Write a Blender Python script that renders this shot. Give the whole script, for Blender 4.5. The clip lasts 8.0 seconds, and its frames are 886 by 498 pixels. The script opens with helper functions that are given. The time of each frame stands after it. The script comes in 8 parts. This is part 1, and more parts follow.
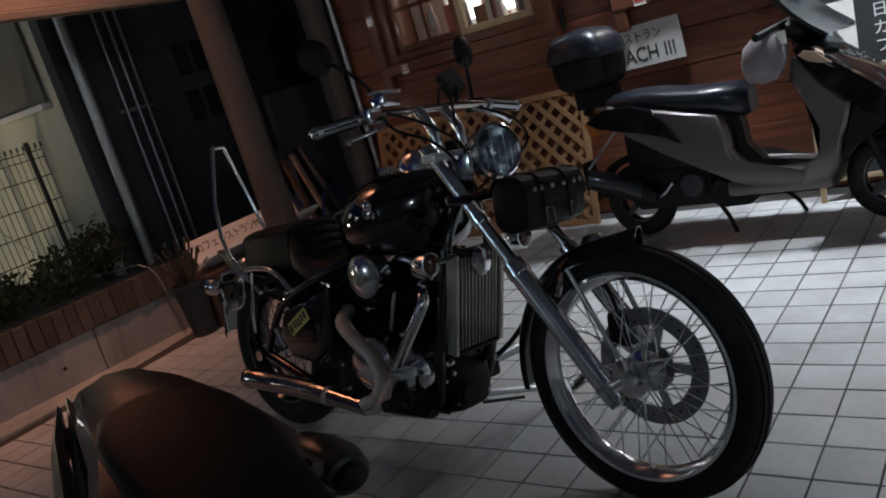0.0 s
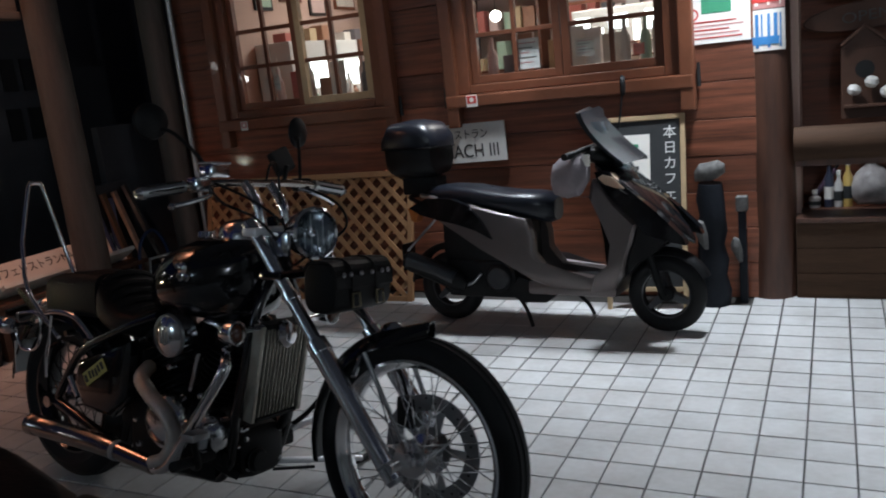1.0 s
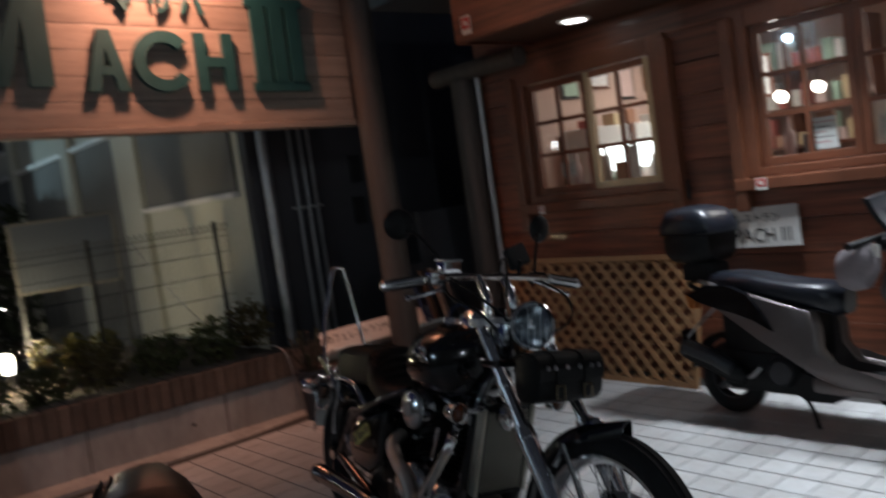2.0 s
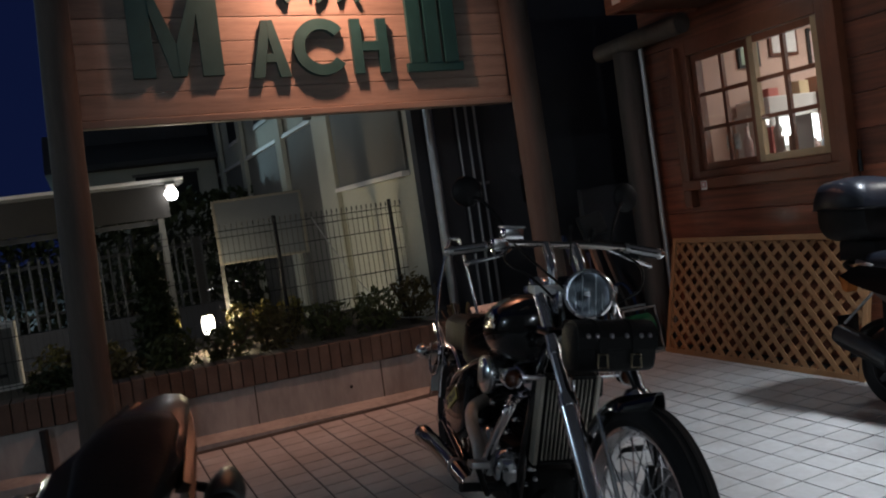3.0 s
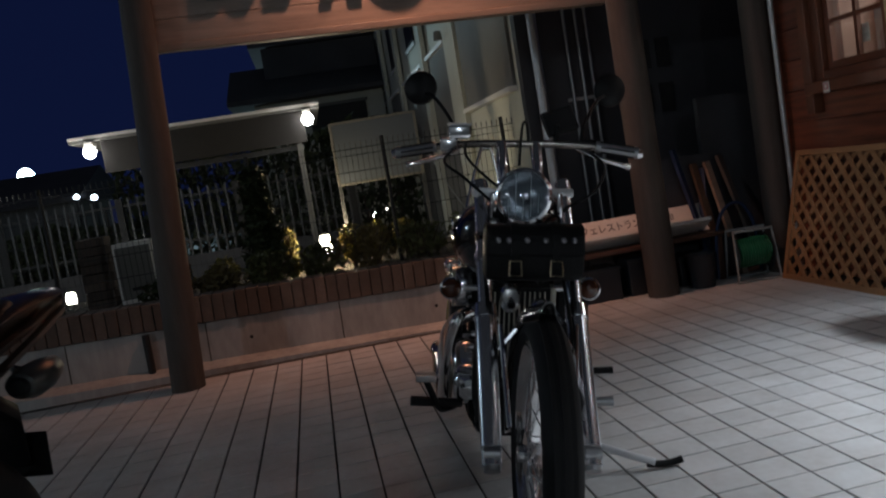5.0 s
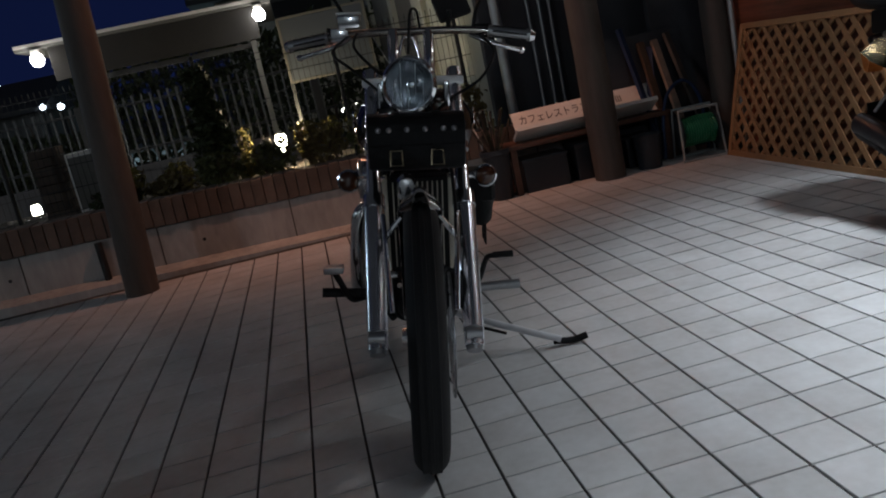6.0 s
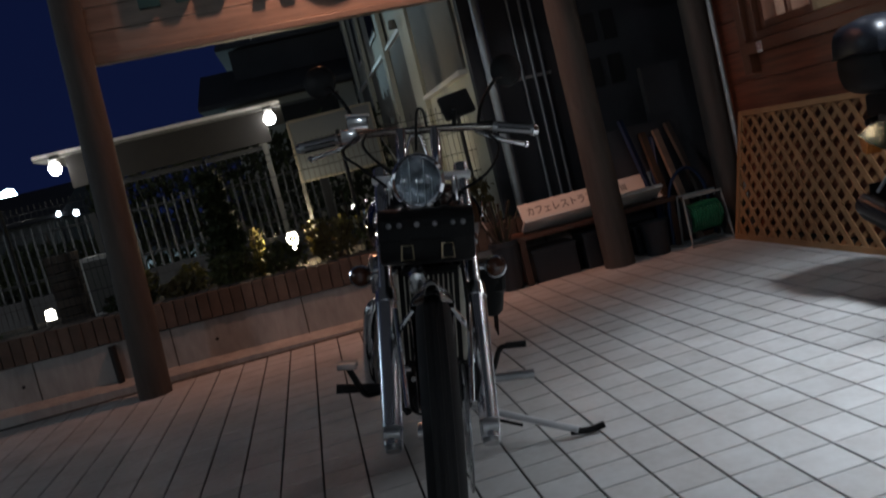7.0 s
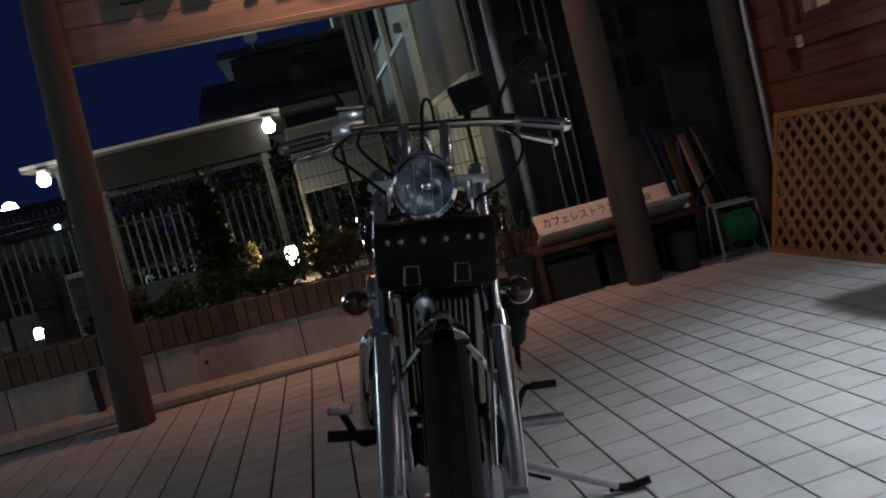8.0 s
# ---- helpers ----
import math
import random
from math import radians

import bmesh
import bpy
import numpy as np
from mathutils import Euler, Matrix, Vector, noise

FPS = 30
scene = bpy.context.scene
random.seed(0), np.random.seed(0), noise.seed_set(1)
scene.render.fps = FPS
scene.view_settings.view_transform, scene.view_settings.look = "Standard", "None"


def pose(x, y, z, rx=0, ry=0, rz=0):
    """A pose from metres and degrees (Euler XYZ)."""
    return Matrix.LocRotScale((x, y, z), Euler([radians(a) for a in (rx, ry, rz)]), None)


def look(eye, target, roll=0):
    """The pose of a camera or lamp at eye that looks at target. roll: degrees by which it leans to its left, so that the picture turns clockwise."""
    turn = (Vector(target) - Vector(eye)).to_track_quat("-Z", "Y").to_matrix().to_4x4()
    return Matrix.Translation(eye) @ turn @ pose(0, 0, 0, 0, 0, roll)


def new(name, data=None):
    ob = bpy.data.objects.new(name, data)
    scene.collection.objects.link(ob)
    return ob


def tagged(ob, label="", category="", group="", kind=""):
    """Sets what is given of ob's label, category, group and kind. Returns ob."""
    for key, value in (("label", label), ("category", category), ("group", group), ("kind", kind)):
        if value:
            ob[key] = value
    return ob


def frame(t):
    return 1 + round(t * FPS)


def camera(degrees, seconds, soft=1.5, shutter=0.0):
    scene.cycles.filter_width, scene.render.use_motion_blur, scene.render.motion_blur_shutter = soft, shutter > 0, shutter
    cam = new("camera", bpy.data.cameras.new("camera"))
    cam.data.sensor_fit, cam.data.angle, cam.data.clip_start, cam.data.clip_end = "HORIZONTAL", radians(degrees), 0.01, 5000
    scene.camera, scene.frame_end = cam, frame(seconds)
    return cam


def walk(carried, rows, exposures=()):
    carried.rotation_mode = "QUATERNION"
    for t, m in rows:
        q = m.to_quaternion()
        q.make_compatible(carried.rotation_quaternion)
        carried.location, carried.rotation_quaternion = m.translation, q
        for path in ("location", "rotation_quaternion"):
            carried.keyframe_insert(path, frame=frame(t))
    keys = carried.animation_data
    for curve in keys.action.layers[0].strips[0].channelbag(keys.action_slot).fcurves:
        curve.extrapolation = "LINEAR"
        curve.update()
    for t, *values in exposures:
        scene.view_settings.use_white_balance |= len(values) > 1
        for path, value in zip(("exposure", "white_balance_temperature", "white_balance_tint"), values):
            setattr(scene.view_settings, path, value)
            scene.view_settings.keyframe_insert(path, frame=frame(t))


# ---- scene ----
DOWN_W, SIGN_W, ROOM_W, FILL_W = 215.0, 245.0, 24.0, 170.0
# ---- camera ----
cam = camera(57.0, 8.0, soft=1.9, shutter=0.5)
PATH = [
    (0, look((1.061, 1.446, 1.274), (-0.171, 2.947, 0.795), -16.46)),
    (0.1, look((1.061, 1.446, 1.275), (-0.167, 2.950, 0.796), -16.35)),
    (0.2, look((1.069, 1.437, 1.285), (-0.115, 2.979, 0.816), -15.05)),
    (0.3, look((1.080, 1.423, 1.302), (-0.032, 3.022, 0.847), -13.02)),
    (0.5, look((1.098, 1.402, 1.327), (0.104, 3.083, 0.895), -9.84)),
    (1, look((1.194, 1.353, 1.370), (0.327, 3.106, 0.948), -6.28)),
    (1.5, look((1.426, 1.352, 1.398), (0.221, 2.910, 1.050), -3.16)),
    (2, look((1.623, 1.481, 1.429), (0.093, 2.760, 1.276), -8.18)),
    (2.2, look((1.710, 1.563, 1.414), (0.074, 2.711, 1.325), -8.12)),
    (3.3, look((2.016, 2.063, 1.243), (0.169, 2.824, 1.142), -8.21)),
    (3.5, look((2.053, 2.167, 1.217), (0.233, 2.995, 1.210), -6.95)),
    (4, look((2.107, 2.397, 1.156), (0.200, 2.991, 1.059), -6.20)),
    (4.2, look((2.110, 2.470, 1.144), (0.172, 2.953, 1.036), -6.25)),
    (5.3, look((2.010, 2.853, 1.027), (0.042, 3.090, 0.764), -10.46)),
    (5.5, look((2.041, 2.923, 1.012), (0.079, 3.132, 0.683), -11.11)),
    (6, look((2.107, 3.014, 1.005), (0.176, 3.273, 0.552), -12.35)),
    (6.5, look((2.122, 3.014, 1.005), (0.186, 3.259, 0.566), -13.85)),
    (7, look((2.127, 3.009, 1.008), (0.162, 3.299, 0.779), -14.00)),
    (7.2, look((2.131, 3.008, 1.002), (0.164, 3.304, 0.795), -13.93)),
    (7.5, look((1.988, 3.026, 0.993), (0.022, 3.326, 0.784), -14.17)),
    (8, look((1.690, 3.065, 0.981), (-0.280, 3.347, 0.784), -14.20)),
]
walk(cam, PATH, exposures=[(0.0, 0.0, 6250, 12), (8.0, 0.0, 6250, 12)])

# ---- night sky and lamps ----
world = bpy.data.worlds.new("night")
scene.world = world
world.use_nodes = True
wn, wl = world.node_tree.nodes, world.node_tree.links
bg = wn["Background"]
tc, sep, ramp = wn.new("ShaderNodeTexCoord"), wn.new("ShaderNodeSeparateXYZ"), wn.new("ShaderNodeValToRGB")
wl.new(tc.outputs["Generated"], sep.inputs[0])
wl.new(sep.outputs["Z"], ramp.inputs[0])
ramp.color_ramp.elements[0].position, ramp.color_ramp.elements[0].color = 0.0, (0.0034, 0.0062, 0.027, 1)
ramp.color_ramp.elements[1].position, ramp.color_ramp.elements[1].color = 0.75, (0.013, 0.014, 0.016, 1)
dusk = ramp.color_ramp.elements.new(0.32)
dusk.color = (0.0030, 0.0054, 0.024, 1)
wl.new(ramp.outputs[0], bg.inputs["Color"])
bg.inputs["Strength"].default_value = 1.1


def lamp(name, kind, place, aim, watts, colour, size=0.1, spot=120, blend=0.6):
    d = bpy.data.lights.new(name, kind)
    d.energy, d.color = watts, colour
    if kind == "AREA":
        d.shape, d.size = "DISK", size
    else:
        d.shadow_soft_size = size
    if kind == "SPOT":
        d.spot_size, d.spot_blend = radians(spot), blend
    ob = new(name, d)
    ob.matrix_world = look(place, aim)
    return ob


WHITE, WARM, COOL = (0.86, 0.94, 1.0), (1.0, 0.46, 0.29), (0.80, 0.92, 1.0)
SOFFIT = 2.34
# The last hangs in the open, unseen: added to brighten the right-hand floor.
for x, y, k in ((-1.71, 5.59, 0.05), (-0.45, 5.59, 0.76), (0.81, 5.59, 1.05), (3.0, 3.95, 1.2)):
    lamp("eave_downlight", "SPOT", (x, y, SOFFIT - 0.05), (x - (0.25 if x > 1 else 0.0), y - (0.30 if x > 1 else 0.38 if x > -1 else 0.001), 0), DOWN_W * k, WHITE, 0.30 if x > 1 else 0.08, 98 if x > 1 else 96 if x > 0 else 84, 1.0)
lamp("sign_lamp", "SPOT", (-2.77, 3.49, 3.24), (-3.10, 3.49, 2.98), SIGN_W, WARM, 0.05, 150, 1.0)
lamp("room_lamp", "AREA", (-1.95, 7.4, 2.45), (-1.95, 7.4, 0), ROOM_W * 0.55, (1.0, 0.93, 0.86), 0.8)
lamp("room_lamp", "AREA", (-0.2, 7.4, 2.45), (-0.2, 7.4, 0), ROOM_W * 1.5, (1.0, 0.93, 0.86), 0.8)
lamp("bollard_light", "POINT", (-5.14, 2.805, 0.62), (0, 0, 0), 28, (1.0, 0.80, 0.48), 0.06)
lamp("bollard_light", "POINT", (-7.24, 0.004, 0.33), (0, 0, 0), 40, (1.0, 0.95, 0.80), 0.06)
lamp("canopy_light", "POINT", (-6.60, 2.86, 1.56), (0, 0, 0), 3.5, (1.0, 0.97, 0.90), 0.06)
lamp("canopy_light", "POINT", (-6.60, 0.60, 1.58), (0, 0, 0), 4, (1.0, 0.97, 0.90), 0.06)
lamp("street_light", "POINT", (-23.197, -4.739, 2.498), (0, 0, 0), 2800, (0.62, 0.92, 1.0), 0.2)
# Unseen lamps added behind the camera; they fill dark sides and the garden.
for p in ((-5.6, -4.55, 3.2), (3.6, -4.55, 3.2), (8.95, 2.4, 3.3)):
    lamp("wall_light", "POINT", p, (0, 0, 0), FILL_W * (0.35 if p[0] > 5 else 0.85 if p[0] > 0 else 0.35), COOL if p[0] > 0 else (0.62, 0.84, 1.0), 0.08)

# ---- materials ----
def material(name, colour, rough=0.6, metal=0.0, vary=0.25, scale=6.0, fine=60.0, bump=0.15, stretch=(1, 1, 1), tint=None,
             piece=0.0, coat=0.0, detail=6.0, rvary=0.15, spec=0.5):
    """Noise at two scales over a base colour, with a little relief. piece: how far single pieces differ."""
    m = bpy.data.materials.new(name)
    m.use_nodes = True
    n, l = m.node_tree.nodes, m.node_tree.links
    b = n["Principled BSDF"]
    b.inputs["Metallic"].default_value = metal
    b.inputs["Specular IOR Level"].default_value = spec
    b.inputs["Coat Weight"].default_value = coat
    b.inputs["Coat Roughness"].default_value = 0.05
    tex, mp = n.new("ShaderNodeTexCoord"), n.new("ShaderNodeMapping")
    mp.inputs["Scale"].default_value = stretch
    l.new(tex.outputs["Object"], mp.inputs[0])
    if piece:
        rnd_, sh = n.new("ShaderNodeObjectInfo"), n.new("ShaderNodeVectorMath")
        sh.operation = "SCALE"
        sh.inputs[0].default_value = (37.0, 53.0, 71.0)
        l.new(rnd_.outputs["Random"], sh.inputs["Scale"])
        l.new(sh.outputs[0], mp.inputs["Location"])
    big, small = n.new("ShaderNodeTexNoise"), n.new("ShaderNodeTexNoise")
    for t, s in ((big, scale), (small, fine)):
        t.inputs["Scale"].default_value, t.inputs["Detail"].default_value = s, detail
        l.new(mp.outputs[0], t.inputs["Vector"])
    mix = n.new("ShaderNodeMix")
    mix.data_type = "RGBA"
    tint = tint or tuple(c * (1 - vary) for c in colour)
    mix.inputs["A"].default_value, mix.inputs["B"].default_value = (*tint, 1), (*(min(1, c * (1 + vary * 0.6)) for c in colour), 1)
    add = n.new("ShaderNodeMath")
    add.operation = "MULTIPLY_ADD"
    l.new(small.outputs["Fac"], add.inputs[0])
    add.inputs[1].default_value = 0.5
    half = n.new("ShaderNodeMath")
    half.operation = "MULTIPLY_ADD"
    l.new(big.outputs["Fac"], half.inputs[0])
    half.inputs[1].default_value, half.inputs[2].default_value = 1.3, -0.4
    l.new(half.outputs[0], add.inputs[2])
    l.new(add.outputs[0], mix.inputs["Factor"])
    out = mix.outputs["Result"]
    if piece:
        info, hsv, ma = n.new("ShaderNodeObjectInfo"), n.new("ShaderNodeHueSaturation"), n.new("ShaderNodeMath")
        ma.operation = "MULTIPLY_ADD"
        l.new(info.outputs["Random"], ma.inputs[0])
        ma.inputs[1].default_value, ma.inputs[2].default_value = piece, 1 - piece / 2
        l.new(ma.outputs[0], hsv.inputs["Value"])
        l.new(out, hsv.inputs["Color"])
        out = hsv.outputs["Color"]
    l.new(out, b.inputs["Base Color"])
    rr = n.new("ShaderNodeMath")
    rr.operation = "MULTIPLY_ADD"
    l.new(big.outputs["Fac"], rr.inputs[0])
    rr.inputs[1].default_value, rr.inputs[2].default_value = rvary, max(0.02, rough - rvary / 2)
    l.new(rr.outputs[0], b.inputs["Roughness"])
    if bump:
        bp = n.new("ShaderNodeBump")
        bp.inputs["Strength"].default_value, bp.inputs["Distance"].default_value = bump, 0.004
        l.new(small.outputs["Fac"], bp.inputs["Height"])
        l.new(bp.outputs[0], b.inputs["Normal"])
    return m


def glowing(name, colour, strength):
    m = bpy.data.materials.new(name)
    m.use_nodes = True
    b = m.node_tree.nodes["Principled BSDF"]
    b.inputs["Base Color"].default_value = (*colour, 1)
    b.inputs["Emission Color"].default_value = (*colour, 1)
    b.inputs["Emission Strength"].default_value = strength
    return m


def clear(name, colour=(1, 1, 1), rough=0.02, alpha_mix=0.0):
    """Thin glass: mostly see-through, glossy by Fresnel."""
    m = bpy.data.materials.new(name)
    m.use_nodes = True
    n, l = m.node_tree.nodes, m.node_tree.links
    n.remove(n["Principled BSDF"])
    tr, gl, fr, mx = n.new("ShaderNodeBsdfTransparent"), n.new("ShaderNodeBsdfGlossy"), n.new("ShaderNodeLayerWeight"), n.new("ShaderNodeMixShader")
    tr.inputs["Color"].default_value = (*colour, 1)
    gl.inputs["Roughness"].default_value = rough
    fr.inputs["Blend"].default_value = 0.5
    pw, ad = n.new("ShaderNodeMath"), n.new("ShaderNodeMath")
    pw.operation, ad.operation = "POWER", "MULTIPLY_ADD"
    pw.inputs[1].default_value, ad.inputs[1].default_value, ad.inputs[2].default_value = 4.0, 0.9, 0.035
    l.new(fr.outputs["Facing"], pw.inputs[0])
    l.new(pw.outputs[0], ad.inputs[0])
    l.new(ad.outputs[0], mx.inputs[0])
    l.new(tr.outputs[0], mx.inputs[1])
    l.new(gl.outputs[0], mx.inputs[2])
    l.new(mx.outputs[0], n["Material Output"].inputs["Surface"])
    return m


TILE = material("glazed_tile", (0.60, 0.605, 0.60), 0.58, vary=0.16, scale=4.0, fine=34, bump=0.06, spec=0.35, piece=0.13, tint=(0.40, 0.385, 0.365))
GROUT = material("dark_grout", (0.055, 0.05, 0.045), 0.9, vary=0.4)
CONCRETE = material("concrete", (0.40, 0.39, 0.37), 0.88, vary=0.6, scale=2.2, fine=26, bump=0.3, stretch=(1, 1, 0.35))
BRICK = material("brown_brick", (0.105, 0.080, 0.064), 0.9, vary=0.45, scale=9, fine=70, bump=0.4, piece=0.5)
MORTAR = material("mortar", (0.062, 0.050, 0.042), 0.95, vary=0.3)
LOGWALL = material("stained_board", (0.200, 0.064, 0.032), 0.45, vary=0.9, scale=3.6, fine=26, bump=0.45, stretch=(0.45, 5, 11), piece=0.5, coat=0.12)
FRAMEWOOD = material("window_wood", (0.155, 0.052, 0.024), 0.42, vary=0.4, scale=4, fine=30, bump=0.2, piece=0.25, coat=0.15)
PALEWOOD = material("pale_wood", (0.42, 0.30, 0.17), 0.55, vary=0.35, scale=4, fine=30, bump=0.2, piece=0.2)
POSTWOOD = material("weathered_post", (0.074, 0.060, 0.050), 0.7, vary=0.5, scale=3, fine=26, bump=0.4, stretch=(6, 6, 0.6))
LOGPOST = material("stained_log", (0.080, 0.032, 0.018), 0.5, vary=0.65, scale=4, fine=22, bump=0.3, stretch=(6, 6, 0.6), coat=0.15)
SIGNWOOD = material("sign_board_wood", (0.25, 0.195, 0.155), 0.5, vary=0.45, scale=2.5, fine=20, bump=0.25, stretch=(4, 0.6, 8), piece=0.35)
LATTICE = material("lattice_pine", (0.36, 0.19, 0.085), 0.6, vary=0.3, scale=8, fine=60, bump=0.2, piece=0.2)
GREEN = material("green_paint", (0.009, 0.056, 0.058), 0.5, vary=0.3, scale=8, bump=0.1)
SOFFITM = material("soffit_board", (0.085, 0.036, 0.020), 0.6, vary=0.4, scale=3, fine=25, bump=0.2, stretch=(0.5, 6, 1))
CREAM = material("cream_render", (0.50, 0.50, 0.42), 0.85, vary=0.2, scale=1.2, fine=30)
GREYPANEL = material("grey_cladding", (0.16, 0.155, 0.14), 0.8, vary=0.25, scale=1.5)
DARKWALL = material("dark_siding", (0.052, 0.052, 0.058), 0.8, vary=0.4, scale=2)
WHITEP = material("white_paint", (0.72, 0.70, 0.66), 0.5, vary=0.12, scale=5, bump=0.05)
PAPER = material("paper", (0.78, 0.74, 0.68), 0.7, vary=0.1, scale=6, bump=0.03)
STEEL = material("galvanised_steel", (0.45, 0.45, 0.45), 0.4, 0.9, vary=0.25, scale=12)
BLACKIRON = material("black_iron", (0.02, 0.02, 0.02), 0.5, 0.3, vary=0.4)
SOIL = material("dark_soil", (0.045, 0.034, 0.024), 0.95, vary=0.5, scale=8, bump=0.6)
ASPHALT = material("asphalt", (0.05, 0.05, 0.052), 0.85, vary=0.35, scale=1.5, fine=90, bump=0.4)
LEAF = material("leaf", (0.105, 0.112, 0.042), 0.55, vary=0.5, scale=5, fine=30, bump=0.1, spec=0.3)
LEAFDARK = material("dark_leaf", (0.042, 0.054, 0.022), 0.6, vary=0.5, scale=5, fine=30, bump=0.1, spec=0.3)
BARK = material("bark", (0.09, 0.06, 0.04), 0.9, vary=0.4, bump=0.5)
GLASS = clear("window_glass", (0.93, 0.96, 0.95))
RED = material("red_print", (0.55, 0.05, 0.04), 0.5, vary=0.15)
INK = material("black_ink", (0.025, 0.022, 0.02), 0.6, vary=0.2)
PLASTER = material("room_plaster", (0.56, 0.39, 0.32), 0.8, vary=0.15, scale=2)
IRONGREY = material("grey_iron", (0.075, 0.078, 0.082), 0.45, 0.4, vary=0.4, scale=5)
BOARDGREY = material("blue_grey_panel", (0.085, 0.10, 0.12), 0.6, vary=0.15, scale=2)
SLATE = material("blackboard_slate", (0.025, 0.027, 0.028), 0.6, vary=0.5, scale=7)
CHALK = material("chalk", (0.75, 0.75, 0.72), 0.9, vary=0.2)


# ---- mesh helpers ----
def part(name, bm, mat, parent=None, label="", smooth=False, m=None):
    """Links a bmesh as one mesh object under a thing or a part."""
    me = bpy.data.meshes.new(name)
    bmesh.ops.recalc_face_normals(bm, faces=bm.faces)
    bm.to_mesh(me)
    bm.free()
    me.materials.append(mat)
    if smooth:
        me.polygons.foreach_set("use_smooth", [True] * len(me.polygons))
        me.set_sharp_from_angle(angle=radians(38))
    ob = new(name, me)
    if parent:
        ob.parent = parent
    if m is not None:
        ob.matrix_basis = m
    if label:
        ob["label"] = label
    return ob


def again(ob, m, parent=None):
    """Another piece on the same mesh."""
    o = new(ob.name.split(".")[0], ob.data)
    o.parent = parent or ob.parent
    o.matrix_basis = m
    if "label" in ob:
        o["label"] = ob["label"]
    return o


def thing(name, m, label, category, group="", kind=""):
    ob = new(name)
    ob.empty_display_size = 0.1
    ob.matrix_basis = m
    return tagged(ob, label, category, group, kind)


def box(lo, hi, bevel=0.0, bm=None, m=None):
    bm = bm or bmesh.new()
    lo, hi = Vector(lo), Vector(hi)
    made = bmesh.ops.create_cube(bm, size=1.0, matrix=Matrix.Translation((lo + hi) / 2) @ Matrix.Diagonal((*(hi - lo), 1)))
    vs = made["verts"]
    if bevel:
        es = {e for v in vs for e in v.link_edges}
        r = bmesh.ops.bevel(bm, geom=list(es), offset=bevel, segments=2, affect="EDGES", profile=0.6)
        vs = list({v for f in r["faces"] for v in f.verts} | {v for v in vs if v.is_valid})
    if m is not None:
        bmesh.ops.transform(bm, matrix=m, verts=[v for v in vs if v.is_valid])
    return bm


def rod(a, b, r0, r1=None, seg=16, bm=None, caps=True):
    bm = bm or bmesh.new()
    a, b = Vector(a), Vector(b)
    d = b - a
    m = Matrix.Translation((a + b) / 2) @ d.to_track_quat("Z", "Y").to_matrix().to_4x4()
    bmesh.ops.create_cone(bm, cap_ends=caps, segments=seg, radius1=r0, radius2=r0 if r1 is None else r1, depth=d.length, matrix=m)
    return bm


def ring_sweep(points, radii, seg=12, bm=None, closed=False, flat=(1.0, 1.0), up=None):
    """A tube along points, its section a circle or an ellipse."""
    bm = bm or bmesh.new()
    ps = [Vector(p) for p in points]
    n = len(ps)
    if not hasattr(radii, "__len__"):
        radii = [radii] * n
    rings, ref = [], Vector(up) if up else None
    for i, p in enumerate(ps):
        t = (ps[(i + 1) % n] - ps[i - 1]) if closed else ps[min(i + 1, n - 1)] - ps[max(i - 1, 0)]
        t.normalize()
        if ref is None:
            ref = Vector((0, 0, 1)) if abs(t.z) < 0.9 else Vector((1, 0, 0))
        u = (ref - t * ref.dot(t)).normalized()
        if not up:
            ref = u
        v = t.cross(u)
        rings.append([bm.verts.new(p + radii[i] * (flat[0] * math.cos(a) * u + flat[1] * math.sin(a) * v))
                      for a in (2 * math.pi * k / seg for k in range(seg))])
    for i in range(n if closed else n - 1):
        a, b = rings[i], rings[(i + 1) % n]
        for k in range(seg):
            bm.faces.new((a[k], a[(k + 1) % seg], b[(k + 1) % seg], b[k]))
    if not closed:
        bm.faces.new(rings[0][::-1])
        bm.faces.new(rings[-1])
    return bm


def smooth_path(points, steps=6):
    """Catmull-Rom through the points."""
    ps = [Vector(p) for p in points]
    ps = [2 * ps[0] - ps[1]] + ps + [2 * ps[-1] - ps[-2]]
    out = []
    for i in range(1, len(ps) - 2):
        for s in range(steps):
            t = s / steps
            a, b, c, d = ps[i - 1:i + 3]
            out.append(0.5 * ((2 * b) + (c - a) * t + (2 * a - 5 * b + 4 * c - d) * t * t + (3 * b - a - 3 * c + d) * t ** 3))
    return out + [ps[-2]]


def bent(points, r, seg=12, steps=6, bm=None):
    return ring_sweep(smooth_path(points, steps), r, seg, bm)


def lathe(profile, seg=32, m=None, bm=None, closed=False):
    """Profile of (radius, height) turned about z."""
    bm = bm or bmesh.new()
    rings = [[bm.verts.new((r * math.cos(2 * math.pi * k / seg), r * math.sin(2 * math.pi * k / seg), z)) for k in range(seg)] for r, z in profile]
    n = len(rings)
    for i in range(n if closed else n - 1):
        a, b = rings[i], rings[(i + 1) % n]
        for k in range(seg):
            bm.faces.new((a[k], a[(k + 1) % seg], b[(k + 1) % seg], b[k]))
    bmesh.ops.remove_doubles(bm, verts=[v for rg in rings for v in rg], dist=1e-6)
    if m is not None:
        bmesh.ops.transform(bm, matrix=m, verts=[v for rg in rings for v in rg if v.is_valid])
    return bm


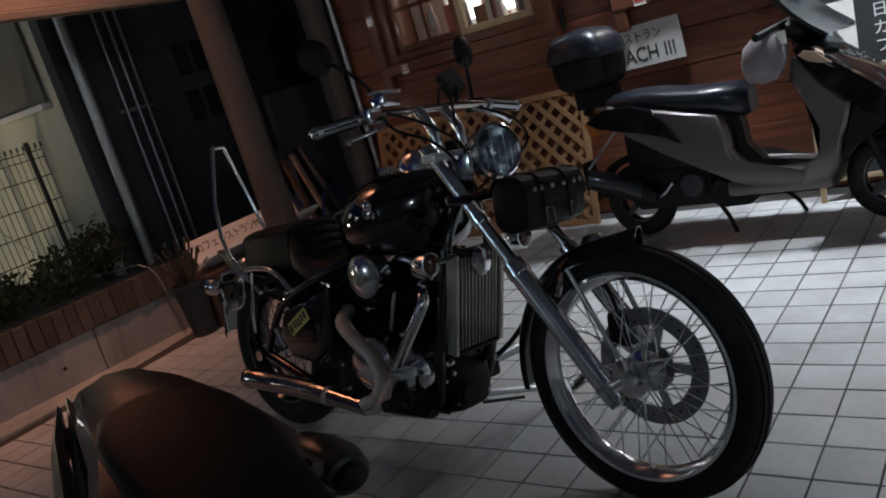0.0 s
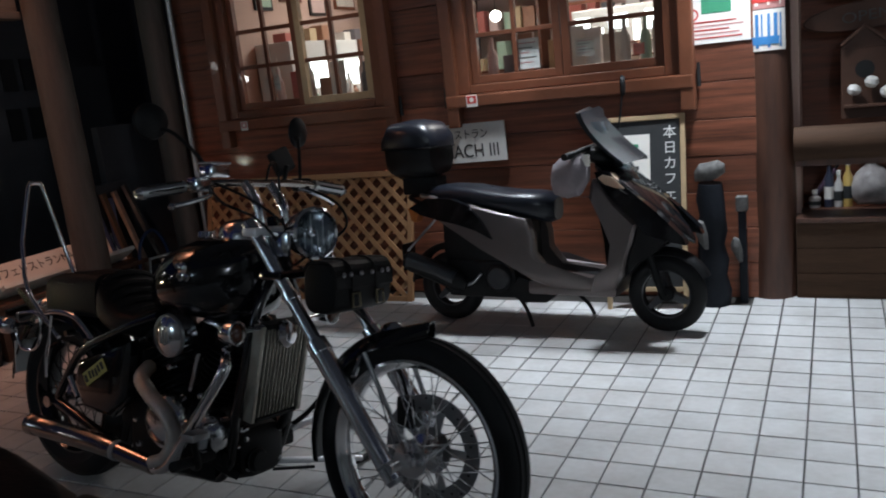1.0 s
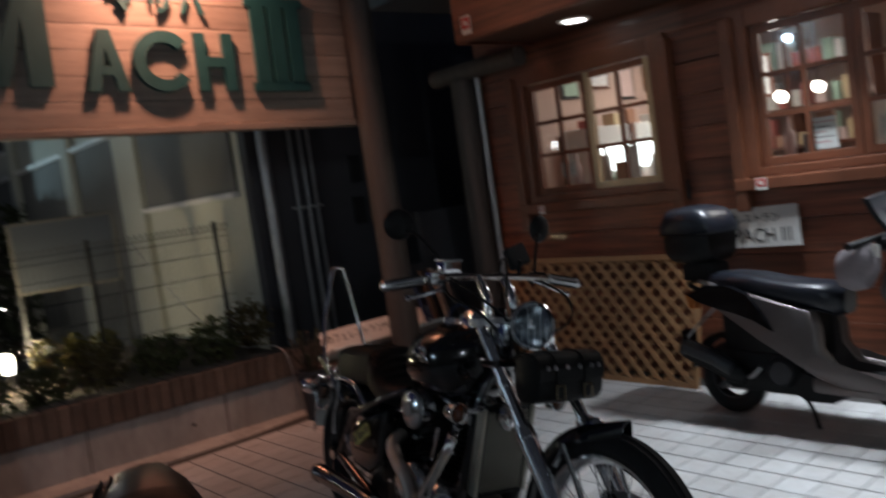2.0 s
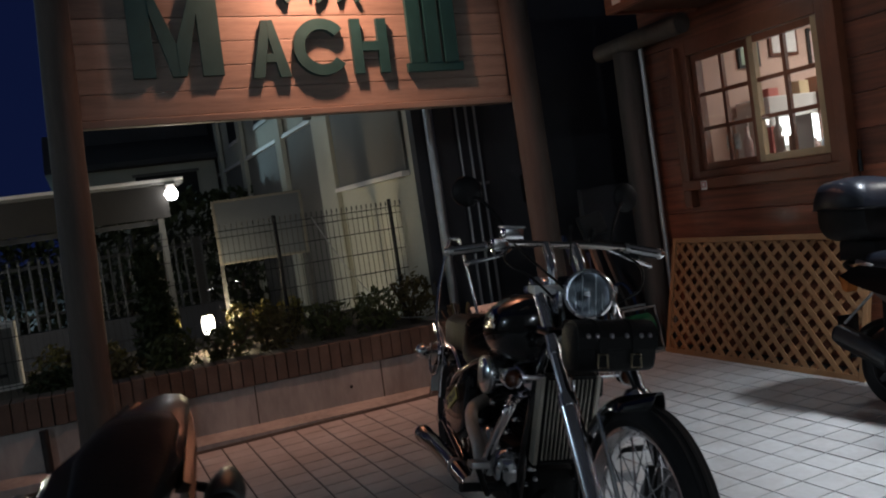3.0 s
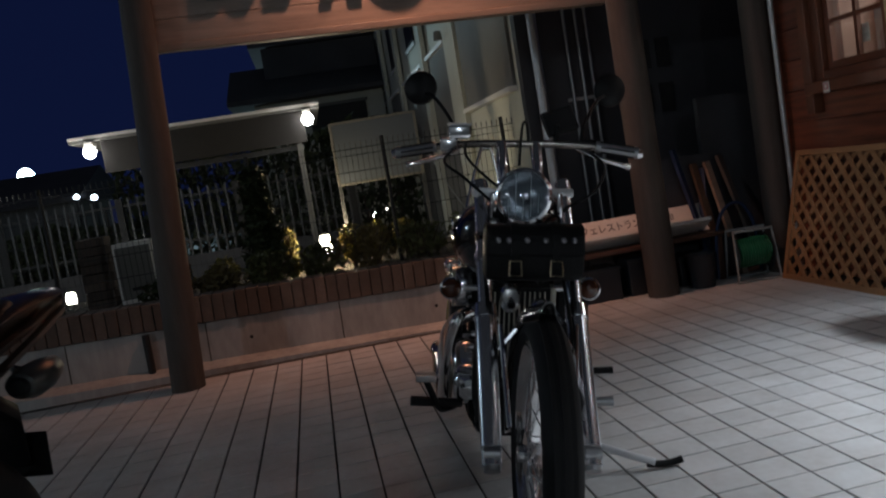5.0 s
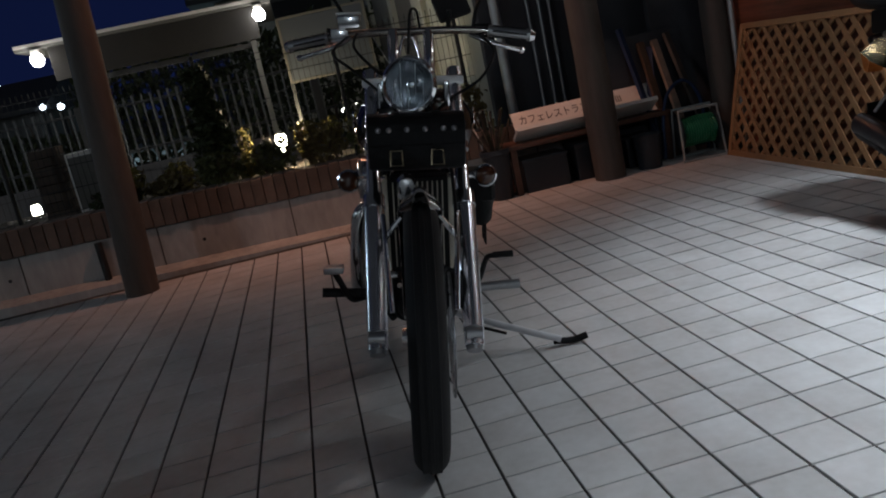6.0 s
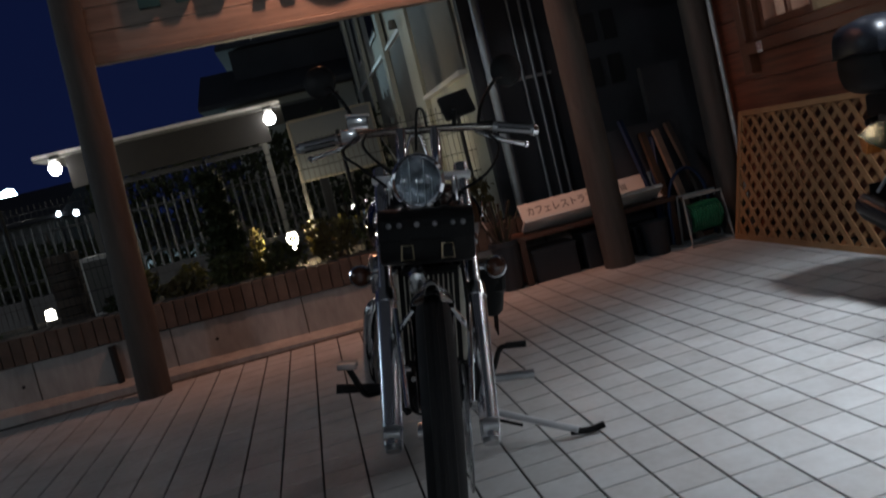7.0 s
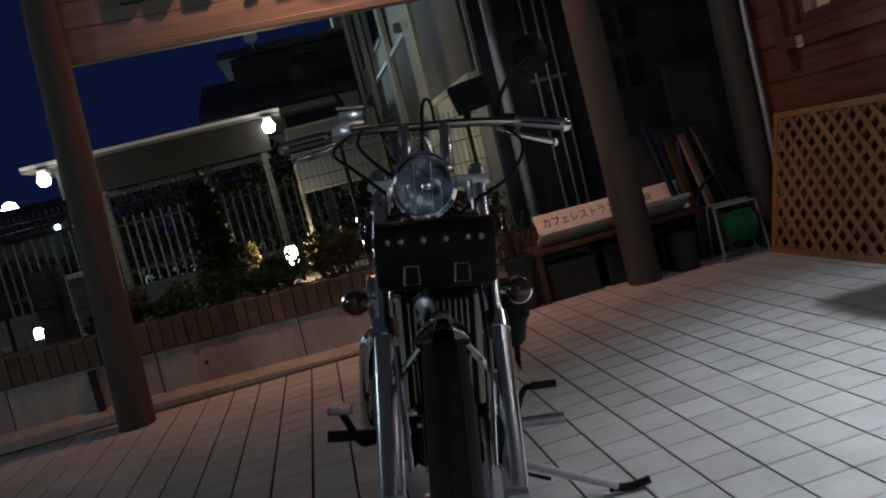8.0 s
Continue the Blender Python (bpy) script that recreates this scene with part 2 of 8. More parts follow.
def loft(sections, bm=None, caps=True):
    """Skin over closed sections with the same number of points."""
    bm = bm or bmesh.new()
    rings = [[bm.verts.new(p) for p in s] for s in sections]
    k = len(rings[0])
    for a, b in zip(rings, rings[1:]):
        for i in range(k):
            bm.faces.new((a[i], a[(i + 1) % k], b[(i + 1) % k], b[i]))
    if caps:
        bm.faces.new(rings[0][::-1])
        bm.faces.new(rings[-1])
    return bm


def egg(x, y, z, hw, up, down, power=2.4, seg=20, tilt=0.0):
    """A closed section across x: half width hw, reaching up and down from z."""
    out = []
    for i in range(seg):
        a = 2 * math.pi * i / seg
        c, s = math.cos(a), math.sin(a)
        px = math.copysign(abs(c) ** (2 / power), c) * hw
        pz = math.copysign(abs(s) ** (2 / power), s) * (up if s > 0 else down)
        out.append((x + tilt * pz, y + px, z + pz))
    return out


def slab(outline, depth, bm=None, m=None):
    """A flat outline of (x, z) made depth thick along y."""
    bm = bm or bmesh.new()
    a = [bm.verts.new((x, -depth / 2, z)) for x, z in outline]
    b = [bm.verts.new((x, depth / 2, z)) for x, z in outline]
    bm.faces.new(a)
    bm.faces.new(b[::-1])
    for i in range(len(a)):
        j = (i + 1) % len(a)
        bm.faces.new((a[i], b[i], b[j], a[j]))
    if m is not None:
        bmesh.ops.transform(bm, matrix=m, verts=a + b)
    return bm


def writing(name, text, size, m, mat, depth=0.002, parent=None, wide=1.0, font_bold=0.0, align="CENTER"):
    """Text as a flat raised mesh, lying in its x-y plane."""
    cu = bpy.data.curves.new(name, "FONT")
    cu.body, cu.size, cu.extrude, cu.offset, cu.align_x = text, size, depth, font_bold, align
    tmp = bpy.data.objects.new(name, cu)
    scene.collection.objects.link(tmp)
    bpy.context.view_layer.update()
    me = bpy.data.meshes.new_from_object(tmp.evaluated_get(bpy.context.evaluated_depsgraph_get()))
    bpy.data.objects.remove(tmp)
    me.materials.clear()
    me.materials.append(mat)
    ob = new(name, me)
    if parent:
        ob.parent = parent
    ob.matrix_basis = m @ Matrix.Diagonal((wide, 1, 1, 1))
    return ob



# ---- ground and floor ----
def sheet(name, x0, x1, y0, y1, z0, z1, mat, label, cat="ground"):
    return tagged(part(name, box((x0, y0, z0), (x1, y1, z1)), mat), label, cat, kind="structure")


sheet("ground", -600, 600, -600, 600, -0.8, -0.17, ASPHALT, "dark asphalt ground reaching to the distance")
floor = sheet("floor", -3.44, 7.0, -3.5, 6.5, -0.16, -0.006, GROUT, "forecourt bed of dark grout under pale square tiles", "floor")

# ---- the cafe wall ----
WALL = 5.88
OPEN = [(-2.51, -1.335, 1.215, 2.10), (-0.785, 0.435, 1.235, 2.115)]
LEFT, RIGHT = -2.95, 0.83
wall = bmesh.new()
xs = [LEFT, OPEN[0][0], OPEN[0][1], OPEN[1][0], OPEN[1][1], RIGHT]
for i in range(5):
    if i in (1, 3):
        o = OPEN[i // 2]
        box((xs[i], WALL + 0.03, -0.02), (xs[i + 1], WALL + 0.15, o[2]), bm=wall)
        box((xs[i], WALL + 0.03, o[3]), (xs[i + 1], WALL + 0.15, 2.72), bm=wall)
    else:
        box((xs[i], WALL + 0.03, -0.02), (xs[i + 1], WALL + 0.15, 2.72), bm=wall)
wall_cafe = tagged(part("wall_cafe", wall, LOGWALL), "reddish-brown stained timber wall of horizontal boards", "wall", kind="structure")
for z in range(14):
    lo, hi = 0.0 + z * 0.195, 0.195 + z * 0.195
    spans, x = [], LEFT
    for o in OPEN:
        if hi > o[2] and lo < o[3]:
            spans.append((x, o[0]))
            x = o[1]
    spans.append((x, RIGHT))
    for a, b in spans:
        h = min(hi, 2.70)
        lo2, hi2 = lo, h
        part("wall_board", box((a, WALL - 0.006 * random.random(), lo2 + 0.0015), (b, WALL + 0.035, hi2 - 0.0015), 0.004), LOGWALL, wall_cafe)
tagged(part("wall_cafe_side", box((LEFT - 0.02, WALL + 0.02, -0.02), (LEFT + 0.12, 9.6, 2.72)), LOGWALL), "stained timber side wall of the cafe", "wall", kind="structure")
tagged(part("wall_room_back", box((LEFT, 9.2, 0), (1.03, 9.35, 2.72)), PLASTER), "plastered back wall of the lit room", "wall", kind="structure")
tagged(part("wall_room_left", box((LEFT + 0.125, WALL + 0.16, 0.0), (LEFT + 0.15, 9.2, 2.55)), PLASTER), "plastered side wall of the lit room", "wall", kind="structure")
tagged(part("wall_room_side", box((0.88, WALL + 0.16, 0), (1.03, 9.2, 2.72)), PLASTER), "plastered side wall of the lit room", "wall", kind="structure")
tagged(part("floor_room", box((LEFT + 0.12, WALL + 0.15, 0.0), (0.88, 9.2, 0.06)), FRAMEWOOD), "wooden floor of the lit room", "floor", kind="structure")
tagged(part("ceiling_room", box((LEFT + 0.1, WALL + 0.04, 2.55), (0.90, 9.25, 2.62)), PLASTER), "pale ceiling of the lit room", "ceiling", kind="structure")


def window(n, x0, x1, z0, z1, open_sash):
    """Two casements of two by three panes in a deep wooden frame with a sill board."""
    w = thing("window_%d" % n, pose(0, WALL, 0), "brown wooden casement window with small panes, lit inside", "window", kind="structure")
    y0, y1 = -0.035, 0.10
    for lo, hi in (((x0 - 0.07, y0, z0 - 0.01), (x0 + 0.05, y1, z1 + 0.06)), ((x1 - 0.05, y0, z0 - 0.01), (x1 + 0.07, y1, z1 + 0.06)),
                   ((x0 + 0.05, y0, z1 - 0.05), (x1 - 0.05, y1, z1 + 0.06)), ((x0 + 0.05, y0, z0 - 0.01), (x1 - 0.05, y1, z0 + 0.04))):
        part("window_frame", box(lo, hi, 0.006), FRAMEWOOD, w)
    part("window_sill", box((x0 - 0.10, -0.075, z0 - 0.085), (x1 + 0.10, 0.03, z0 - 0.012), 0.01), FRAMEWOOD, w)
    for x in (x0 - 0.10, x1 + 0.03):
        part("sill_bracket", box((x, -0.07, z0 - 0.20), (x + 0.075, 0.0, z1 + 0.02), 0.008), FRAMEWOOD, w)
    mid = (x0 + x1) / 2
    for k, (a, b) in enumerate(((x0 + 0.055, mid - 0.002), (mid + 0.002, x1 - 0.055))):
        pale = open_sash and k == 1
        mat = PALEWOOD if pale else FRAMEWOOD
        yy = 0.0 if not pale else -0.02
        za, zb, s = z0 + 0.045, z1 - 0.055, 0.045
        sash = part("sash", box((a, yy, za), (a + s, yy + 0.04, zb), 0.004), mat, w, "pale weathered casement" if pale else "")
        for lo, hi in (((b - s, yy, za), (b, yy + 0.04, zb)), ((a + s, yy, za), (b - s, yy + 0.04, za + s)), ((a + s, yy, zb - s), (b - s, yy + 0.04, zb))):
            part("sash_rail", box(lo, hi, 0.004), mat if lo[2] < z1 - 0.2 and pale else FRAMEWOOD, sash)
        cx, w3 = (a + b) / 2, (zb - za - 2 * s) / 3
        part("glazing_bar", box((cx - 0.013, yy + 0.006, za + s), (cx + 0.013, yy + 0.034, zb - s), 0.003), FRAMEWOOD, sash)
        for j in (1, 2):
            z = za + s + j * w3
            for p, q in ((a + s, cx - 0.013), (cx + 0.013, b - s)):
                part("glazing_bar", box((p, yy + 0.006, z - 0.013), (q, yy + 0.034, z + 0.013), 0.003), FRAMEWOOD, sash)
        for j in range(3):
            for p, q in ((a + s - 0.004, cx - 0.01), (cx + 0.01, b - s + 0.004)):
                g = part("pane", box((p, yy + 0.018, za + s + j * w3 - 0.004), (q, yy + 0.022, za + s + (j + 1) * w3 + 0.004)), GLASS, sash)
                g.visible_shadow = False
    for x, s in ((x0 - 0.12, -1), (x1 + 0.12, 1)):
        part("shutter_catch", rod((x, -0.02, z0 - 0.08), (x, -0.02, z0 + 0.04), 0.012, 0.009, 8), BLACKIRON, w, "black iron catch")
    return w


window(1, *OPEN[0], True)
window(2, *OPEN[1], False)

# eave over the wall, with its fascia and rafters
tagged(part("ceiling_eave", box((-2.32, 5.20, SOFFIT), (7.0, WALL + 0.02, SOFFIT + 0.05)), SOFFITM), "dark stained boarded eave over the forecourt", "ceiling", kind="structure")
tagged(part("fascia", box((-2.345, 5.150, SOFFIT - 0.02), (7.0, 5.197, SOFFIT + 0.36), 0.006), LOGWALL), "brown fascia board along the eave", "trim", kind="structure")
tagged(part("fascia_end", box((-2.345, 5.20, SOFFIT - 0.02), (-2.325, WALL + 0.02, SOFFIT + 0.36), 0.004), LOGWALL), "brown board closing the eave's end", "trim", kind="structure")
tagged(part("roof_cafe", box((-3.1, 5.05, 2.73), (7.2, 9.7, 2.82)), DARKWALL), "dark roof of the cafe", "roof", kind="structure")
tagged(part("beam", ring_sweep([(-3.34, 5.80, 2.262), (-2.9, 5.80, 2.265), (-2.40, 5.80, 2.265)], [0.07, 0.07, 0.07], 16), POSTWOOD, smooth=True), "heavy round timber beam end under the eave", "trim", kind="structure")
# Fitting at 2.5 has no lamp of its own; assumed, out of view.
for x, y in ((-1.71, 5.59), (-0.45, 5.59), (0.81, 5.59), (2.5, 5.45)):
    d = thing("downlight", pose(x, y, SOFFIT), "round white recessed downlight, switched on", "ceiling light", "downlights under the eave")
    part("trim_ring", lathe([(0.085, -0.012), (0.105, -0.010), (0.108, 0.0), (0.085, 0.0)], 28, closed=True), WHITEP, d, smooth=True)
    part("diffuser", lathe([(0.0, -0.008), (0.074, -0.008), (0.074, -0.002), (0.0, -0.002)], 28), glowing("downlight_glow", (1.0, 0.98, 0.95), 6), d)


# ---- posts and the sign gate ----
def log_post(name, x, y, z0, z1, r0, r1, mat, label, lean=(0, 0)):
    n = 14
    rnd = random.Random(x * 7 + y)
    pts, rad = [], []
    for i in range(n):
        t = i / (n - 1)
        pts.append((x + lean[0] * t + 0.004 * math.sin(5 * t + x), y + lean[1] * t + 0.004 * math.cos(4 * t), z0 + (z1 - z0) * t))
        rad.append(r0 + (r1 - r0) * t + rnd.uniform(-0.002, 0.002))
    return tagged(part(name, ring_sweep(pts, rad, 20, up=(1, 0, 0)), mat, smooth=True), label, "post")


log_post("round_post", -3.0, 1.825, -0.006, 3.45, 0.102, 0.082, POSTWOOD, "round weathered log post carrying the sign board", (0, 0.20))
log_post("round_post", -3.0, 4.895, -0.006, 3.45, 0.104, 0.096, POSTWOOD, "thick round weathered log post beside the sign board", (0, -0.02))
log_post("round_post", -3.03, 5.79, -0.006, 2.20, 0.095, 0.09, POSTWOOD, "round weathered log post at the cafe's corner")
log_post("round_post", 0.89, 5.97, -0.006, SOFFIT, 0.122, 0.098, LOGPOST, "reddish-brown stained log post with stickers")
tagged(part("drain_pipe", rod((-2.895, 5.83, -0.006), (-2.895, 5.83, 2.33), 0.020, None, 12), STEEL, smooth=True), "thin grey metal drain pipe beside the corner post", "pipe")

ON_BEAM = pose(-3.105, 3.3, 2.205, -1.5, 0, 0) @ Matrix.Diagonal((1, 0.895, 0.88, 1)) @ Matrix.Translation((0, -3.291, -2.514))
sign = thing("sign_board", ON_BEAM, "brown planked shop sign with raised green letters", "sign")
for i in range(9):
    z = 2.30 + i * 0.165
    part("plank", box((-0.03 - 0.004 * (i % 2), 1.83, z + 0.002), (0.0, 4.985, z + 0.163), 0.004), SIGNWOOD, sign)
part("bottom_rail", box((-0.05, 1.81, 2.245), (0.022, 4.99, 2.298), 0.008), SIGNWOOD, sign)
part("top_rail", box((-0.05, 1.81, 3.787), (0.03, 4.99, 3.87), 0.008), SIGNWOOD, sign)


def letter(outline_list, name="letter"):
    """Raised strokes in the sign's plane: lists of (y, z)."""
    bm = bmesh.new()
    for i, o in enumerate(outline_list):
        slab(o, 0.032, bm, pose(0.0175 + 0.0015 * i, 0, 0, 0, 0, 90))
    return part(name, bm, GREEN, sign, "raised dark green letter")


B, T = 2.555, 3.20
letter([[(2.225, B), (2.365, B), (2.365, T), (2.225, T)], [(2.665, B), (2.805, B), (2.805, T), (2.665, T)],
        [(2.365, T), (2.365, T - 0.22), (2.47, B), (2.515, B), (2.515, B + 0.22)], [(2.665, T), (2.665, T - 0.22), (2.56, B), (2.5152, B), (2.5152, B + 0.22)]])
b, t = 2.525, 2.925
letter([[(2.995, b), (3.075, b), (3.1299, b + 0.28), (3.1299, t), (3.092, t)], [(3.265, b), (3.168, t), (3.1301, t), (3.1301, b + 0.28), (3.185, b)], [(3.096, b + 0.105), (3.164, b + 0.105), (3.152, b + 0.165), (3.108, b + 0.165)]])
arc = bmesh.new()
N, cy, cz, ro, ri = 22, 3.50, 2.725, 0.205, 0.125
outer, inner = [], []
for k in range(N + 1):
    a = radians(38 + (322 - 38) * k / N)
    outer.append((cy + ro * math.cos(a), cz + ro * math.sin(a)))
    inner.append((cy + ri * math.cos(a), cz + ri * math.sin(a)))
for k in range(N):
    slab([outer[k], outer[k + 1], inner[k + 1], inner[k]], 0.045, arc, pose(0.024, 0, 0, 0, 0, 90))
part("letter", arc, GREEN, sign, "raised dark green letter")
letter([[(3.73, b), (3.805, b), (3.805, t), (3.73, t)], [(3.93, b), (4.005, b), (4.005, t), (3.93, t)], [(3.805, b + 0.165), (3.93, b + 0.165), (3.93, b + 0.235), (3.805, b + 0.235)]])
letter([[(4.145, 3.135), (4.60, 3.135), (4.60, 3.20), (4.145, 3.20)], [(4.145, 2.52), (4.60, 2.52), (4.60, 2.585), (4.145, 2.585)],
        [(4.175, 2.585), (4.285, 2.585), (4.285, 3.135), (4.175, 3.135)], [(4.315, 2.585), (4.425, 2.585), (4.425, 3.135), (4.315, 3.135)],
        [(4.455, 2.585), (4.565, 2.585), (4.565, 3.135), (4.455, 3.135)]])
letter([[(3.20, 3.15), (3.36, 3.15), (3.36, 3.185), (3.20, 3.185)], [(3.325, 3.15), (3.36, 3.15), (3.29, 3.075), (3.26, 3.09)], [(3.245, 3.115), (3.27, 3.13), (3.315, 3.055), (3.29, 3.045)]])
letter([[(3.455, 3.15), (3.475, 3.155), (3.485, 3.105), (3.465, 3.10)], [(3.505, 3.16), (3.525, 3.165), (3.535, 3.115), (3.515, 3.11)],
        [(3.575, 3.16), (3.60, 3.155), (3.575, 3.085), (3.55, 3.095)], [(3.575, 3.085), (3.55, 3.10), (3.50, 3.055), (3.515, 3.04)]])
letter([[(3.70, 3.155), (3.725, 3.165), (3.69, 3.06), (3.665, 3.05)], [(3.765, 3.17), (3.79, 3.165), (3.83, 3.055), (3.80, 3.045)]])
spot = thing("sign_spotlight", pose(-2.77, 3.49, 3.31), "small black spotlight on an arm above the sign", "spotlight")
part("arm", bent([(-0.29, 0, 0.04), (-0.15, 0, 0.13), (0.0, 0, 0.04)], 0.012, 8), BLACKIRON, spot, smooth=True)
part("hood", lathe([(0.03, 0.05), (0.055, 0.02), (0.07, -0.05), (0.064, -0.05), (0.05, 0.015), (0.0, 0.04)], 20, pose(0, 0, 0, 0, 30, 0)), BLACKIRON, spot, smooth=True)

# ---- retaining wall with its brick course ----
RW = -3.45
rw = tagged(part("wall_retaining", box((RW - 0.22, -6.0, -0.25), (RW, 5.5, 0.300), 0.006), CONCRETE), "low grey concrete retaining wall", "wall", kind="structure")
part("footing", slab([(RW, -0.10), (RW + 0.16, -0.10), (RW + 0.15, 0.020), (RW, 0.045)], 11.4, None, pose(0, -0.25, 0)), CONCRETE, rw)
part("mortar_bed", box((RW - 0.21, -6.0, 0.300), (RW - 0.012, 5.5, 0.465)), MORTAR, rw)
for y in (-1.6, -0.72, 0.16, 1.04, 1.92, 2.80, 3.68, 4.56):
    part("panel_joint", box((RW - 0.004, y - 0.004, 0.046), (RW + 0.0015, y + 0.004, 0.297)), MORTAR, rw)
for y in (-0.3, 0.95, 2.2, 3.45):
    part("formwork_hole", rod((RW - 0.01, y, 0.16), (RW + 0.0015, y, 0.16), 0.012, None, 10), BLACKIRON, rw)
bk = part("brick", box((-0.11, 0.0, 0.0), (0.11, 0.0685, 0.175), 0.004), BRICK, rw, m=pose(RW - 0.095, -3.6, 0.305))
y = -3.525
while y < 5.4:
    again(bk, pose(RW - 0.095 + random.uniform(-0.003, 0.003), y, 0.305 + random.uniform(-0.003, 0.003), 0, random.uniform(-0.6, 0.6), 0))
    y += 0.0745
rw.matrix_basis = pose(0, 2.5, 0, -1.2, 0, 0) @ Matrix.Translation((0, -2.5, 0))
tagged(part("drain_pipe", rod((RW + 0.03, 1.55, -0.006), (RW + 0.03, 1.55, 0.31), 0.024, None, 12), BLACKIRON, smooth=True), "short dark drain pipe on the low wall", "pipe")
sheet("garden_bed", -6.3, RW - 0.2, -6.0, 4.45, -0.18, 0.345, SOIL, "raised bed of dark garden soil", "ground")
sheet("road", -60, -8.3, -60, 12, -0.165, -0.150, ASPHALT, "dark wet asphalt road beyond the garden", "road")

# ---- neighbouring building ----
nb = thing("apartment_building", pose(0, 0, 0), "cream rendered apartment building with grey cladding at night", "building")
NX, NY, TOP = -4.22, 4.53, 5.0
part("wall", box((-17.0, NY, -0.2), (NX - 0.09, NY + 0.10, TOP)), CREAM, nb)
# Near-black front: the shadow on this face is in its colour.
part("front_wall", box((NX - 0.085, NY, -0.2), (NX, 14.0, TOP)), DARKWALL, nb, "dark siding, its shadow put into the colour")
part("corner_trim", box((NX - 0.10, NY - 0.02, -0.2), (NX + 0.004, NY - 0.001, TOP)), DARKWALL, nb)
part("cladding_panel", box((-6.40, NY - 0.03, 1.62), (-4.47, NY - 0.003, TOP)), GREYPANEL, nb)
part("ledge", box((-6.42, NY - 0.08, 1.575), (-4.45, NY - 0.003, 1.618), 0.004), WHITEP, nb)
part("pillar", box((-7.05, NY - 0.06, -0.2), (-6.44, NY - 0.003, TOP)), CREAM, nb)
part("lower_wall", box((-16.8, NY - 0.025, -0.2), (-7.06, NY - 0.003, 2.42)), GREYPANEL, nb)
part("ledge", box((-16.8, NY - 0.07, 2.42), (-7.06, NY - 0.003, 2.47), 0.004), WHITEP, nb)
for x in (-8.75, -11.3, -13.4, -15.3):
    part("pillar", box((x, NY - 0.09, -0.2), (x + 0.30, NY - 0.03, TOP)), CREAM, nb)
for x in (-10.2, -12.4, -14.5):
    wi = part("window", box((x, NY - 0.02, 2.85), (x + 0.8, NY - 0.002, 3.75)), BLACKIRON, nb)
    part("frame", box((x - 0.05, NY - 0.028, 2.79), (x + 0.85, NY - 0.021, 2.848)), WHITEP, wi)
part("roof", box((-17.3, NY - 0.35, TOP), (NX + 0.2, 14.0, TOP + 0.15)), GREYPANEL, nb)
part("gutter", rod((-17.2, NY - 0.38, TOP - 0.02), (NX, NY - 0.38, TOP - 0.02), 0.06, None, 10), WHITEP, nb)
part("down_pipe", rod((NX + 0.06, NY + 0.10, -0.2), (NX + 0.06, NY + 0.10, TOP), 0.040, None, 14), STEEL, nb, "silver down pipe", True)
for y in (4.895, 4.99, 5.07):
    part("thin_pipe", rod((NX + 0.03, y, -0.2), (NX + 0.03, y, TOP - 0.2), 0.014, None, 8), STEEL, nb, smooth=True)
part("pipe_clip", box((NX + 0.002, 4.85, 1.405), (NX + 0.02, 5.13, 1.43)), STEEL, nb)
for y, z in ((5.515, 1.68), (5.682, 1.68), (5.495, 1.325), (5.67, 1.325)):
    part("shutter", box((NX + 0.001, y - 0.055, z - 0.115), (NX + 0.02, y + 0.055, z + 0.115)), BLACKIRON, nb)
part("wall_lamp", lathe([(0.0, 0.0), (0.05, 0.0), (0.04, 0.09), (0.0, 0.10)], 14, pose(-6.87, NY - 0.14, 2.43)), GREYPANEL, nb)

# ---- welded mesh fence in the garden ----
FX = -4.82
SMALLER = Matrix.Scale(0.9, 4)
fence = thing("mesh_fence", pose(FX, 0.301, -0.07) @ SMALLER, "thin dark welded wire mesh fence", "fence")
wires = bmesh.new()
for i in range(216):
    y = -6.0 + i * 0.05
    box((-0.002, y - 0.002, 0.42), (0.002, y + 0.002, 1.58), bm=wires)
    box((0.0, y - 0.002, 1.58), (0.03, y + 0.002, 1.62), bm=wires)
tagged(part("vertical_wire", wires, BLACKIRON, fence), kind="stuff")
for z in (0.55, 0.75, 0.95, 1.15, 1.35, 1.50, 1.56):
    part("horizontal_wire", box((0.003, -6.0, z - 0.0035), (0.009, 4.7, z + 0.0035)), BLACKIRON, fence)
for y in (-5.0, -3.2, -1.4, 0.4, 2.2, 3.45, 4.6):
    part("post", rod((-0.02, y, 0.40), (-0.02, y, 1.64), 0.02, None, 10), BLACKIRON, fence, smooth=True)

# ---- the cruiser ----
BLACKPAINT = material("black_gloss_paint", (0.006, 0.006, 0.007), 0.10, vary=0.2, scale=4, bump=0.0, coat=0.5, rvary=0.05)
CHROME = material("chrome", (0.78, 0.79, 0.81), 0.14, 1.0, vary=0.08, scale=9, fine=80, bump=0.01, rvary=0.08)
ALU = material("dull_aluminium", (0.42, 0.43, 0.44), 0.34, 0.9, vary=0.2, scale=14, fine=90, bump=0.05)
RUBBER = material("tyre_rubber", (0.010, 0.010, 0.011), 0.7, vary=0.3, scale=10, bump=0.1, spec=0.3)
LEATHER = material("black_leather", (0.009, 0.009, 0.0095), 0.5, vary=0.3, scale=12, fine=120, bump=0.25, spec=0.13)
BLACKMATT = material("satin_black", (0.007, 0.007, 0.0075), 0.5, vary=0.3, scale=8, bump=0.1, spec=0.2)
WRAP = material("exhaust_wrap", (0.62, 0.59, 0.55), 0.48, 0.75, vary=0.3, scale=20, fine=120, bump=0.5)
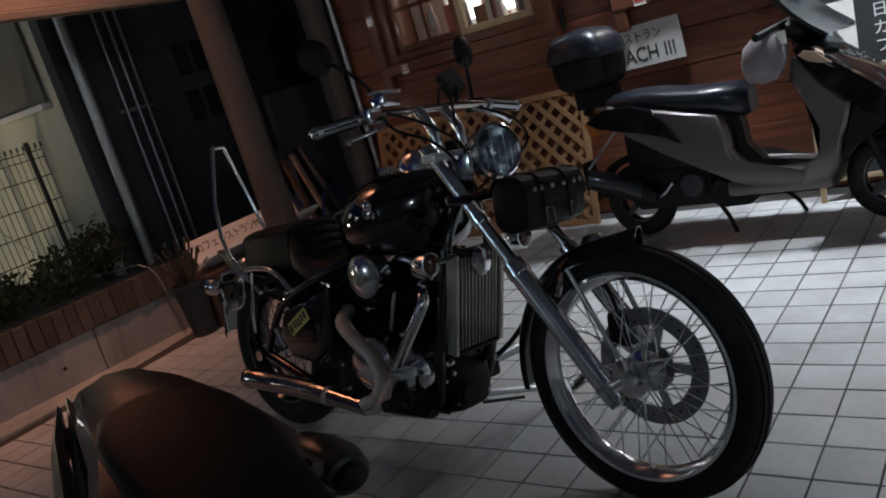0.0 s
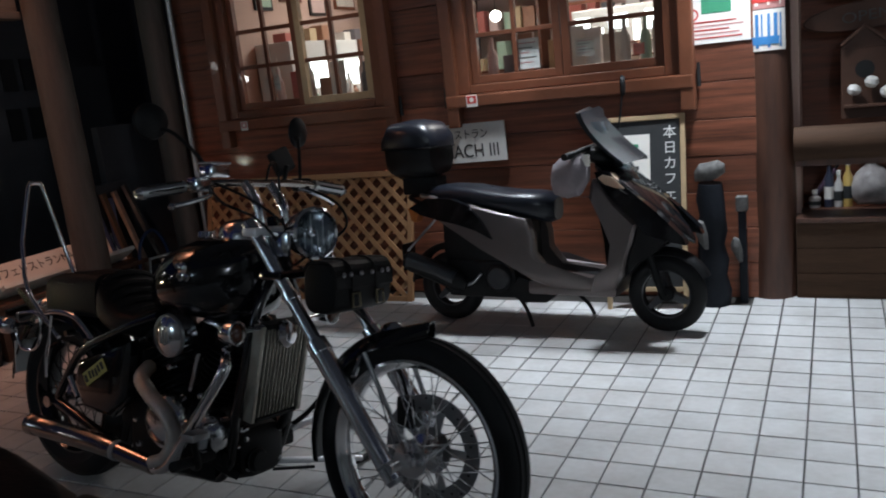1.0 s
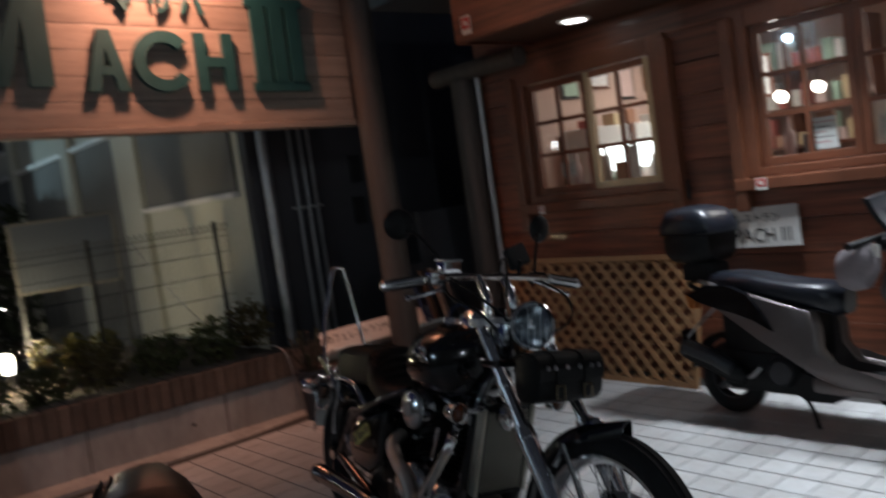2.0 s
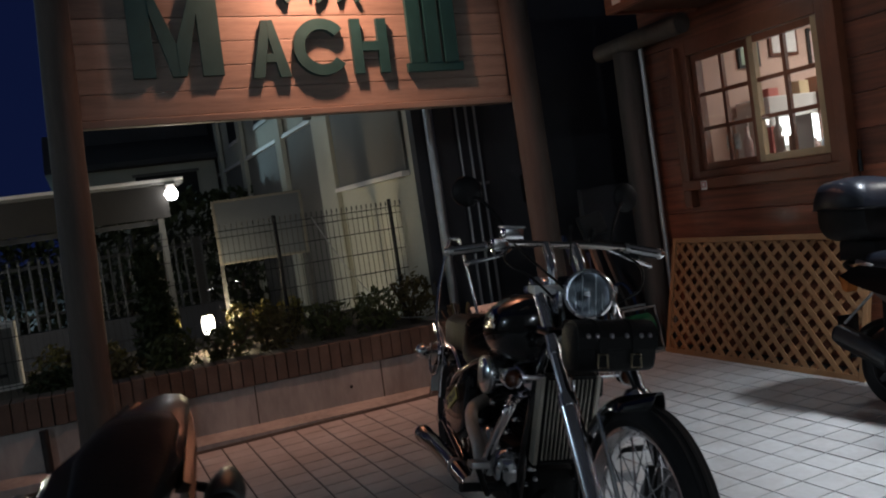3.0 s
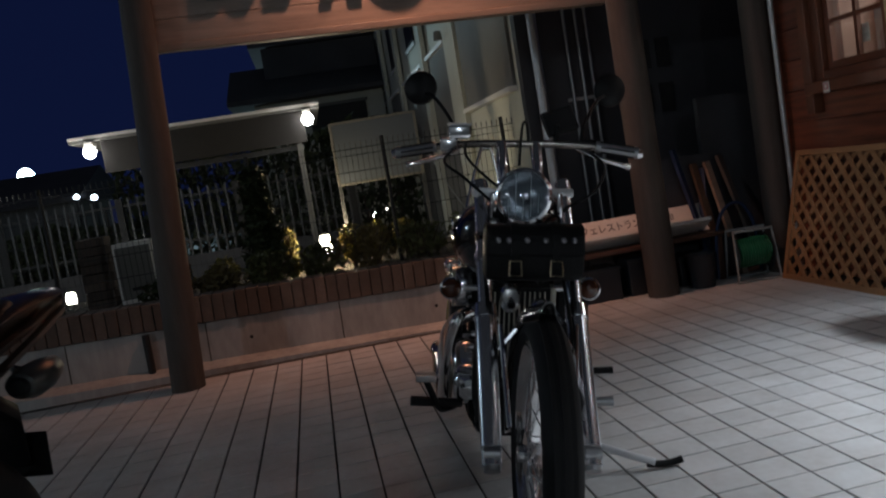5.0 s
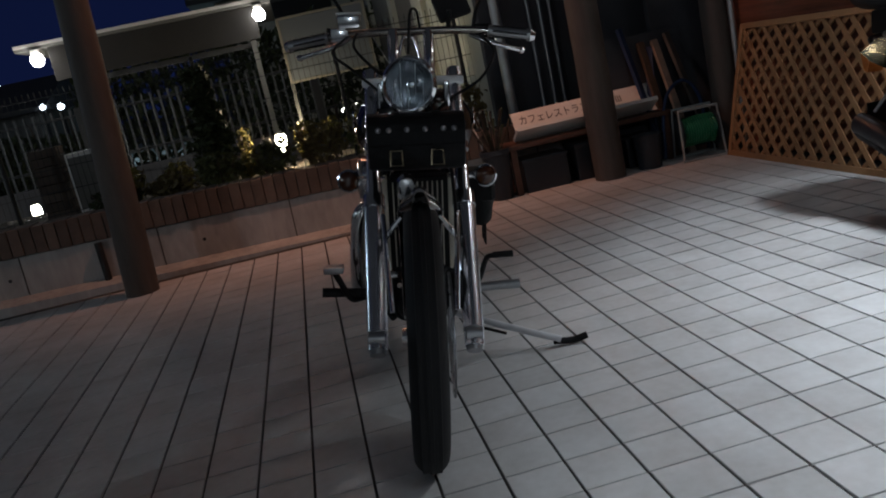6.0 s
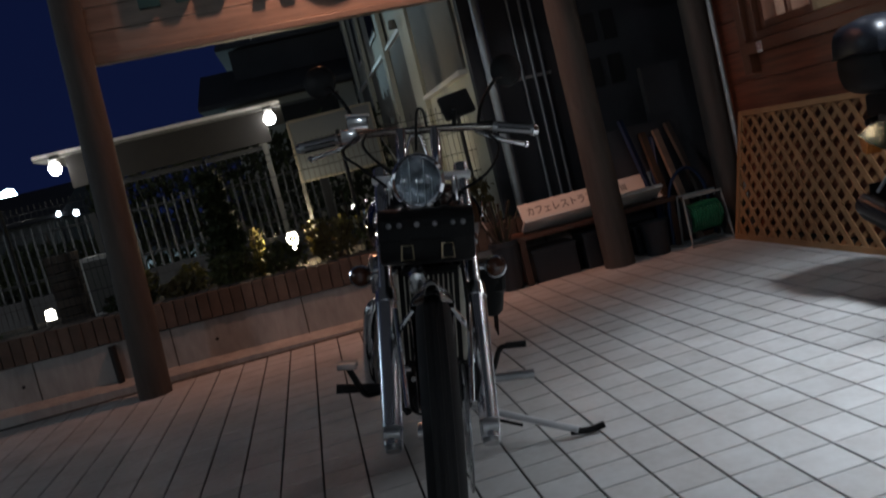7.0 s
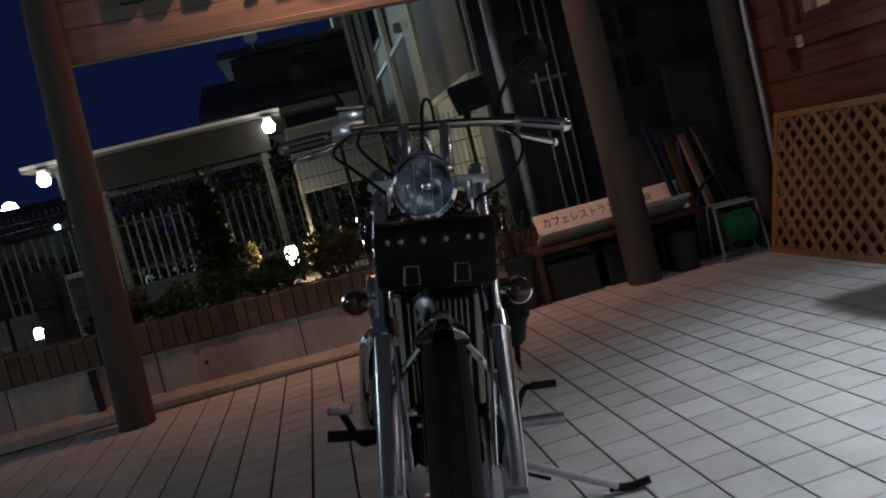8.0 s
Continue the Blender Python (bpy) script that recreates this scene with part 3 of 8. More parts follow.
AMBER = material("amber_lens", (0.055, 0.016, 0.006), 0.12, vary=0.1, bump=0.0, coat=0.5)
REDLENS = material("red_lens", (0.45, 0.01, 0.01), 0.12, vary=0.1, bump=0.0, coat=0.5)
LENS = clear("clear_lens", (0.94, 0.98, 1.0), 0.10)
RIBGLASS = material("ribbed_glass", (0.75, 0.80, 0.82), 0.2, vary=0.1, bump=0.0, coat=0.4)
RADCREAM = material("pale_radiator_frame", (0.46, 0.43, 0.36), 0.45, 0.3, vary=0.3, scale=9)
PIPE = material("smoked_chrome", (0.42, 0.38, 0.35), 0.16, 1.0, vary=0.3, scale=5, fine=60, bump=0.02)
SATIN = material("satin_fork_alloy", (0.82, 0.84, 0.88), 0.20, 1.0, vary=0.14, scale=7, fine=70, bump=0.02)
REFLECT = material("lamp_reflector", (0.62, 0.65, 0.68), 0.14, 1.0, vary=0.10, scale=30, fine=40, bump=0.5, rvary=0.1)
BRIGHT = material("bright_steel", (0.74, 0.75, 0.77), 0.30, 0.35, vary=0.15, scale=9, bump=0.02)
DISC = material("brake_disc_steel", (0.26, 0.26, 0.27), 0.34, 1.0, vary=0.25, scale=20, bump=0.05)
YELLOW = material("yellow_label", (0.52, 0.46, 0.14), 0.5, vary=0.12)
GOLD = material("brass_buckle", (0.30, 0.25, 0.16), 0.3, 1.0, vary=0.1)
MIRRORG = material("mirror_glass", (0.30, 0.32, 0.35), 0.03, 1.0, vary=0.02, bump=0.0, rvary=0.0)
ACROSS = pose(0, 0, 0, 90, 0, 0)          # turns z into -y
AHEAD = pose(0, 0, 0, 0, 90, 0)           # turns z into x


def spoked_wheel(name, bike, at, r_out, tyre_r, rim_r, hub_w, spokes, label, disc_side=0, metal=CHROME):
    """Hub with flanges; tyre, rim, spokes and brake disc are its pieces."""
    w = part(name, lathe([(0.0, -hub_w), (0.022, -hub_w), (0.024, -hub_w * 0.8), (0.055, -hub_w * 0.72), (0.055, -hub_w * 0.62), (0.03, -hub_w * 0.5), (0.028, hub_w * 0.5),
                          (0.055, hub_w * 0.62), (0.055, hub_w * 0.72), (0.024, hub_w * 0.8), (0.022, hub_w), (0.0, hub_w)], 28, ACROSS), CHROME, bike, label, True, pose(*at))
    prof, n = [], 20
    deep = (r_out - rim_r + 0.012) / 2
    c = r_out - deep
    for k in range(n):
        a = 2 * math.pi * k / n
        prof.append((c + deep * math.cos(a), tyre_r * math.sin(a) * (1.0 if math.cos(a) > -0.2 else 0.82)))
    part("tyre", lathe(prof, 72, ACROSS, closed=True), RUBBER, w, "black rubber tyre with fine grooves", True)
    for k in range(3):
        a = (k - 1) * tyre_r * 0.42
        rr = c + deep * math.cos(math.asin((k - 1) * 0.42))
        part("tread_rib", lathe([(rr - 0.004, a - 0.006), (rr + 0.0022, a - 0.005), (rr + 0.0022, a + 0.005), (rr - 0.004, a + 0.006)], 72, ACROSS, closed=True), RUBBER, w, smooth=True)
    rw_ = tyre_r * 0.72
    part("rim", lathe([(rim_r + 0.012, -rw_), (rim_r + 0.014, -rw_ - 0.003), (rim_r + 0.006, -rw_ - 0.003), (rim_r + 0.002, -rw_ + 0.004), (rim_r - 0.012, -rw_ * 0.55), (rim_r - 0.017, 0.0), (rim_r - 0.012, rw_ * 0.55),
                       (rim_r + 0.002, rw_ - 0.004), (rim_r + 0.006, rw_ + 0.003), (rim_r + 0.014, rw_ + 0.003), (rim_r + 0.012, rw_), (rim_r - 0.002, 0.0)], 72, ACROSS, closed=True), metal, w, "steel rim", True)
    first = None
    for k in range(spokes):
        s = 1 if k % 2 else -1
        lean = (1 if (k // 2) % 2 else -1) * radians(26)
        a = 2 * math.pi * k / spokes
        p0 = Vector((0.05 * math.cos(a + lean * 1.6), s * hub_w * 0.66, 0.05 * math.sin(a + lean * 1.6)))
        p1 = Vector(((rim_r - 0.014) * math.cos(a), s * 0.008, (rim_r - 0.014) * math.sin(a)))
        if first is None:
            length = (p1 - p0).length
            first = part("spoke", rod((0, 0, 0), (0, 0, length), 0.0021, 0.0021, 6), metal, w)
            ob = first
        else:
            ob = again(first, pose(0, 0, 0))
        ob.matrix_basis = Matrix.Translation(p0) @ (p1 - p0).to_track_quat("Z", "Y").to_matrix().to_4x4()
    if disc_side:
        y = disc_side * (hub_w + 0.006)
        d = bmesh.new()
        lathe([(0.165, y - 0.0025), (0.165, y + 0.0025), (0.116, y + 0.0025), (0.116, y - 0.0025)], 60, ACROSS @ pose(0, 0, 0, 180, 0, 0), d, closed=True)
        part("brake_disc", d, DISC, w, "drilled steel brake disc", True)
        sp = bmesh.new()
        for k in range(5):
            a = 2 * math.pi * k / 5
            box((0.06, y - 0.004, -0.014), (0.122, y + 0.002, 0.014), 0.003, sp, pose(0, 0, 0, 0, math.degrees(a), 0))
        lathe([(0.0, y - 0.004), (0.068, y - 0.004), (0.068, y + 0.0015), (0.0, y + 0.0015)], 32, ACROSS @ pose(0, 0, 0, 180, 0, 0), sp)
        part("disc_carrier", sp, ALU, w)
        hole = None
        for k in range(30):
            a = 2 * math.pi * k / 30
            r = (0.126, 0.140, 0.154)[k % 3]
            m = pose(r * math.cos(a), 0, r * math.sin(a))
            if hole is None:
                hole = part("vent_hole", rod((0, y - 0.0032, 0), (0, y + 0.0032, 0), 0.0042, None, 8), BLACKIRON, w, m=m)
            else:
                again(hole, m)
    return w


def arc_shell(at, r0, r1, a0, a1, half, drop, mat, parent, name, label="", n=28, flare=0.0):
    """A mudguard: a curved shell round an axle, from one angle to another."""
    bm, rows = bmesh.new(), []
    for layer in (0.0, -0.006):
        row = []
        for i in range(n + 1):
            t = i / n
            a, r = radians(a0 + (a1 - a0) * t), r0 + (r1 - r0) * t + flare * max(0, 1 - 5 * t) ** 2 + layer
            taper = min(1.0, 0.35 + 3.2 * t) if flare else 1.0
            sec = []
            for k in range(13):
                u = -1 + 2 * k / 12
                yy = half * math.copysign(abs(u) ** 0.85, u) * taper
                rr = r - drop * abs(u) ** 3.0
                sec.append(bm.verts.new((at[0] + rr * math.cos(a), yy * (1 if layer == 0 else 0.96), at[2] + rr * math.sin(a))))
            row.append(sec)
        rows.append(row)
    for row in rows:
        for p, q in zip(row, row[1:]):
            for k in range(12):
                bm.faces.new((p[k], p[k + 1], q[k + 1], q[k]))
    for k in (0, 12):
        for i in range(n):
            bm.faces.new((rows[0][i][k], rows[0][i + 1][k], rows[1][i + 1][k], rows[1][i][k]))
    for i in (0, n):
        for k in range(12):
            bm.faces.new((rows[0][i][k], rows[0][i][k + 1], rows[1][i][k + 1], rows[1][i][k]))
    return part(name, bm, mat, parent, label, True)


def bullet(bike, at, name, ahead=1, mat=AMBER):
    b = part(name, lathe([(0.0, -0.05), (0.018, -0.046), (0.03, -0.03), (0.036, -0.005), (0.036, 0.02), (0.032, 0.022)], 20, AHEAD if ahead > 0 else pose(0, 0, 0, 0, -90, 0)), CHROME, bike, "chrome bullet indicator", True, pose(*at))
    part("lens", lathe([(0.031, 0.018), (0.029, 0.028), (0.018, 0.036), (0.0, 0.039)], 20, AHEAD if ahead > 0 else pose(0, 0, 0, 0, -90, 0)), mat, b, smooth=True)
    return b


def cruiser():
    bike = thing("motorcycle", pose(0.205, 3.12, 0.0, -9.86, 0, -7.8) @ Matrix.Scale(0.965, 4), "black and chrome cruiser motorcycle leaning on its side stand", "motorcycle")
    FA, RA = (-0.075, 0, 0.352), (-1.73, 0, 0.325)
    spoked_wheel("front_wheel", bike, FA, 0.352, 0.046, 0.272, 0.062, 40, "wire-spoked front wheel", 1)
    spoked_wheel("rear_wheel", bike, RA, 0.325, 0.068, 0.212, 0.08, 40, "wire-spoked rear wheel", 0, BLACKPAINT)
    # forks
    for s in (-1, 1):
        y = 0.128 * s
        lo, hi = Vector((-0.070, y, 0.318)), Vector((-0.605, y, 1.022))
        d = (hi - lo).normalized()
        seam = lo + d * 0.43
        leg = part("fork_leg", rod(lo, seam, 0.027, 0.031, 20), SATIN, bike, "polished lower fork leg", True)
        part("dust_cap", rod(seam - d * 0.012, seam + d * 0.03, 0.034, 0.031, 20), CHROME, leg, smooth=True)
        part("axle_clamp", rod(lo + d * 0.05 + Vector((0.0, 0, 0)), lo - d * 0.012, 0.0285, 0.022, 16), ALU, leg, smooth=True)
        part("axle_lug", rod(Vector(FA) + Vector((0, y - 0.02 * s, 0)), Vector(FA) + Vector((0, y + 0.022 * s, 0)), 0.019, 0.017, 16), ALU, leg, smooth=True)
        part("axle_bridge", rod(lo + d * 0.02, Vector(FA) + Vector((0, y, 0)), 0.021, 0.02, 12), ALU, leg, smooth=True)
        tube = part("fork_tube", rod(seam, hi, 0.0205, 0.0205, 20), SATIN, bike, "chromed upper fork tube", True)
        mid = lo + d * 0.615
        part("tube_collar", rod(mid - d * 0.012, mid + d * 0.012, 0.026, 0.026, 20), CHROME, tube, smooth=True)
        part("fork_cap", rod(hi - d * 0.035, hi + d * 0.006, 0.026, 0.024, 20), CHROME, tube, smooth=True)
        rf = bmesh.new()
        rod(FA[:1] + (0.085 * s, 0.42), (-0.19, 0.10 * s, 0.66), 0.007, None, 8, rf)
        part("fender_stay", rod((-0.23, 0.10 * s, 0.585), (-0.24, 0.052 * s, 0.64), 0.009, None, 8, rf), CHROME, bike)
    yoke = bmesh.new()
    box((-0.615, -0.155, 0.985), (-0.555, 0.155, 1.012), 0.008, yoke, pose(0, 0, 0))
    part("upper_yoke", yoke, BRIGHT, bike, smooth=True)
    part("lower_yoke", box((-0.55, -0.15, 0.855), (-0.46, 0.15, 0.885), 0.01), BLACKPAINT, bike)
    part("steering_head", rod((-0.58, 0, 0.84), (-0.66, 0, 1.03), 0.035, 0.035, 18), BLACKPAINT, bike, smooth=True)
    # handlebar with its controls
    bar_pts = [(-0.765, -0.375, 1.122), (-0.735, -0.25, 1.142), (-0.71, -0.13, 1.15), (-0.70, 0, 1.15), (-0.69, 0.13, 1.15), (-0.68, 0.25, 1.142), (-0.675, 0.36, 1.126)]
    hb = part("handlebar", bent(bar_pts, 0.0125, 14), PIPE, bike, "wide low chrome handlebar", True)
    for s in (-1, 1):
        part("riser", bent([(-0.625, 0.055 * s, 1.0), (-0.645, 0.055 * s, 1.08), (-0.70, 0.055 * s, 1.15)], 0.017, 14), CHROME, hb, smooth=True)
        a, b = (Vector((-0.74, -0.26, 1.140)), Vector((-0.775, -0.39, 1.119))) if s < 0 else (Vector((-0.68, 0.245, 1.143)), Vector((-0.665, 0.375, 1.124)))
        g = part("grip", rod(a, b, 0.0175, 0.0185, 18), ALU, hb, "chrome and rubber grip", True)
        for k in range(6):
            an = 2 * math.pi * k / 6
            o = Vector((0.0178 * math.cos(an), 0, 0.0178 * math.sin(an)))
            part("rubber_strip", rod(a + (b - a) * 0.1 + o, a + (b - a) * 0.9 + o, 0.0035, None, 6), RUBBER, g)
        part("bar_end", rod(b, b + (b - a).normalized() * 0.016, 0.02, 0.013, 18), CHROME, g, smooth=True)
        lv = part("lever", bent([(-0.70, 0.19 * s, 1.135), (-0.66, 0.235 * s, 1.112), (-0.662, 0.295 * s, 1.094), (-0.685, 0.345 * s, 1.082)], 0.0075, 10), CHROME, hb, "chrome hand lever", True)
        part("lever_ball", lathe([(0.0, -0.012), (0.008, -0.009), (0.012, 0.0), (0.008, 0.009), (0.0, 0.012)], 14, pose(-0.687, 0.35 * s, 1.081)), CHROME, lv, smooth=True)
        part("switch_block", box((-0.742, 0.225 * s - 0.026, 1.122), (-0.695, 0.225 * s + 0.03, 1.168), 0.008), CHROME if s < 0 else BLACKMATT, hb, smooth=True)
        if s < 0:
            mc = part("brake_reservoir", box((-0.715, -0.225, 1.165), (-0.655, -0.155, 1.205), 0.008), CHROME, hb, smooth=True)
            part("reservoir_cap", box((-0.718, -0.228, 1.2055), (-0.652, -0.152, 1.213), 0.002), ALU, mc)
    # mirrors
    for s in (-1, 1):
        top = Vector((-0.815, 0.315 * s, 1.335))
        mi = part("mirror", bent([(-0.70, 0.20 * s, 1.16), (-0.715, 0.215 * s, 1.22), (-0.77, 0.27 * s, 1.30), top - Vector((0, 0.0, 0.02))], 0.006, 8), BLACKMATT, bike, "round black mirror on a thin stem", True)
        part("mirror_shell", lathe([(0.0, 0.022), (0.03, 0.020), (0.052, 0.008), (0.056, -0.002), (0.052, -0.006)], 28, Matrix.Translation(top) @ pose(0, 0, 0, 0, 0, 12 * s) @ AHEAD), BLACKMATT, mi, smooth=True)
        part("mirror_glass", lathe([(0.0, -0.004), (0.051, -0.005), (0.051, -0.008), (0.0, -0.008)], 28, Matrix.Translation(top) @ pose(0, 0, 0, 0, 0, 12 * s) @ AHEAD), MIRRORG, mi)
    part("phone_mount", box((-0.012, -0.055, -0.04), (0.012, 0.055, 0.045), 0.01), RUBBER, bike, "black covered device on the bar", False, pose(-0.72, 0.134, 1.222, 18, -18, 8))
    part("mount_arm", rod((-0.70, 0.12, 1.15), (-0.685, 0.123, 1.21), 0.008, None, 8), BLACKMATT, bike)
    # headlamp
    hl = part("headlamp", lathe([(0.0, -0.135), (0.03, -0.13), (0.065, -0.105), (0.086, -0.06), (0.094, -0.015), (0.094, 0.0)], 36, AHEAD @ Matrix.Diagonal((0.86, 0.86, 1, 1))), CHROME, bike, "round chrome headlamp", True, pose(-0.445, -0.012, 0.992, 0, -3, -14) @ Matrix.Scale(0.95, 4))
    part("bezel", lathe([(0.094, -0.012), (0.1, -0.008), (0.101, 0.006), (0.092, 0.014), (0.085, 0.008), (0.085, -0.004)], 40, AHEAD @ Matrix.Diagonal((0.86, 0.86, 1, 1)), closed=True), CHROME, hl, "polished rim", True)
    part("reflector", lathe([(0.012, -0.075), (0.03, -0.068), (0.055, -0.045), (0.075, -0.018), (0.085, 0.0)], 36, AHEAD @ Matrix.Diagonal((0.86, 0.86, 1, 1))), REFLECT, hl, "bright silvered reflector", True)
    part("bulb", lathe([(0.0, -0.012), (0.014, -0.016), (0.016, -0.04), (0.012, -0.06), (0.013, -0.074)], 14, AHEAD @ Matrix.Diagonal((0.86, 0.86, 1, 1))), CHROME, hl, smooth=True)
    gl = part("lens", lathe([(0.0, 0.022), (0.03, 0.020), (0.06, 0.014), (0.086, 0.004)], 36, AHEAD @ Matrix.Diagonal((0.86, 0.86, 1, 1))), LENS, hl, "clear ribbed lens", True)
    gl.visible_shadow = False
    for k in range(5):
        yy = -0.046 + k * 0.023
        hgt = math.sqrt(0.070 ** 2 - yy ** 2)
        part("lens_rib", rod((0.0135 - 0.010 * (yy / 0.08) ** 2, yy, -hgt * 0.95), (0.0145 - 0.010 * (yy / 0.08) ** 2, yy, hgt * (0.95 if k % 2 else 0.1)), 0.0008, None, 6), RIBGLASS, hl).visible_shadow = False
    for s in (-1, 1):
        part("lamp_ear", box((-0.545, 0.098 * s - 0.008, 0.925), (-0.47, 0.098 * s + 0.008, 1.0), 0.006), CHROME, bike, smooth=True)
    # leather roll below the headlamp
    def bag_ring(k, g=0.0):
        out = []
        for i in range(24):
            c, s_ = math.cos(2 * math.pi * i / 24), math.sin(2 * math.pi * i / 24)
            out.append((-0.325 + (0.062 * k + g) * math.copysign(abs(c) ** 0.62, c), 0.838 + (0.076 * k + g) * math.copysign(abs(s_) ** 0.62, s_)))
        return out

    tb = part("tool_bag", loft([[(x, y, z) for x, z in bag_ring(k)] for y, k in ((-0.135, 0.84), (-0.131, 0.96), (-0.120, 1.0), (0.0, 1.02), (0.120, 1.0), (0.131, 0.96), (0.135, 0.84))]), LEATHER, bike, "black leather tool bag with two buckled straps", True)
    ring = bag_ring(1.02, 0.004)
    fl = [ring[i % 24] for i in (10, 9, 8, 7, 6, 5, 4, 3, 2, 1, 0)]
    part("flap", slab(fl + [(x - 0.003 * (1 if x > -0.325 else -1), z - 0.004) for x, z in fl[::-1]], 0.266), LEATHER, tb)
    for y in (-0.056, 0.056):
        r2 = bag_ring(1.02, 0.008)
        st = [r2[i % 24] for i in (8, 7, 6, 5, 4, 3, 2, 1, 0, 23, 22)]
        strap = part("strap", slab(st + [(x - 0.003 * (1 if x > -0.325 else -1), z - 0.003) for x, z in st[::-1]], 0.022, None, pose(0, y, 0)), LEATHER, tb)
        bc = (-0.254, 0.808)
        q = [(bc[0] + 0.006, y - 0.017, bc[1] - 0.026), (bc[0] + 0.006, y + 0.017, bc[1] - 0.026), (bc[0] + 0.004, y + 0.015, bc[1] + 0.014), (bc[0] + 0.004, y - 0.015, bc[1] + 0.014)]
        part("buckle", ring_sweep(q, 0.003, 8, closed=True), GOLD, strap, "brass buckle")
    for y in (-0.103, -0.074, -0.025, 0.025, 0.074, 0.103):
        part("stud", lathe([(0.0, 0.006), (0.006, 0.004), (0.008, 0.0)], 12, pose(-0.254, y, 0.878, 0, 88, 0)), DISC, tb, smooth=True)
    # mudguards
    ff_ = arc_shell(FA, 0.372, 0.392, 82, 190, 0.062, 0.045, BLACKPAINT, bike, "front_fender", "gloss black front mudguard", flare=0.03)
    part("fender_ornament", lathe([(0.0, 0.03), (0.02, 0.026), (0.032, 0.01), (0.036, -0.006)], 20, pose(-0.165, 0, 0.712, 0, -12, 0) @ Matrix.Diagonal((1.2, 0.72, 0.8, 1))), CHROME, ff_, "chrome trim", True)
    arc_shell(RA, 0.385, 0.395, 10, 172, 0.098, 0.07, BLACKPAINT, bike, "rear_fender", "deep gloss black rear mudguard")
    for s in (-1, 1):
        part("fender_strut", bent([(-1.44, 0.120 * s, 0.585), (-1.56, 0.118 * s, 0.665), (-1.72, 0.115 * s, 0.672), (-1.82, 0.112 * s, 0.63)], 0.012, 10), CHROME, bike, smooth=True)
    # tank
    secs = []
    for x, hw, zc, up, dn in ((-0.635, 0.035, 0.885, 0.05, 0.06), (-0.65, 0.080, 0.88, 0.08, 0.11), (-0.70, 0.145, 0.865, 0.108, 0.15), (-0.78, 0.192, 0.85, 0.128, 0.155), (-0.88, 0.206, 0.84, 0.137, 0.145),
                              (-0.98, 0.188, 0.825, 0.128, 0.125), (-1.07, 0.145, 0.795, 0.105, 0.095), (-1.14, 0.085, 0.760, 0.070, 0.065), (-1.18, 0.04, 0.73, 0.035, 0.03)):
        secs.append(egg(x, 0, zc, hw, up, dn, 2.3, 28))
    tank = part("fuel_tank", loft(secs), BLACKPAINT, bike, "gloss black teardrop fuel tank", True)
    part("instrument_dome", lathe([(0.0, 0.05), (0.04, 0.046), (0.062, 0.03), (0.07, 0.0), (0.072, -0.03)], 28, pose(-0.775, 0, 0.982, 0, -8, 0) @ Matrix.Diagonal((1.45, 0.9, 1.05, 1))), CHROME, tank, "chrome instrument housing", True)
    part("filler_cap", lathe([(0.0, 0.02), (0.03, 0.018), (0.034, 0.0)], 20, pose(-0.95, 0, 0.972)), CHROME, tank, smooth=True)
    for s in (-1, 1):
        em = bmesh.new()
        for dx, dz, r in ((0, 0.012, 0.020), (-0.012, -0.012, 0.018), (0.016, -0.016, 0.014), (-0.024, 0.018, 0.010)):
            lathe([(0.0, 0.006), (r * 0.7, 0.005), (r, 0.0)], 14, pose(-0.835 + dx, 0.202 * s, 0.872 + dz, -90 * s, 0, 0), em)
        part("emblem", em, CHROME, tank, "worn silver emblem", True)
    # seats
    d = part("rider_seat", loft([egg(x, 0, z, hw, u, dn, 2.8, 24) for x, hw, z, u, dn in ((-1.09, 0.05, 0.70, 0.025, 0.03), (-1.13, 0.10, 0.69, 0.035, 0.05), (-1.20, 0.140, 0.67, 0.034, 0.06),
              (-1.28, 0.150, 0.67, 0.042, 0.06), (-1.335, 0.148, 0.685, 0.075, 0.07), (-1.375, 0.142, 0.70, 0.112, 0.07), (-1.405, 0.132, 0.71, 0.122, 0.07), (-1.425, 0.095, 0.72, 0.085, 0.06))]), LEATHER, bike, "black pleated rider seat with a steep raised back", True)
    for k, (x, z) in enumerate(((-1.20, 0.703), (-1.255, 0.709), (-1.305, 0.734), (-1.335, 0.764), (-1.362, 0.795), (-1.392, 0.828))):
        hw = 0.128 - 0.004 * k
        part("pleat", ring_sweep([(x, y, z - 0.035 * abs(y / hw) ** 3) for y in (-hw, -hw * 0.8, -hw * 0.4, 0, hw * 0.4, hw * 0.8, hw)], 0.014, 8), LEATHER, d, smooth=True)
    pl = part("pillion_seat", loft([egg(x, 0, z, hw, u, dn, 4.6, 28) for x, hw, z, u, dn in ((-1.43, 0.090, 0.725, 0.075, 0.06), (-1.44, 0.112, 0.73, 0.098, 0.07), (-1.56, 0.120, 0.73, 0.102, 0.07),
              (-1.70, 0.117, 0.725, 0.094, 0.07), (-1.765, 0.104, 0.72, 0.086, 0.06), (-1.782, 0.085, 0.715, 0.055, 0.04))]), LEATHER, bike, "black boxy pillion pad", True)
    part("seam", ring_sweep([(-1.437 - 0.335 * (0.5 - 0.5 * math.cos(2 * math.pi * k / 24)), 0.121 * math.sin(2 * math.pi * k / 24), 0.79) for k in range(24)], 0.004, 6, closed=True), BLACKMATT, pl)
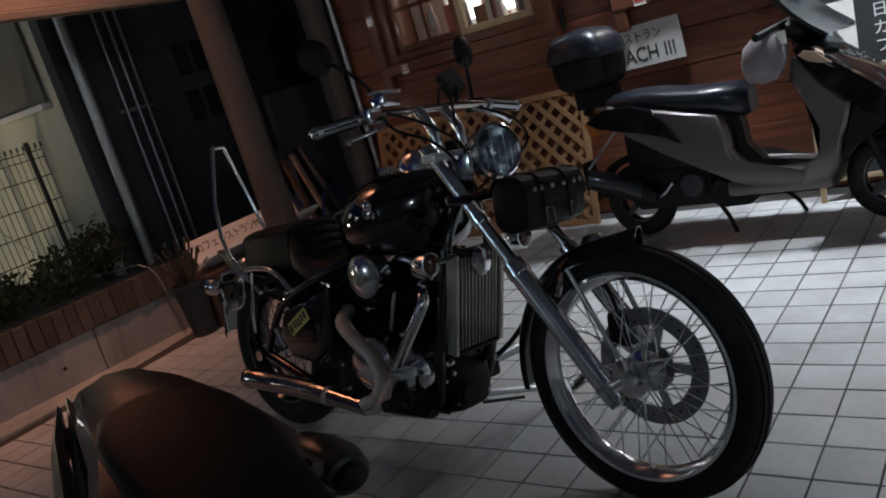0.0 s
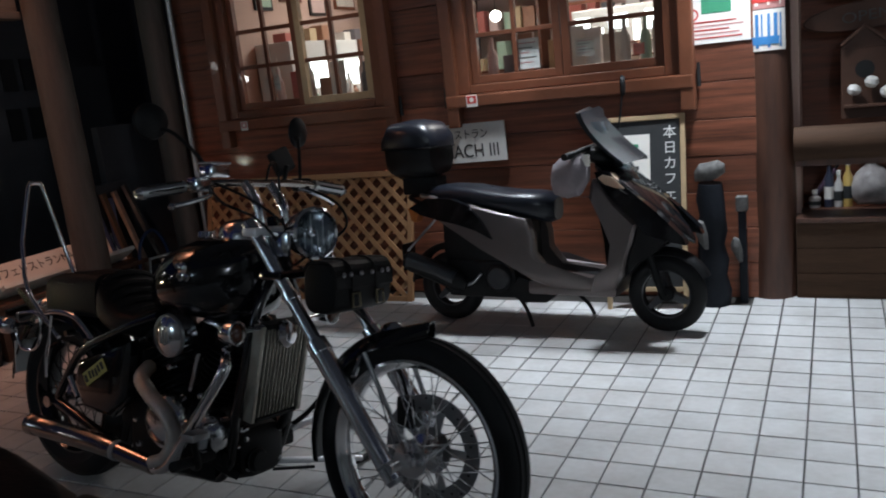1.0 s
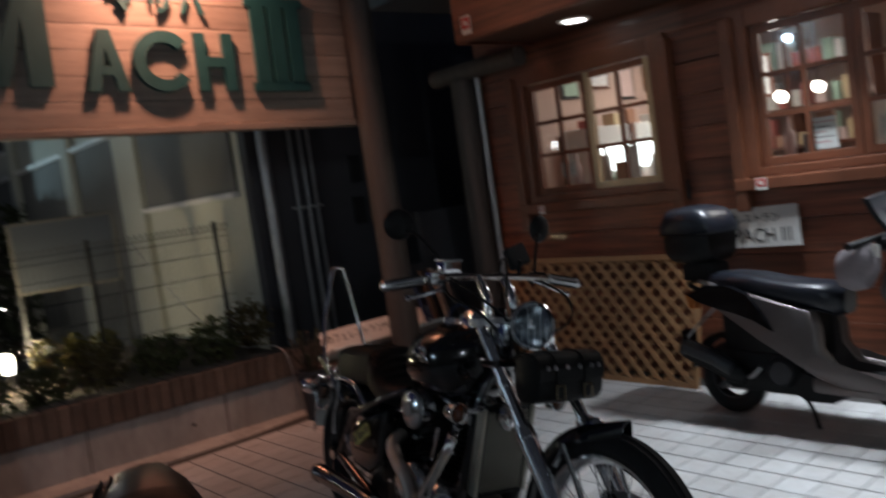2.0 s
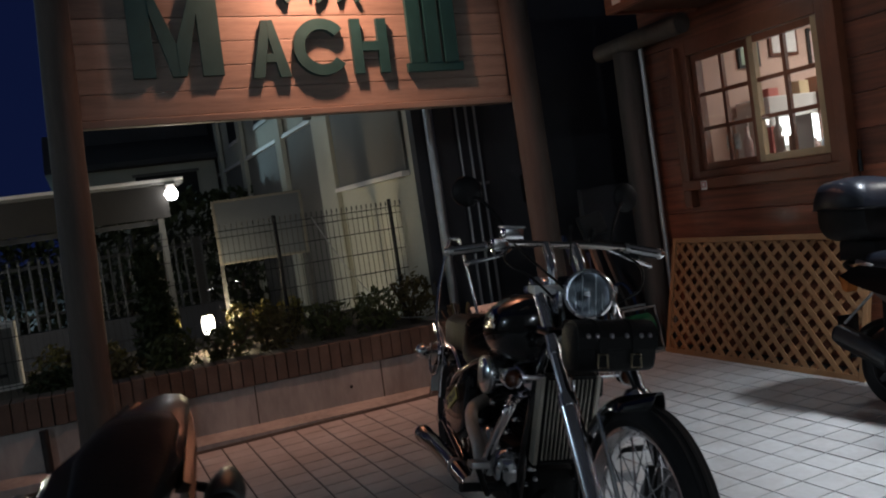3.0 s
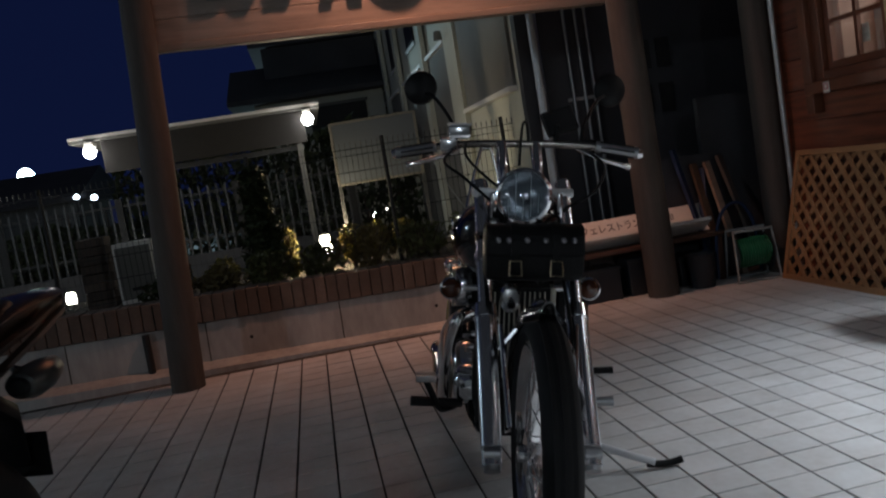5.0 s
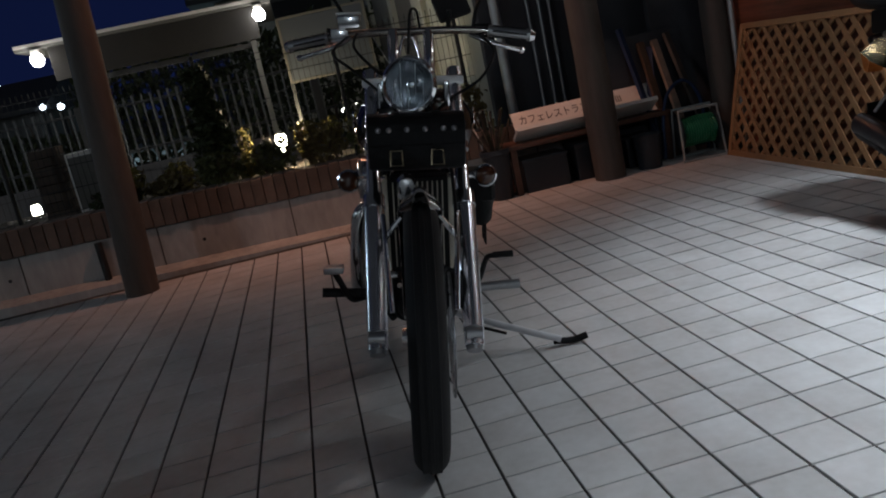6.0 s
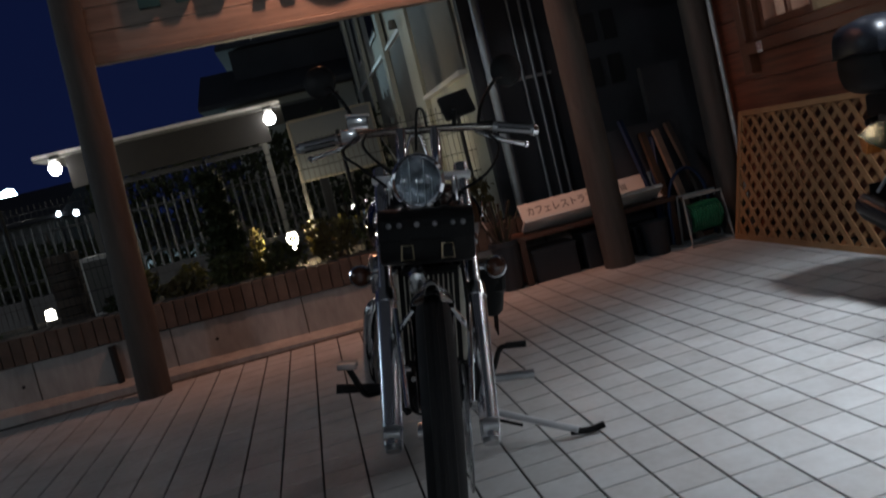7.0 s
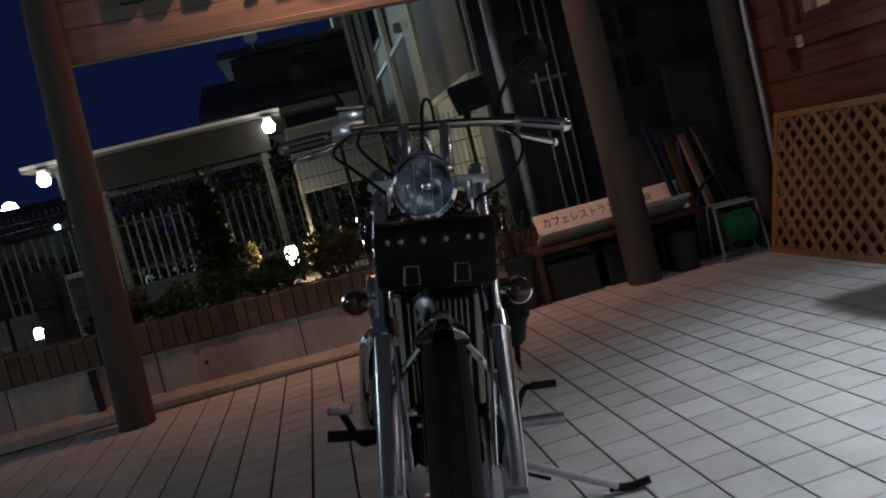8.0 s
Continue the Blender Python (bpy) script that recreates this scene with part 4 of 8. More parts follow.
    # backrest bar
    part("sissy_bar", ring_sweep(smooth_path([(-1.66, -0.125, 0.58), (-1.84, -0.12, 0.72), (-1.91, -0.105, 0.80)], 5) + smooth_path([(-1.95, -0.085, 0.93), (-1.985, -0.03, 1.15), (-1.987, -0.012, 1.170), (-1.987, 0.012, 1.170), (-1.985, 0.03, 1.15), (-1.95, 0.085, 0.93)], 4) +
         smooth_path([(-1.91, 0.105, 0.80), (-1.84, 0.12, 0.72), (-1.66, 0.125, 0.58)], 5), 0.0085, 10), CHROME, bike, "tall thin chrome backrest hoop", True)
    for s in (-1, 1):
        part("bar_bracket", loft([[(x, s * (0.098 + o), z) for x, z in ((-1.955, 0.745), (-1.93, 0.755), (-1.80, 0.675), (-1.73, 0.635), (-1.75, 0.615), (-1.84, 0.655))] for o in (0.0, 0.016, 0.020)]), CHROME, bike, "chrome backrest bracket", True)
        part("fender_rail", ring_sweep(smooth_path([(-1.93, 0.128 * s, 0.655), (-1.80, 0.13 * s, 0.665), (-1.765, 0.132 * s, 0.62), (-1.80, 0.134 * s, 0.53), (-1.90, 0.132 * s, 0.515), (-1.945, 0.13 * s, 0.57)], 5), 0.006, 8, closed=True), CHROME, bike, "thin chrome luggage rail", True)
        part("rail_post", bent([(-1.70, 0.125 * s, 0.66), (-1.71, 0.132 * s, 0.58), (-1.735, 0.134 * s, 0.50), (-1.74, 0.134 * s, 0.42)], 0.0065, 8), CHROME, bike, smooth=True)
        part("shock_stub", rod((-1.525, 0.165 * s, 0.452), (-1.472, 0.17 * s, 0.385), 0.014, 0.014, 14), CHROME, bike, "short chrome shock cover", True)
        part("mount_bolt", rod((-1.60, 0.10 * s, 0.60), (-1.60, 0.135 * s, 0.60), 0.014, 0.012, 12), CHROME, bike, smooth=True)
        part("mount_bolt", rod((-1.46, 0.10 * s, 0.585), (-1.46, 0.145 * s, 0.585), 0.013, 0.011, 12), CHROME, bike, smooth=True)
    # lights behind
    tl = part("tail_lamp", lathe([(0.0, 0.05), (0.03, 0.045), (0.045, 0.02), (0.048, -0.02), (0.03, -0.05)], 20, pose(-1.93, 0, 0.66, 0, -90, 0)), CHROME, bike, smooth=True)
    part("lens", lathe([(0.0, 0.065), (0.03, 0.058), (0.044, 0.035)], 20, pose(-1.93, 0, 0.66, 0, -90, 0)), REDLENS, tl, smooth=True)
    part("indicator_bar", rod((-1.94, -0.14, 0.61), (-1.94, 0.14, 0.61), 0.01, None, 10), CHROME, bike, smooth=True)
    for s in (-1, 1):
        bullet(bike, (-1.94, 0.165 * s, 0.612), "rear_indicator", -1)
        bullet(bike, (-0.60, 0.215 * s, 0.70), "front_indicator", 1)
        part("indicator_stalk", rod((-0.605, 0.18 * s, 0.70), (-0.59, 0.10 * s, 0.70), 0.01, None, 10), CHROME, bike, smooth=True)
    part("number_plate", box((-2.02, -0.10, 0.40), (-2.015, 0.10, 0.53), 0.002), WHITEP, bike)
    # frame
    for s in (-1, 1):
        part("frame_tube", bent([(-0.60, 0.03 * s, 0.87), (-0.63, 0.095 * s, 0.72), (-0.70, 0.125 * s, 0.40), (-0.77, 0.11 * s, 0.21), (-0.90, 0.10 * s, 0.175), (-1.25, 0.10 * s, 0.18), (-1.38, 0.12 * s, 0.24)], 0.016, 12), BLACKPAINT, bike, "gloss black frame tube", True)
        part("swingarm", bent([(-1.06, 0.125 * s, 0.705), (-1.20, 0.138 * s, 0.662), (-1.34, 0.142 * s, 0.61), (-1.45, 0.138 * s, 0.57), (-1.56, 0.125 * s, 0.50), (-1.70, 0.115 * s, 0.335)], 0.016, 12), BLACKPAINT, bike, smooth=True)
        part("lower_arm", bent([(-1.36, 0.125 * s, 0.22), (-1.52, 0.12 * s, 0.27), (-1.70, 0.115 * s, 0.325)], 0.02, 12), BLACKPAINT, bike, smooth=True)
        part("axle_nut", rod((-1.73, 0.09 * s, 0.325), (-1.73, 0.145 * s, 0.325), 0.022, None, 12), CHROME, bike, smooth=True)
    part("backbone", bent([(-0.60, 0, 0.88), (-0.85, 0, 0.80), (-1.15, 0, 0.69), (-1.35, 0, 0.60)], 0.028, 12), BLACKPAINT, bike, smooth=True)
    cover_line = ((-1.14, 0.62), (-1.28, 0.575), (-1.44, 0.525), (-1.47, 0.44), (-1.42, 0.35), (-1.26, 0.34), (-1.17, 0.42))
    cov = part("side_cover", loft([[(x, -0.150 - b, z) for x, z in cover_line] for b in (0.0, 0.030)] + [[(-1.31 + (x + 1.31) * k, y, 0.47 + (z - 0.47) * k) for x, z in cover_line] for y, k in ((-0.192, 0.93), (-0.197, 0.80))]), BLACKPAINT, bike, "gloss black side cover", True)
    pq = part("label_plate", box((-0.085, -0.002, -0.03), (0.085, 0.002, 0.03), 0.0015), YELLOW, cov, "yellow label with dark unreadable writing", False, pose(-1.322, -0.2015, 0.497, 0, -30, 0) @ Matrix.Scale(0.82, 4))
    for k, (x, w_, z) in enumerate(((-0.068, 0.02, 0.0), (-0.035, 0.016, 0.004), (-0.012, 0.016, 0.0), (0.012, 0.016, -0.003), (0.036, 0.016, 0.002), (0.064, 0.02, 0.004))):
        part("print_bar", box((x - w_ / 2, -0.0032, z - 0.017), (x + w_ / 2, -0.0022, z + 0.017)), INK, pq)
    part("badge", lathe([(0.0, 0.004), (0.026, 0.003), (0.028, 0.0)], 20, pose(-1.216, -0.193, 0.478, 90, 0, 0)), WHITEP, cov, "small round pale badge")
    part("badge_mark", box((-1.226, -0.1985, 0.468), (-1.205, -0.1975, 0.49)), INK, cov)
    # engine
    eng = part("engine", box((-1.24, -0.13, 0.17), (-0.80, 0.13, 0.42), 0.03), BLACKMATT, bike, "black V-twin engine with chrome covers", True)
    for base, top in (((-0.90, 0, 0.40), (-0.80, 0, 0.66)), ((-1.06, 0, 0.40), (-1.16, 0, 0.64))):
        b_, t_ = Vector(base), Vector(top)
        cyl = part("cylinder", rod(b_, t_, 0.072, 0.072, 24), BLACKMATT, eng, smooth=True)
        q = (t_ - b_).to_track_quat("Z", "Y").to_matrix().to_4x4()
        for k in range(9):
            p = b_ + (t_ - b_) * (0.18 + 0.075 * k)
            part("cooling_fin", lathe([(0.07, -0.002), (0.098, -0.0015), (0.098, 0.0015), (0.07, 0.002)], 24, Matrix.Translation(p) @ q, closed=True), BLACKMATT, cyl)
        part("rocker_cover", lathe([(0.0, 0.05), (0.05, 0.045), (0.088, 0.02), (0.094, 0.0), (0.09, -0.02)], 24, Matrix.Translation(t_) @ q), CHROME if base[0] > -1 else BLACKMATT, cyl, smooth=True)
    for x, z, r in ((-1.0, 0.355, 0.098), (-0.79, 0.345, 0.070)):
        part("engine_cover", lathe([(0.0, 0.055), (r * 0.55, 0.05), (r * 0.86, 0.034), (r, 0.008), (r, -0.03)], 32, pose(x, -0.145, z, 90, 0, 0)), CHROME, eng, "polished round engine cover", True)
    part("primary_cover", loft([[(x * k + -0.98 * (1 - k), y, z * k + 0.30 * (1 - k)) for x, z in ((-0.75, 0.30), (-0.78, 0.38), (-0.98, 0.40), (-1.2, 0.39), (-1.26, 0.30), (-1.2, 0.21), (-0.98, 0.20), (-0.78, 0.22))]
                                for y, k in ((0.12, 1.0), (0.165, 0.98), (0.185, 0.85))]), CHROME, eng, smooth=True)
    ac = part("air_cleaner", lathe([(0.0, 0.030), (0.045, 0.027), (0.066, 0.016), (0.071, 0.0), (0.066, -0.05)], 32, pose(-0.92, -0.183, 0.66, 90, 0, 0) @ Matrix.Diagonal((0.92, 1, 1, 1))), CHROME, bike, "round chrome air cleaner cover", True)
    part("rim_ring", lathe([(0.064, 0.018), (0.070, 0.018), (0.072, 0.008), (0.066, 0.006)], 32, pose(-0.92, -0.183, 0.66, 90, 0, 0), closed=True), ALU, ac, smooth=True)
    for dx, z0, z1 in ((-0.02, -0.024, 0.03), (-0.004, -0.03, 0.022), (0.013, -0.022, 0.032)):
        part("emblem_bar", box((-0.92 + dx - 0.005, -0.2155, 0.66 + z0), (-0.92 + dx + 0.005, -0.2115, 0.66 + z1), 0.001), ALU, ac)
    part("intake", rod((-0.92, -0.16, 0.66), (-0.93, 0.0, 0.60), 0.05, 0.06, 20), BLACKMATT, bike, smooth=True)
    for x, y, z, r in ((-1.13, -0.14, 0.44, 0.011), (-1.19, -0.135, 0.33, 0.010), (-1.17, -0.14, 0.25, 0.012), (-1.06, -0.15, 0.22, 0.010), (-0.90, -0.15, 0.24, 0.010), (-0.84, -0.14, 0.46, 0.011), (-0.77, -0.13, 0.52, 0.010), (-0.99, -0.14, 0.54, 0.012),
                       (-1.24, -0.14, 0.40, 0.009), (-0.74, -0.12, 0.62, 0.010), (-1.05, -0.13, 0.62, 0.011), (-0.72, -0.12, 0.30, 0.011), (-0.70, -0.10, 0.36, 0.012)):
        part("bolt", lathe([(0.0, 0.012), (r * 0.7, 0.010), (r, 0.004), (r, -0.02)], 10, pose(x, y, z, 90, 0, 0)), CHROME, eng, smooth=True)
    for s in (-1, 1):
        part("push_rod_cover", rod((-0.975, 0.085 * s, 0.40), (-0.90, 0.088 * s, 0.60), 0.012, None, 12), CHROME, eng, smooth=True)
        part("rocker_trim", bent([(-0.74, 0.09 * s, 0.67), (-0.82, 0.105 * s, 0.70), (-0.88, 0.09 * s, 0.685)], 0.014, 10), CHROME, eng, smooth=True)
    part("engine_hose", bent([(-0.70, -0.11, 0.40), (-0.76, -0.15, 0.35), (-0.78, -0.14, 0.25), (-0.72, -0.10, 0.20)], 0.012, 10), RUBBER, eng, smooth=True)
    # exhaust
    hdr = smooth_path([(-1.125, -0.12, 0.525), (-1.085, -0.185, 0.500), (-1.0, -0.215, 0.458), (-0.915, -0.22, 0.405), (-0.882, -0.22, 0.335), (-0.925, -0.222, 0.262), (-1.01, -0.222, 0.226)], 10)
    part("wrapped_header", ring_sweep(hdr, [0.0245 + 0.0016 * (k % 2) for k in range(len(hdr))], 18), WRAP, bike, "exhaust header wrapped in pale tape", True)
    part("front_header", bent([(-0.76, -0.10, 0.60), (-0.69, -0.165, 0.602), (-0.664, -0.198, 0.572), (-0.735, -0.216, 0.462), (-0.82, -0.228, 0.345), (-0.885, -0.23, 0.262), (-0.945, -0.228, 0.225), (-1.03, -0.224, 0.222)], 0.019, 16, 8), CHROME, bike, "chrome header pipe", True)
    mf = part("muffler", ring_sweep([(-0.985, -0.222, 0.224), (-1.06, -0.222, 0.232), (-1.16, -0.222, 0.243), (-1.20, -0.222, 0.247), (-1.28, -0.222, 0.254), (-1.48, -0.222, 0.260), (-1.66, -0.222, 0.262), (-1.665, -0.222, 0.262), (-1.70, -0.222, 0.262)],
                                    [0.028, 0.029, 0.030, 0.034, 0.036, 0.037, 0.037, 0.041, 0.041], 24), PIPE, bike, "long smoked chrome silencer", True)
    part("clamp", lathe([(0.036, -0.011), (0.041, -0.009), (0.041, 0.009), (0.036, 0.011)], 20, pose(-1.18, -0.222, 0.245, 0, 90, 0) @ Matrix.Diagonal((0.86, 0.86, 1, 1)), closed=True), ALU, mf, smooth=True)
    part("tail_pipe_mouth", rod((-1.7005, -0.222, 0.262), (-1.706, -0.222, 0.262), 0.034, None, 20), BLACKMATT, mf)
    # radiator between the down tubes
    M = pose(-0.632, 0, 0.548, 0, 12, 0)
    rad = part("radiator", box((-0.018, -0.108, -0.155), (0.012, 0.108, 0.155), 0.004), BLACKMATT, bike, "black radiator with pale slats", False, M)
    for y in (-0.104, 0.104):
        part("side_tank", box((-0.02, y - 0.008, -0.160), (0.022, y + 0.008, 0.160), 0.004), RADCREAM, rad, "pale side tank")
    for z in (-0.158, 0.158):
        part("end_bar", box((-0.02, -0.086, z - 0.006), (0.02, 0.095, z + 0.006), 0.004), BLACKMATT, rad)
    sl = None
    for k in range(11):
        y = -0.078 + k * 0.0156
        if sl is None:
            sl = part("slat", box((0.010, -0.0019, -0.146), (0.018, 0.0019, 0.146)), RADCREAM, rad, m=pose(0, y, 0))
        else:
            again(sl, pose(0, y, 0))
    part("horn", lathe([(0.0, 0.022), (0.025, 0.018), (0.034, 0.0), (0.03, -0.02)], 20, pose(-0.552, -0.035, 0.675, 0, 84, 0) @ Matrix.Diagonal((1.35, 1, 1, 1))), CHROME, bike, "small chrome horn cover", True)
    # foot controls and stand
    fc = part("brake_pedal", bent([(-0.88, -0.17, 0.25), (-0.80, -0.215, 0.255), (-0.74, -0.245, 0.275), (-0.715, -0.275, 0.34), (-0.705, -0.29, 0.375)], 0.011, 10), BLACKMATT, bike, "black brake pedal with metal pad", True)
    part("pad", box((-0.72, -0.325, 0.378), (-0.665, -0.258, 0.402), 0.006), ALU, fc, smooth=True)
    for s in (-1, 1):
        pg = part("foot_peg", rod((-0.76, 0.17 * s, 0.285), (-0.74, 0.34 * s, 0.298), 0.015, 0.017, 14), RUBBER if s < 0 else ALU, bike, "rubber foot peg", True)
        part("peg_bracket", box((-0.82, 0.12 * s - 0.03, 0.24), (-0.73, 0.12 * s + 0.05, 0.29), 0.01), BLACKMATT, pg)
    sh = part("shift_lever", bent([(-0.80, 0.19, 0.27), (-0.70, 0.20, 0.34), (-0.625, 0.215, 0.42), (-0.605, 0.24, 0.435)], 0.009, 10), BLACKMATT, bike, smooth=True)
    part("toe_rubber", rod((-0.605, 0.235, 0.435), (-0.60, 0.30, 0.439), 0.011, None, 12), RUBBER, sh, smooth=True)
    st = part("side_stand", bent([(-0.84, 0.12, 0.17), (-0.76, 0.26, 0.148), (-0.70, 0.40, 0.122), (-0.675, 0.47, 0.110)], 0.012, 12), BRIGHT, bike, "chrome side stand, put out", True)
    part("stand_foot", bent([(-0.685, 0.445, 0.100), (-0.68, 0.51, 0.104), (-0.675, 0.56, 0.122)], 0.012, 10), BLACKMATT, st, smooth=True)
    part("stand_spring", bent([(-0.83, 0.16, 0.13), (-0.75, 0.29, 0.115)], 0.006, 8), BLACKMATT, st, smooth=True)
    # pouch on the other side
    pouch = ((-0.84, 0.67), (-0.97, 0.675), (-1.12, 0.65), (-1.15, 0.52), (-1.10, 0.41), (-1.0, 0.365), (-0.89, 0.385), (-0.83, 0.47), (-0.815, 0.58))
    pc = part("side_pouch", loft([[(-0.98 + (x + 0.98) * k, y, 0.57 + (z - 0.52) * k) for x, z in pouch] for y, k in ((0.16, 0.62), (0.17, 0.70), (0.225, 0.72), (0.25, 0.68), (0.265, 0.58), (0.27, 0.42))]), LEATHER, bike, "black leather pouch", True)
    part("flap", loft([[(-0.98 + (x + 0.98) * k, y, 0.60 + (z - 0.60) * k) for x, z in ((-0.83, 0.68), (-1.13, 0.66), (-1.13, 0.55), (-0.98, 0.50), (-0.83, 0.56))] for y, k in ((0.225, 0.76), (0.262, 0.73), (0.277, 0.62))]), LEATHER, pc, smooth=True)
    for k in range(5):
        part("fringe", box((-0.93 - 0.03 * k, 0.240, 0.40), (-0.922 - 0.03 * k, 0.245, 0.49)), LEATHER, pc)
    # caliper and hoses
    part("brake_caliper", box((-0.20, 0.058, 0.40), (-0.13, 0.105, 0.50), 0.015, None, pose(0, 0, 0)), BLACKMATT, bike, smooth=True)
    part("brake_hose", bent([(-0.17, 0.085, 0.48), (-0.22, 0.10, 0.58), (-0.33, 0.10, 0.70), (-0.47, 0.09, 0.82), (-0.55, 0.03, 0.95)], 0.0055, 8), BLACKMATT, bike, smooth=True)
    for pts_ in ([(-0.70, -0.20, 1.14), (-0.60, -0.24, 1.09), (-0.52, -0.18, 1.04), (-0.53, -0.08, 0.95), (-0.62, -0.03, 0.86)], [(-0.70, 0.21, 1.14), (-0.58, 0.25, 1.08), (-0.50, 0.20, 1.0), (-0.54, 0.09, 0.93), (-0.64, 0.04, 0.85)],
                 [(-0.71, -0.17, 1.15), (-0.56, -0.17, 1.10), (-0.50, -0.10, 1.03), (-0.56, -0.02, 0.98)], [(-0.69, 0.03, 1.16), (-0.66, 0.02, 1.21), (-0.61, 0.0, 1.20), (-0.59, -0.01, 1.08)]):
        part("cable", bent(pts_, 0.0045, 8), BLACKMATT, bike, smooth=True)
    part("battery_box", box((-1.30, -0.12, 0.30), (-1.16, 0.12, 0.58), 0.015), BLACKMATT, bike, smooth=True)
    of = part("oil_filter", lathe([(0.0, 0.075), (0.032, 0.072), (0.038, 0.062), (0.038, 0.0), (0.030, -0.02)], 22, pose(-0.745, -0.045, 0.245, 0, 90, 0)), BLACKMATT, bike, "black oil filter", True)
    part("filter_rib", lathe([(0.038, 0.040), (0.0405, 0.042), (0.0405, 0.054), (0.038, 0.056)], 22, pose(-0.745, -0.045, 0.245, 0, 90, 0), closed=True), BLACKPAINT, of, smooth=True)
    sump = part("sump", loft([egg(x, 0, z, hw, u, d, 3.6, 24) for x, hw, z, u, d in ((-0.70, 0.07, 0.27, 0.05, 0.06), (-0.715, 0.095, 0.27, 0.08, 0.085), (-0.77, 0.11, 0.265, 0.095, 0.095), (-0.84, 0.115, 0.26, 0.10, 0.09))]), BLACKMATT, bike, "black sump and lower case", True)
    for y, z in ((-0.07, 0.22), (0.07, 0.22), (-0.075, 0.32), (0.075, 0.32)):
        part("sump_bolt", lathe([(0.0, 0.010), (0.007, 0.008), (0.009, 0.0)], 10, pose(-0.708, y, z, 0, 90, 0)), ALU, sump, smooth=True)
    part("lower_rail", bent([(-0.70, -0.118, 0.41), (-0.705, -0.122, 0.33), (-0.735, -0.118, 0.235), (-0.79, -0.112, 0.195)], 0.010, 10), BLACKPAINT, bike, "black lower guard tube", True)
    part("radiator_hose", bent([(-0.665, 0.07, 0.40), (-0.69, 0.075, 0.345), (-0.73, 0.08, 0.32), (-0.80, 0.09, 0.33)], 0.016, 12), RUBBER, bike, smooth=True)
    return bike


cruiser()

# ---- the scooter ----
SILVER = material("silver_grey_plastic", (0.125, 0.104, 0.100), 0.38, 0.5, vary=0.12, scale=5, bump=0.02, coat=0.2)
VINYL = material("blue_black_vinyl", (0.010, 0.012, 0.018), 0.34, vary=0.25, scale=10, fine=90, bump=0.12, spec=0.4)
VISOR = clear("clear_screen", (0.80, 0.85, 0.88), 0.03)
SMOKE = material("smoked_visor", (0.014, 0.016, 0.019), 0.32, vary=0.3, scale=6, bump=0.08, coat=0.15)
CLOTH = material("grey_cloth", (0.22, 0.19, 0.20), 0.85, vary=0.25, scale=14, fine=80, bump=0.4)


WING = ((0.945, 0.74), (0.965, 0.83), (1.0, 0.82), (1.07, 0.72), (1.19, 0.60), (1.165, 0.51), (1.13, 0.42), (1.11, 0.33), (1.06, 0.255), (0.93, 0.235), (0.95, 0.30), (1.03, 0.37), (1.05, 0.49), (1.0, 0.62))
TAILAMBER = material("amber_tail_lens", (0.42, 0.13, 0.03), 0.2, vary=0.1, bump=0.0, coat=0.5)
WHITEAMBER = material("pale_amber_lens", (0.50, 0.36, 0.26), 0.15, vary=0.2, bump=0.0, coat=0.5)
WHEELGREY = material("dark_wheel_alloy", (0.055, 0.056, 0.060), 0.35, 0.6, vary=0.25, scale=12)


def cast_wheel(name, parent, at, r, w, label):
    wl_ = part(name, lathe([(0.0, -0.04), (0.035, -0.04), (0.045, -0.02), (0.045, 0.02), (0.035, 0.04), (0.0, 0.04)], 20, ACROSS), BLACKMATT, parent, label, True, pose(*at))
    prof = [(r - w * 0.5 + w * 0.5 * math.cos(2 * math.pi * k / 16), w * 0.5 * math.sin(2 * math.pi * k / 16)) for k in range(16)]
    part("tyre", lathe(prof, 48, ACROSS, closed=True), RUBBER, wl_, "black scooter tyre", True)
    ri = r - w * 0.86
    part("rim", lathe([(ri + 0.012, -w * 0.36), (ri - 0.004, -w * 0.36), (ri - 0.012, 0), (ri - 0.004, w * 0.36), (ri + 0.012, w * 0.36)], 40, ACROSS, closed=True), WHEELGREY, wl_, smooth=True)
    sp = None
    for k in range(3):
        m = pose(0, 0, 0, 0, 120 * k + 20, 0)
        if sp is None:
            sp = part("spoke", slab([(0.03, -0.022), (ri - 0.004, -0.012), (ri - 0.004, 0.012), (0.03, 0.022)], 0.05), WHEELGREY, wl_, m=m)
        else:
            again(sp, m)
    return wl_


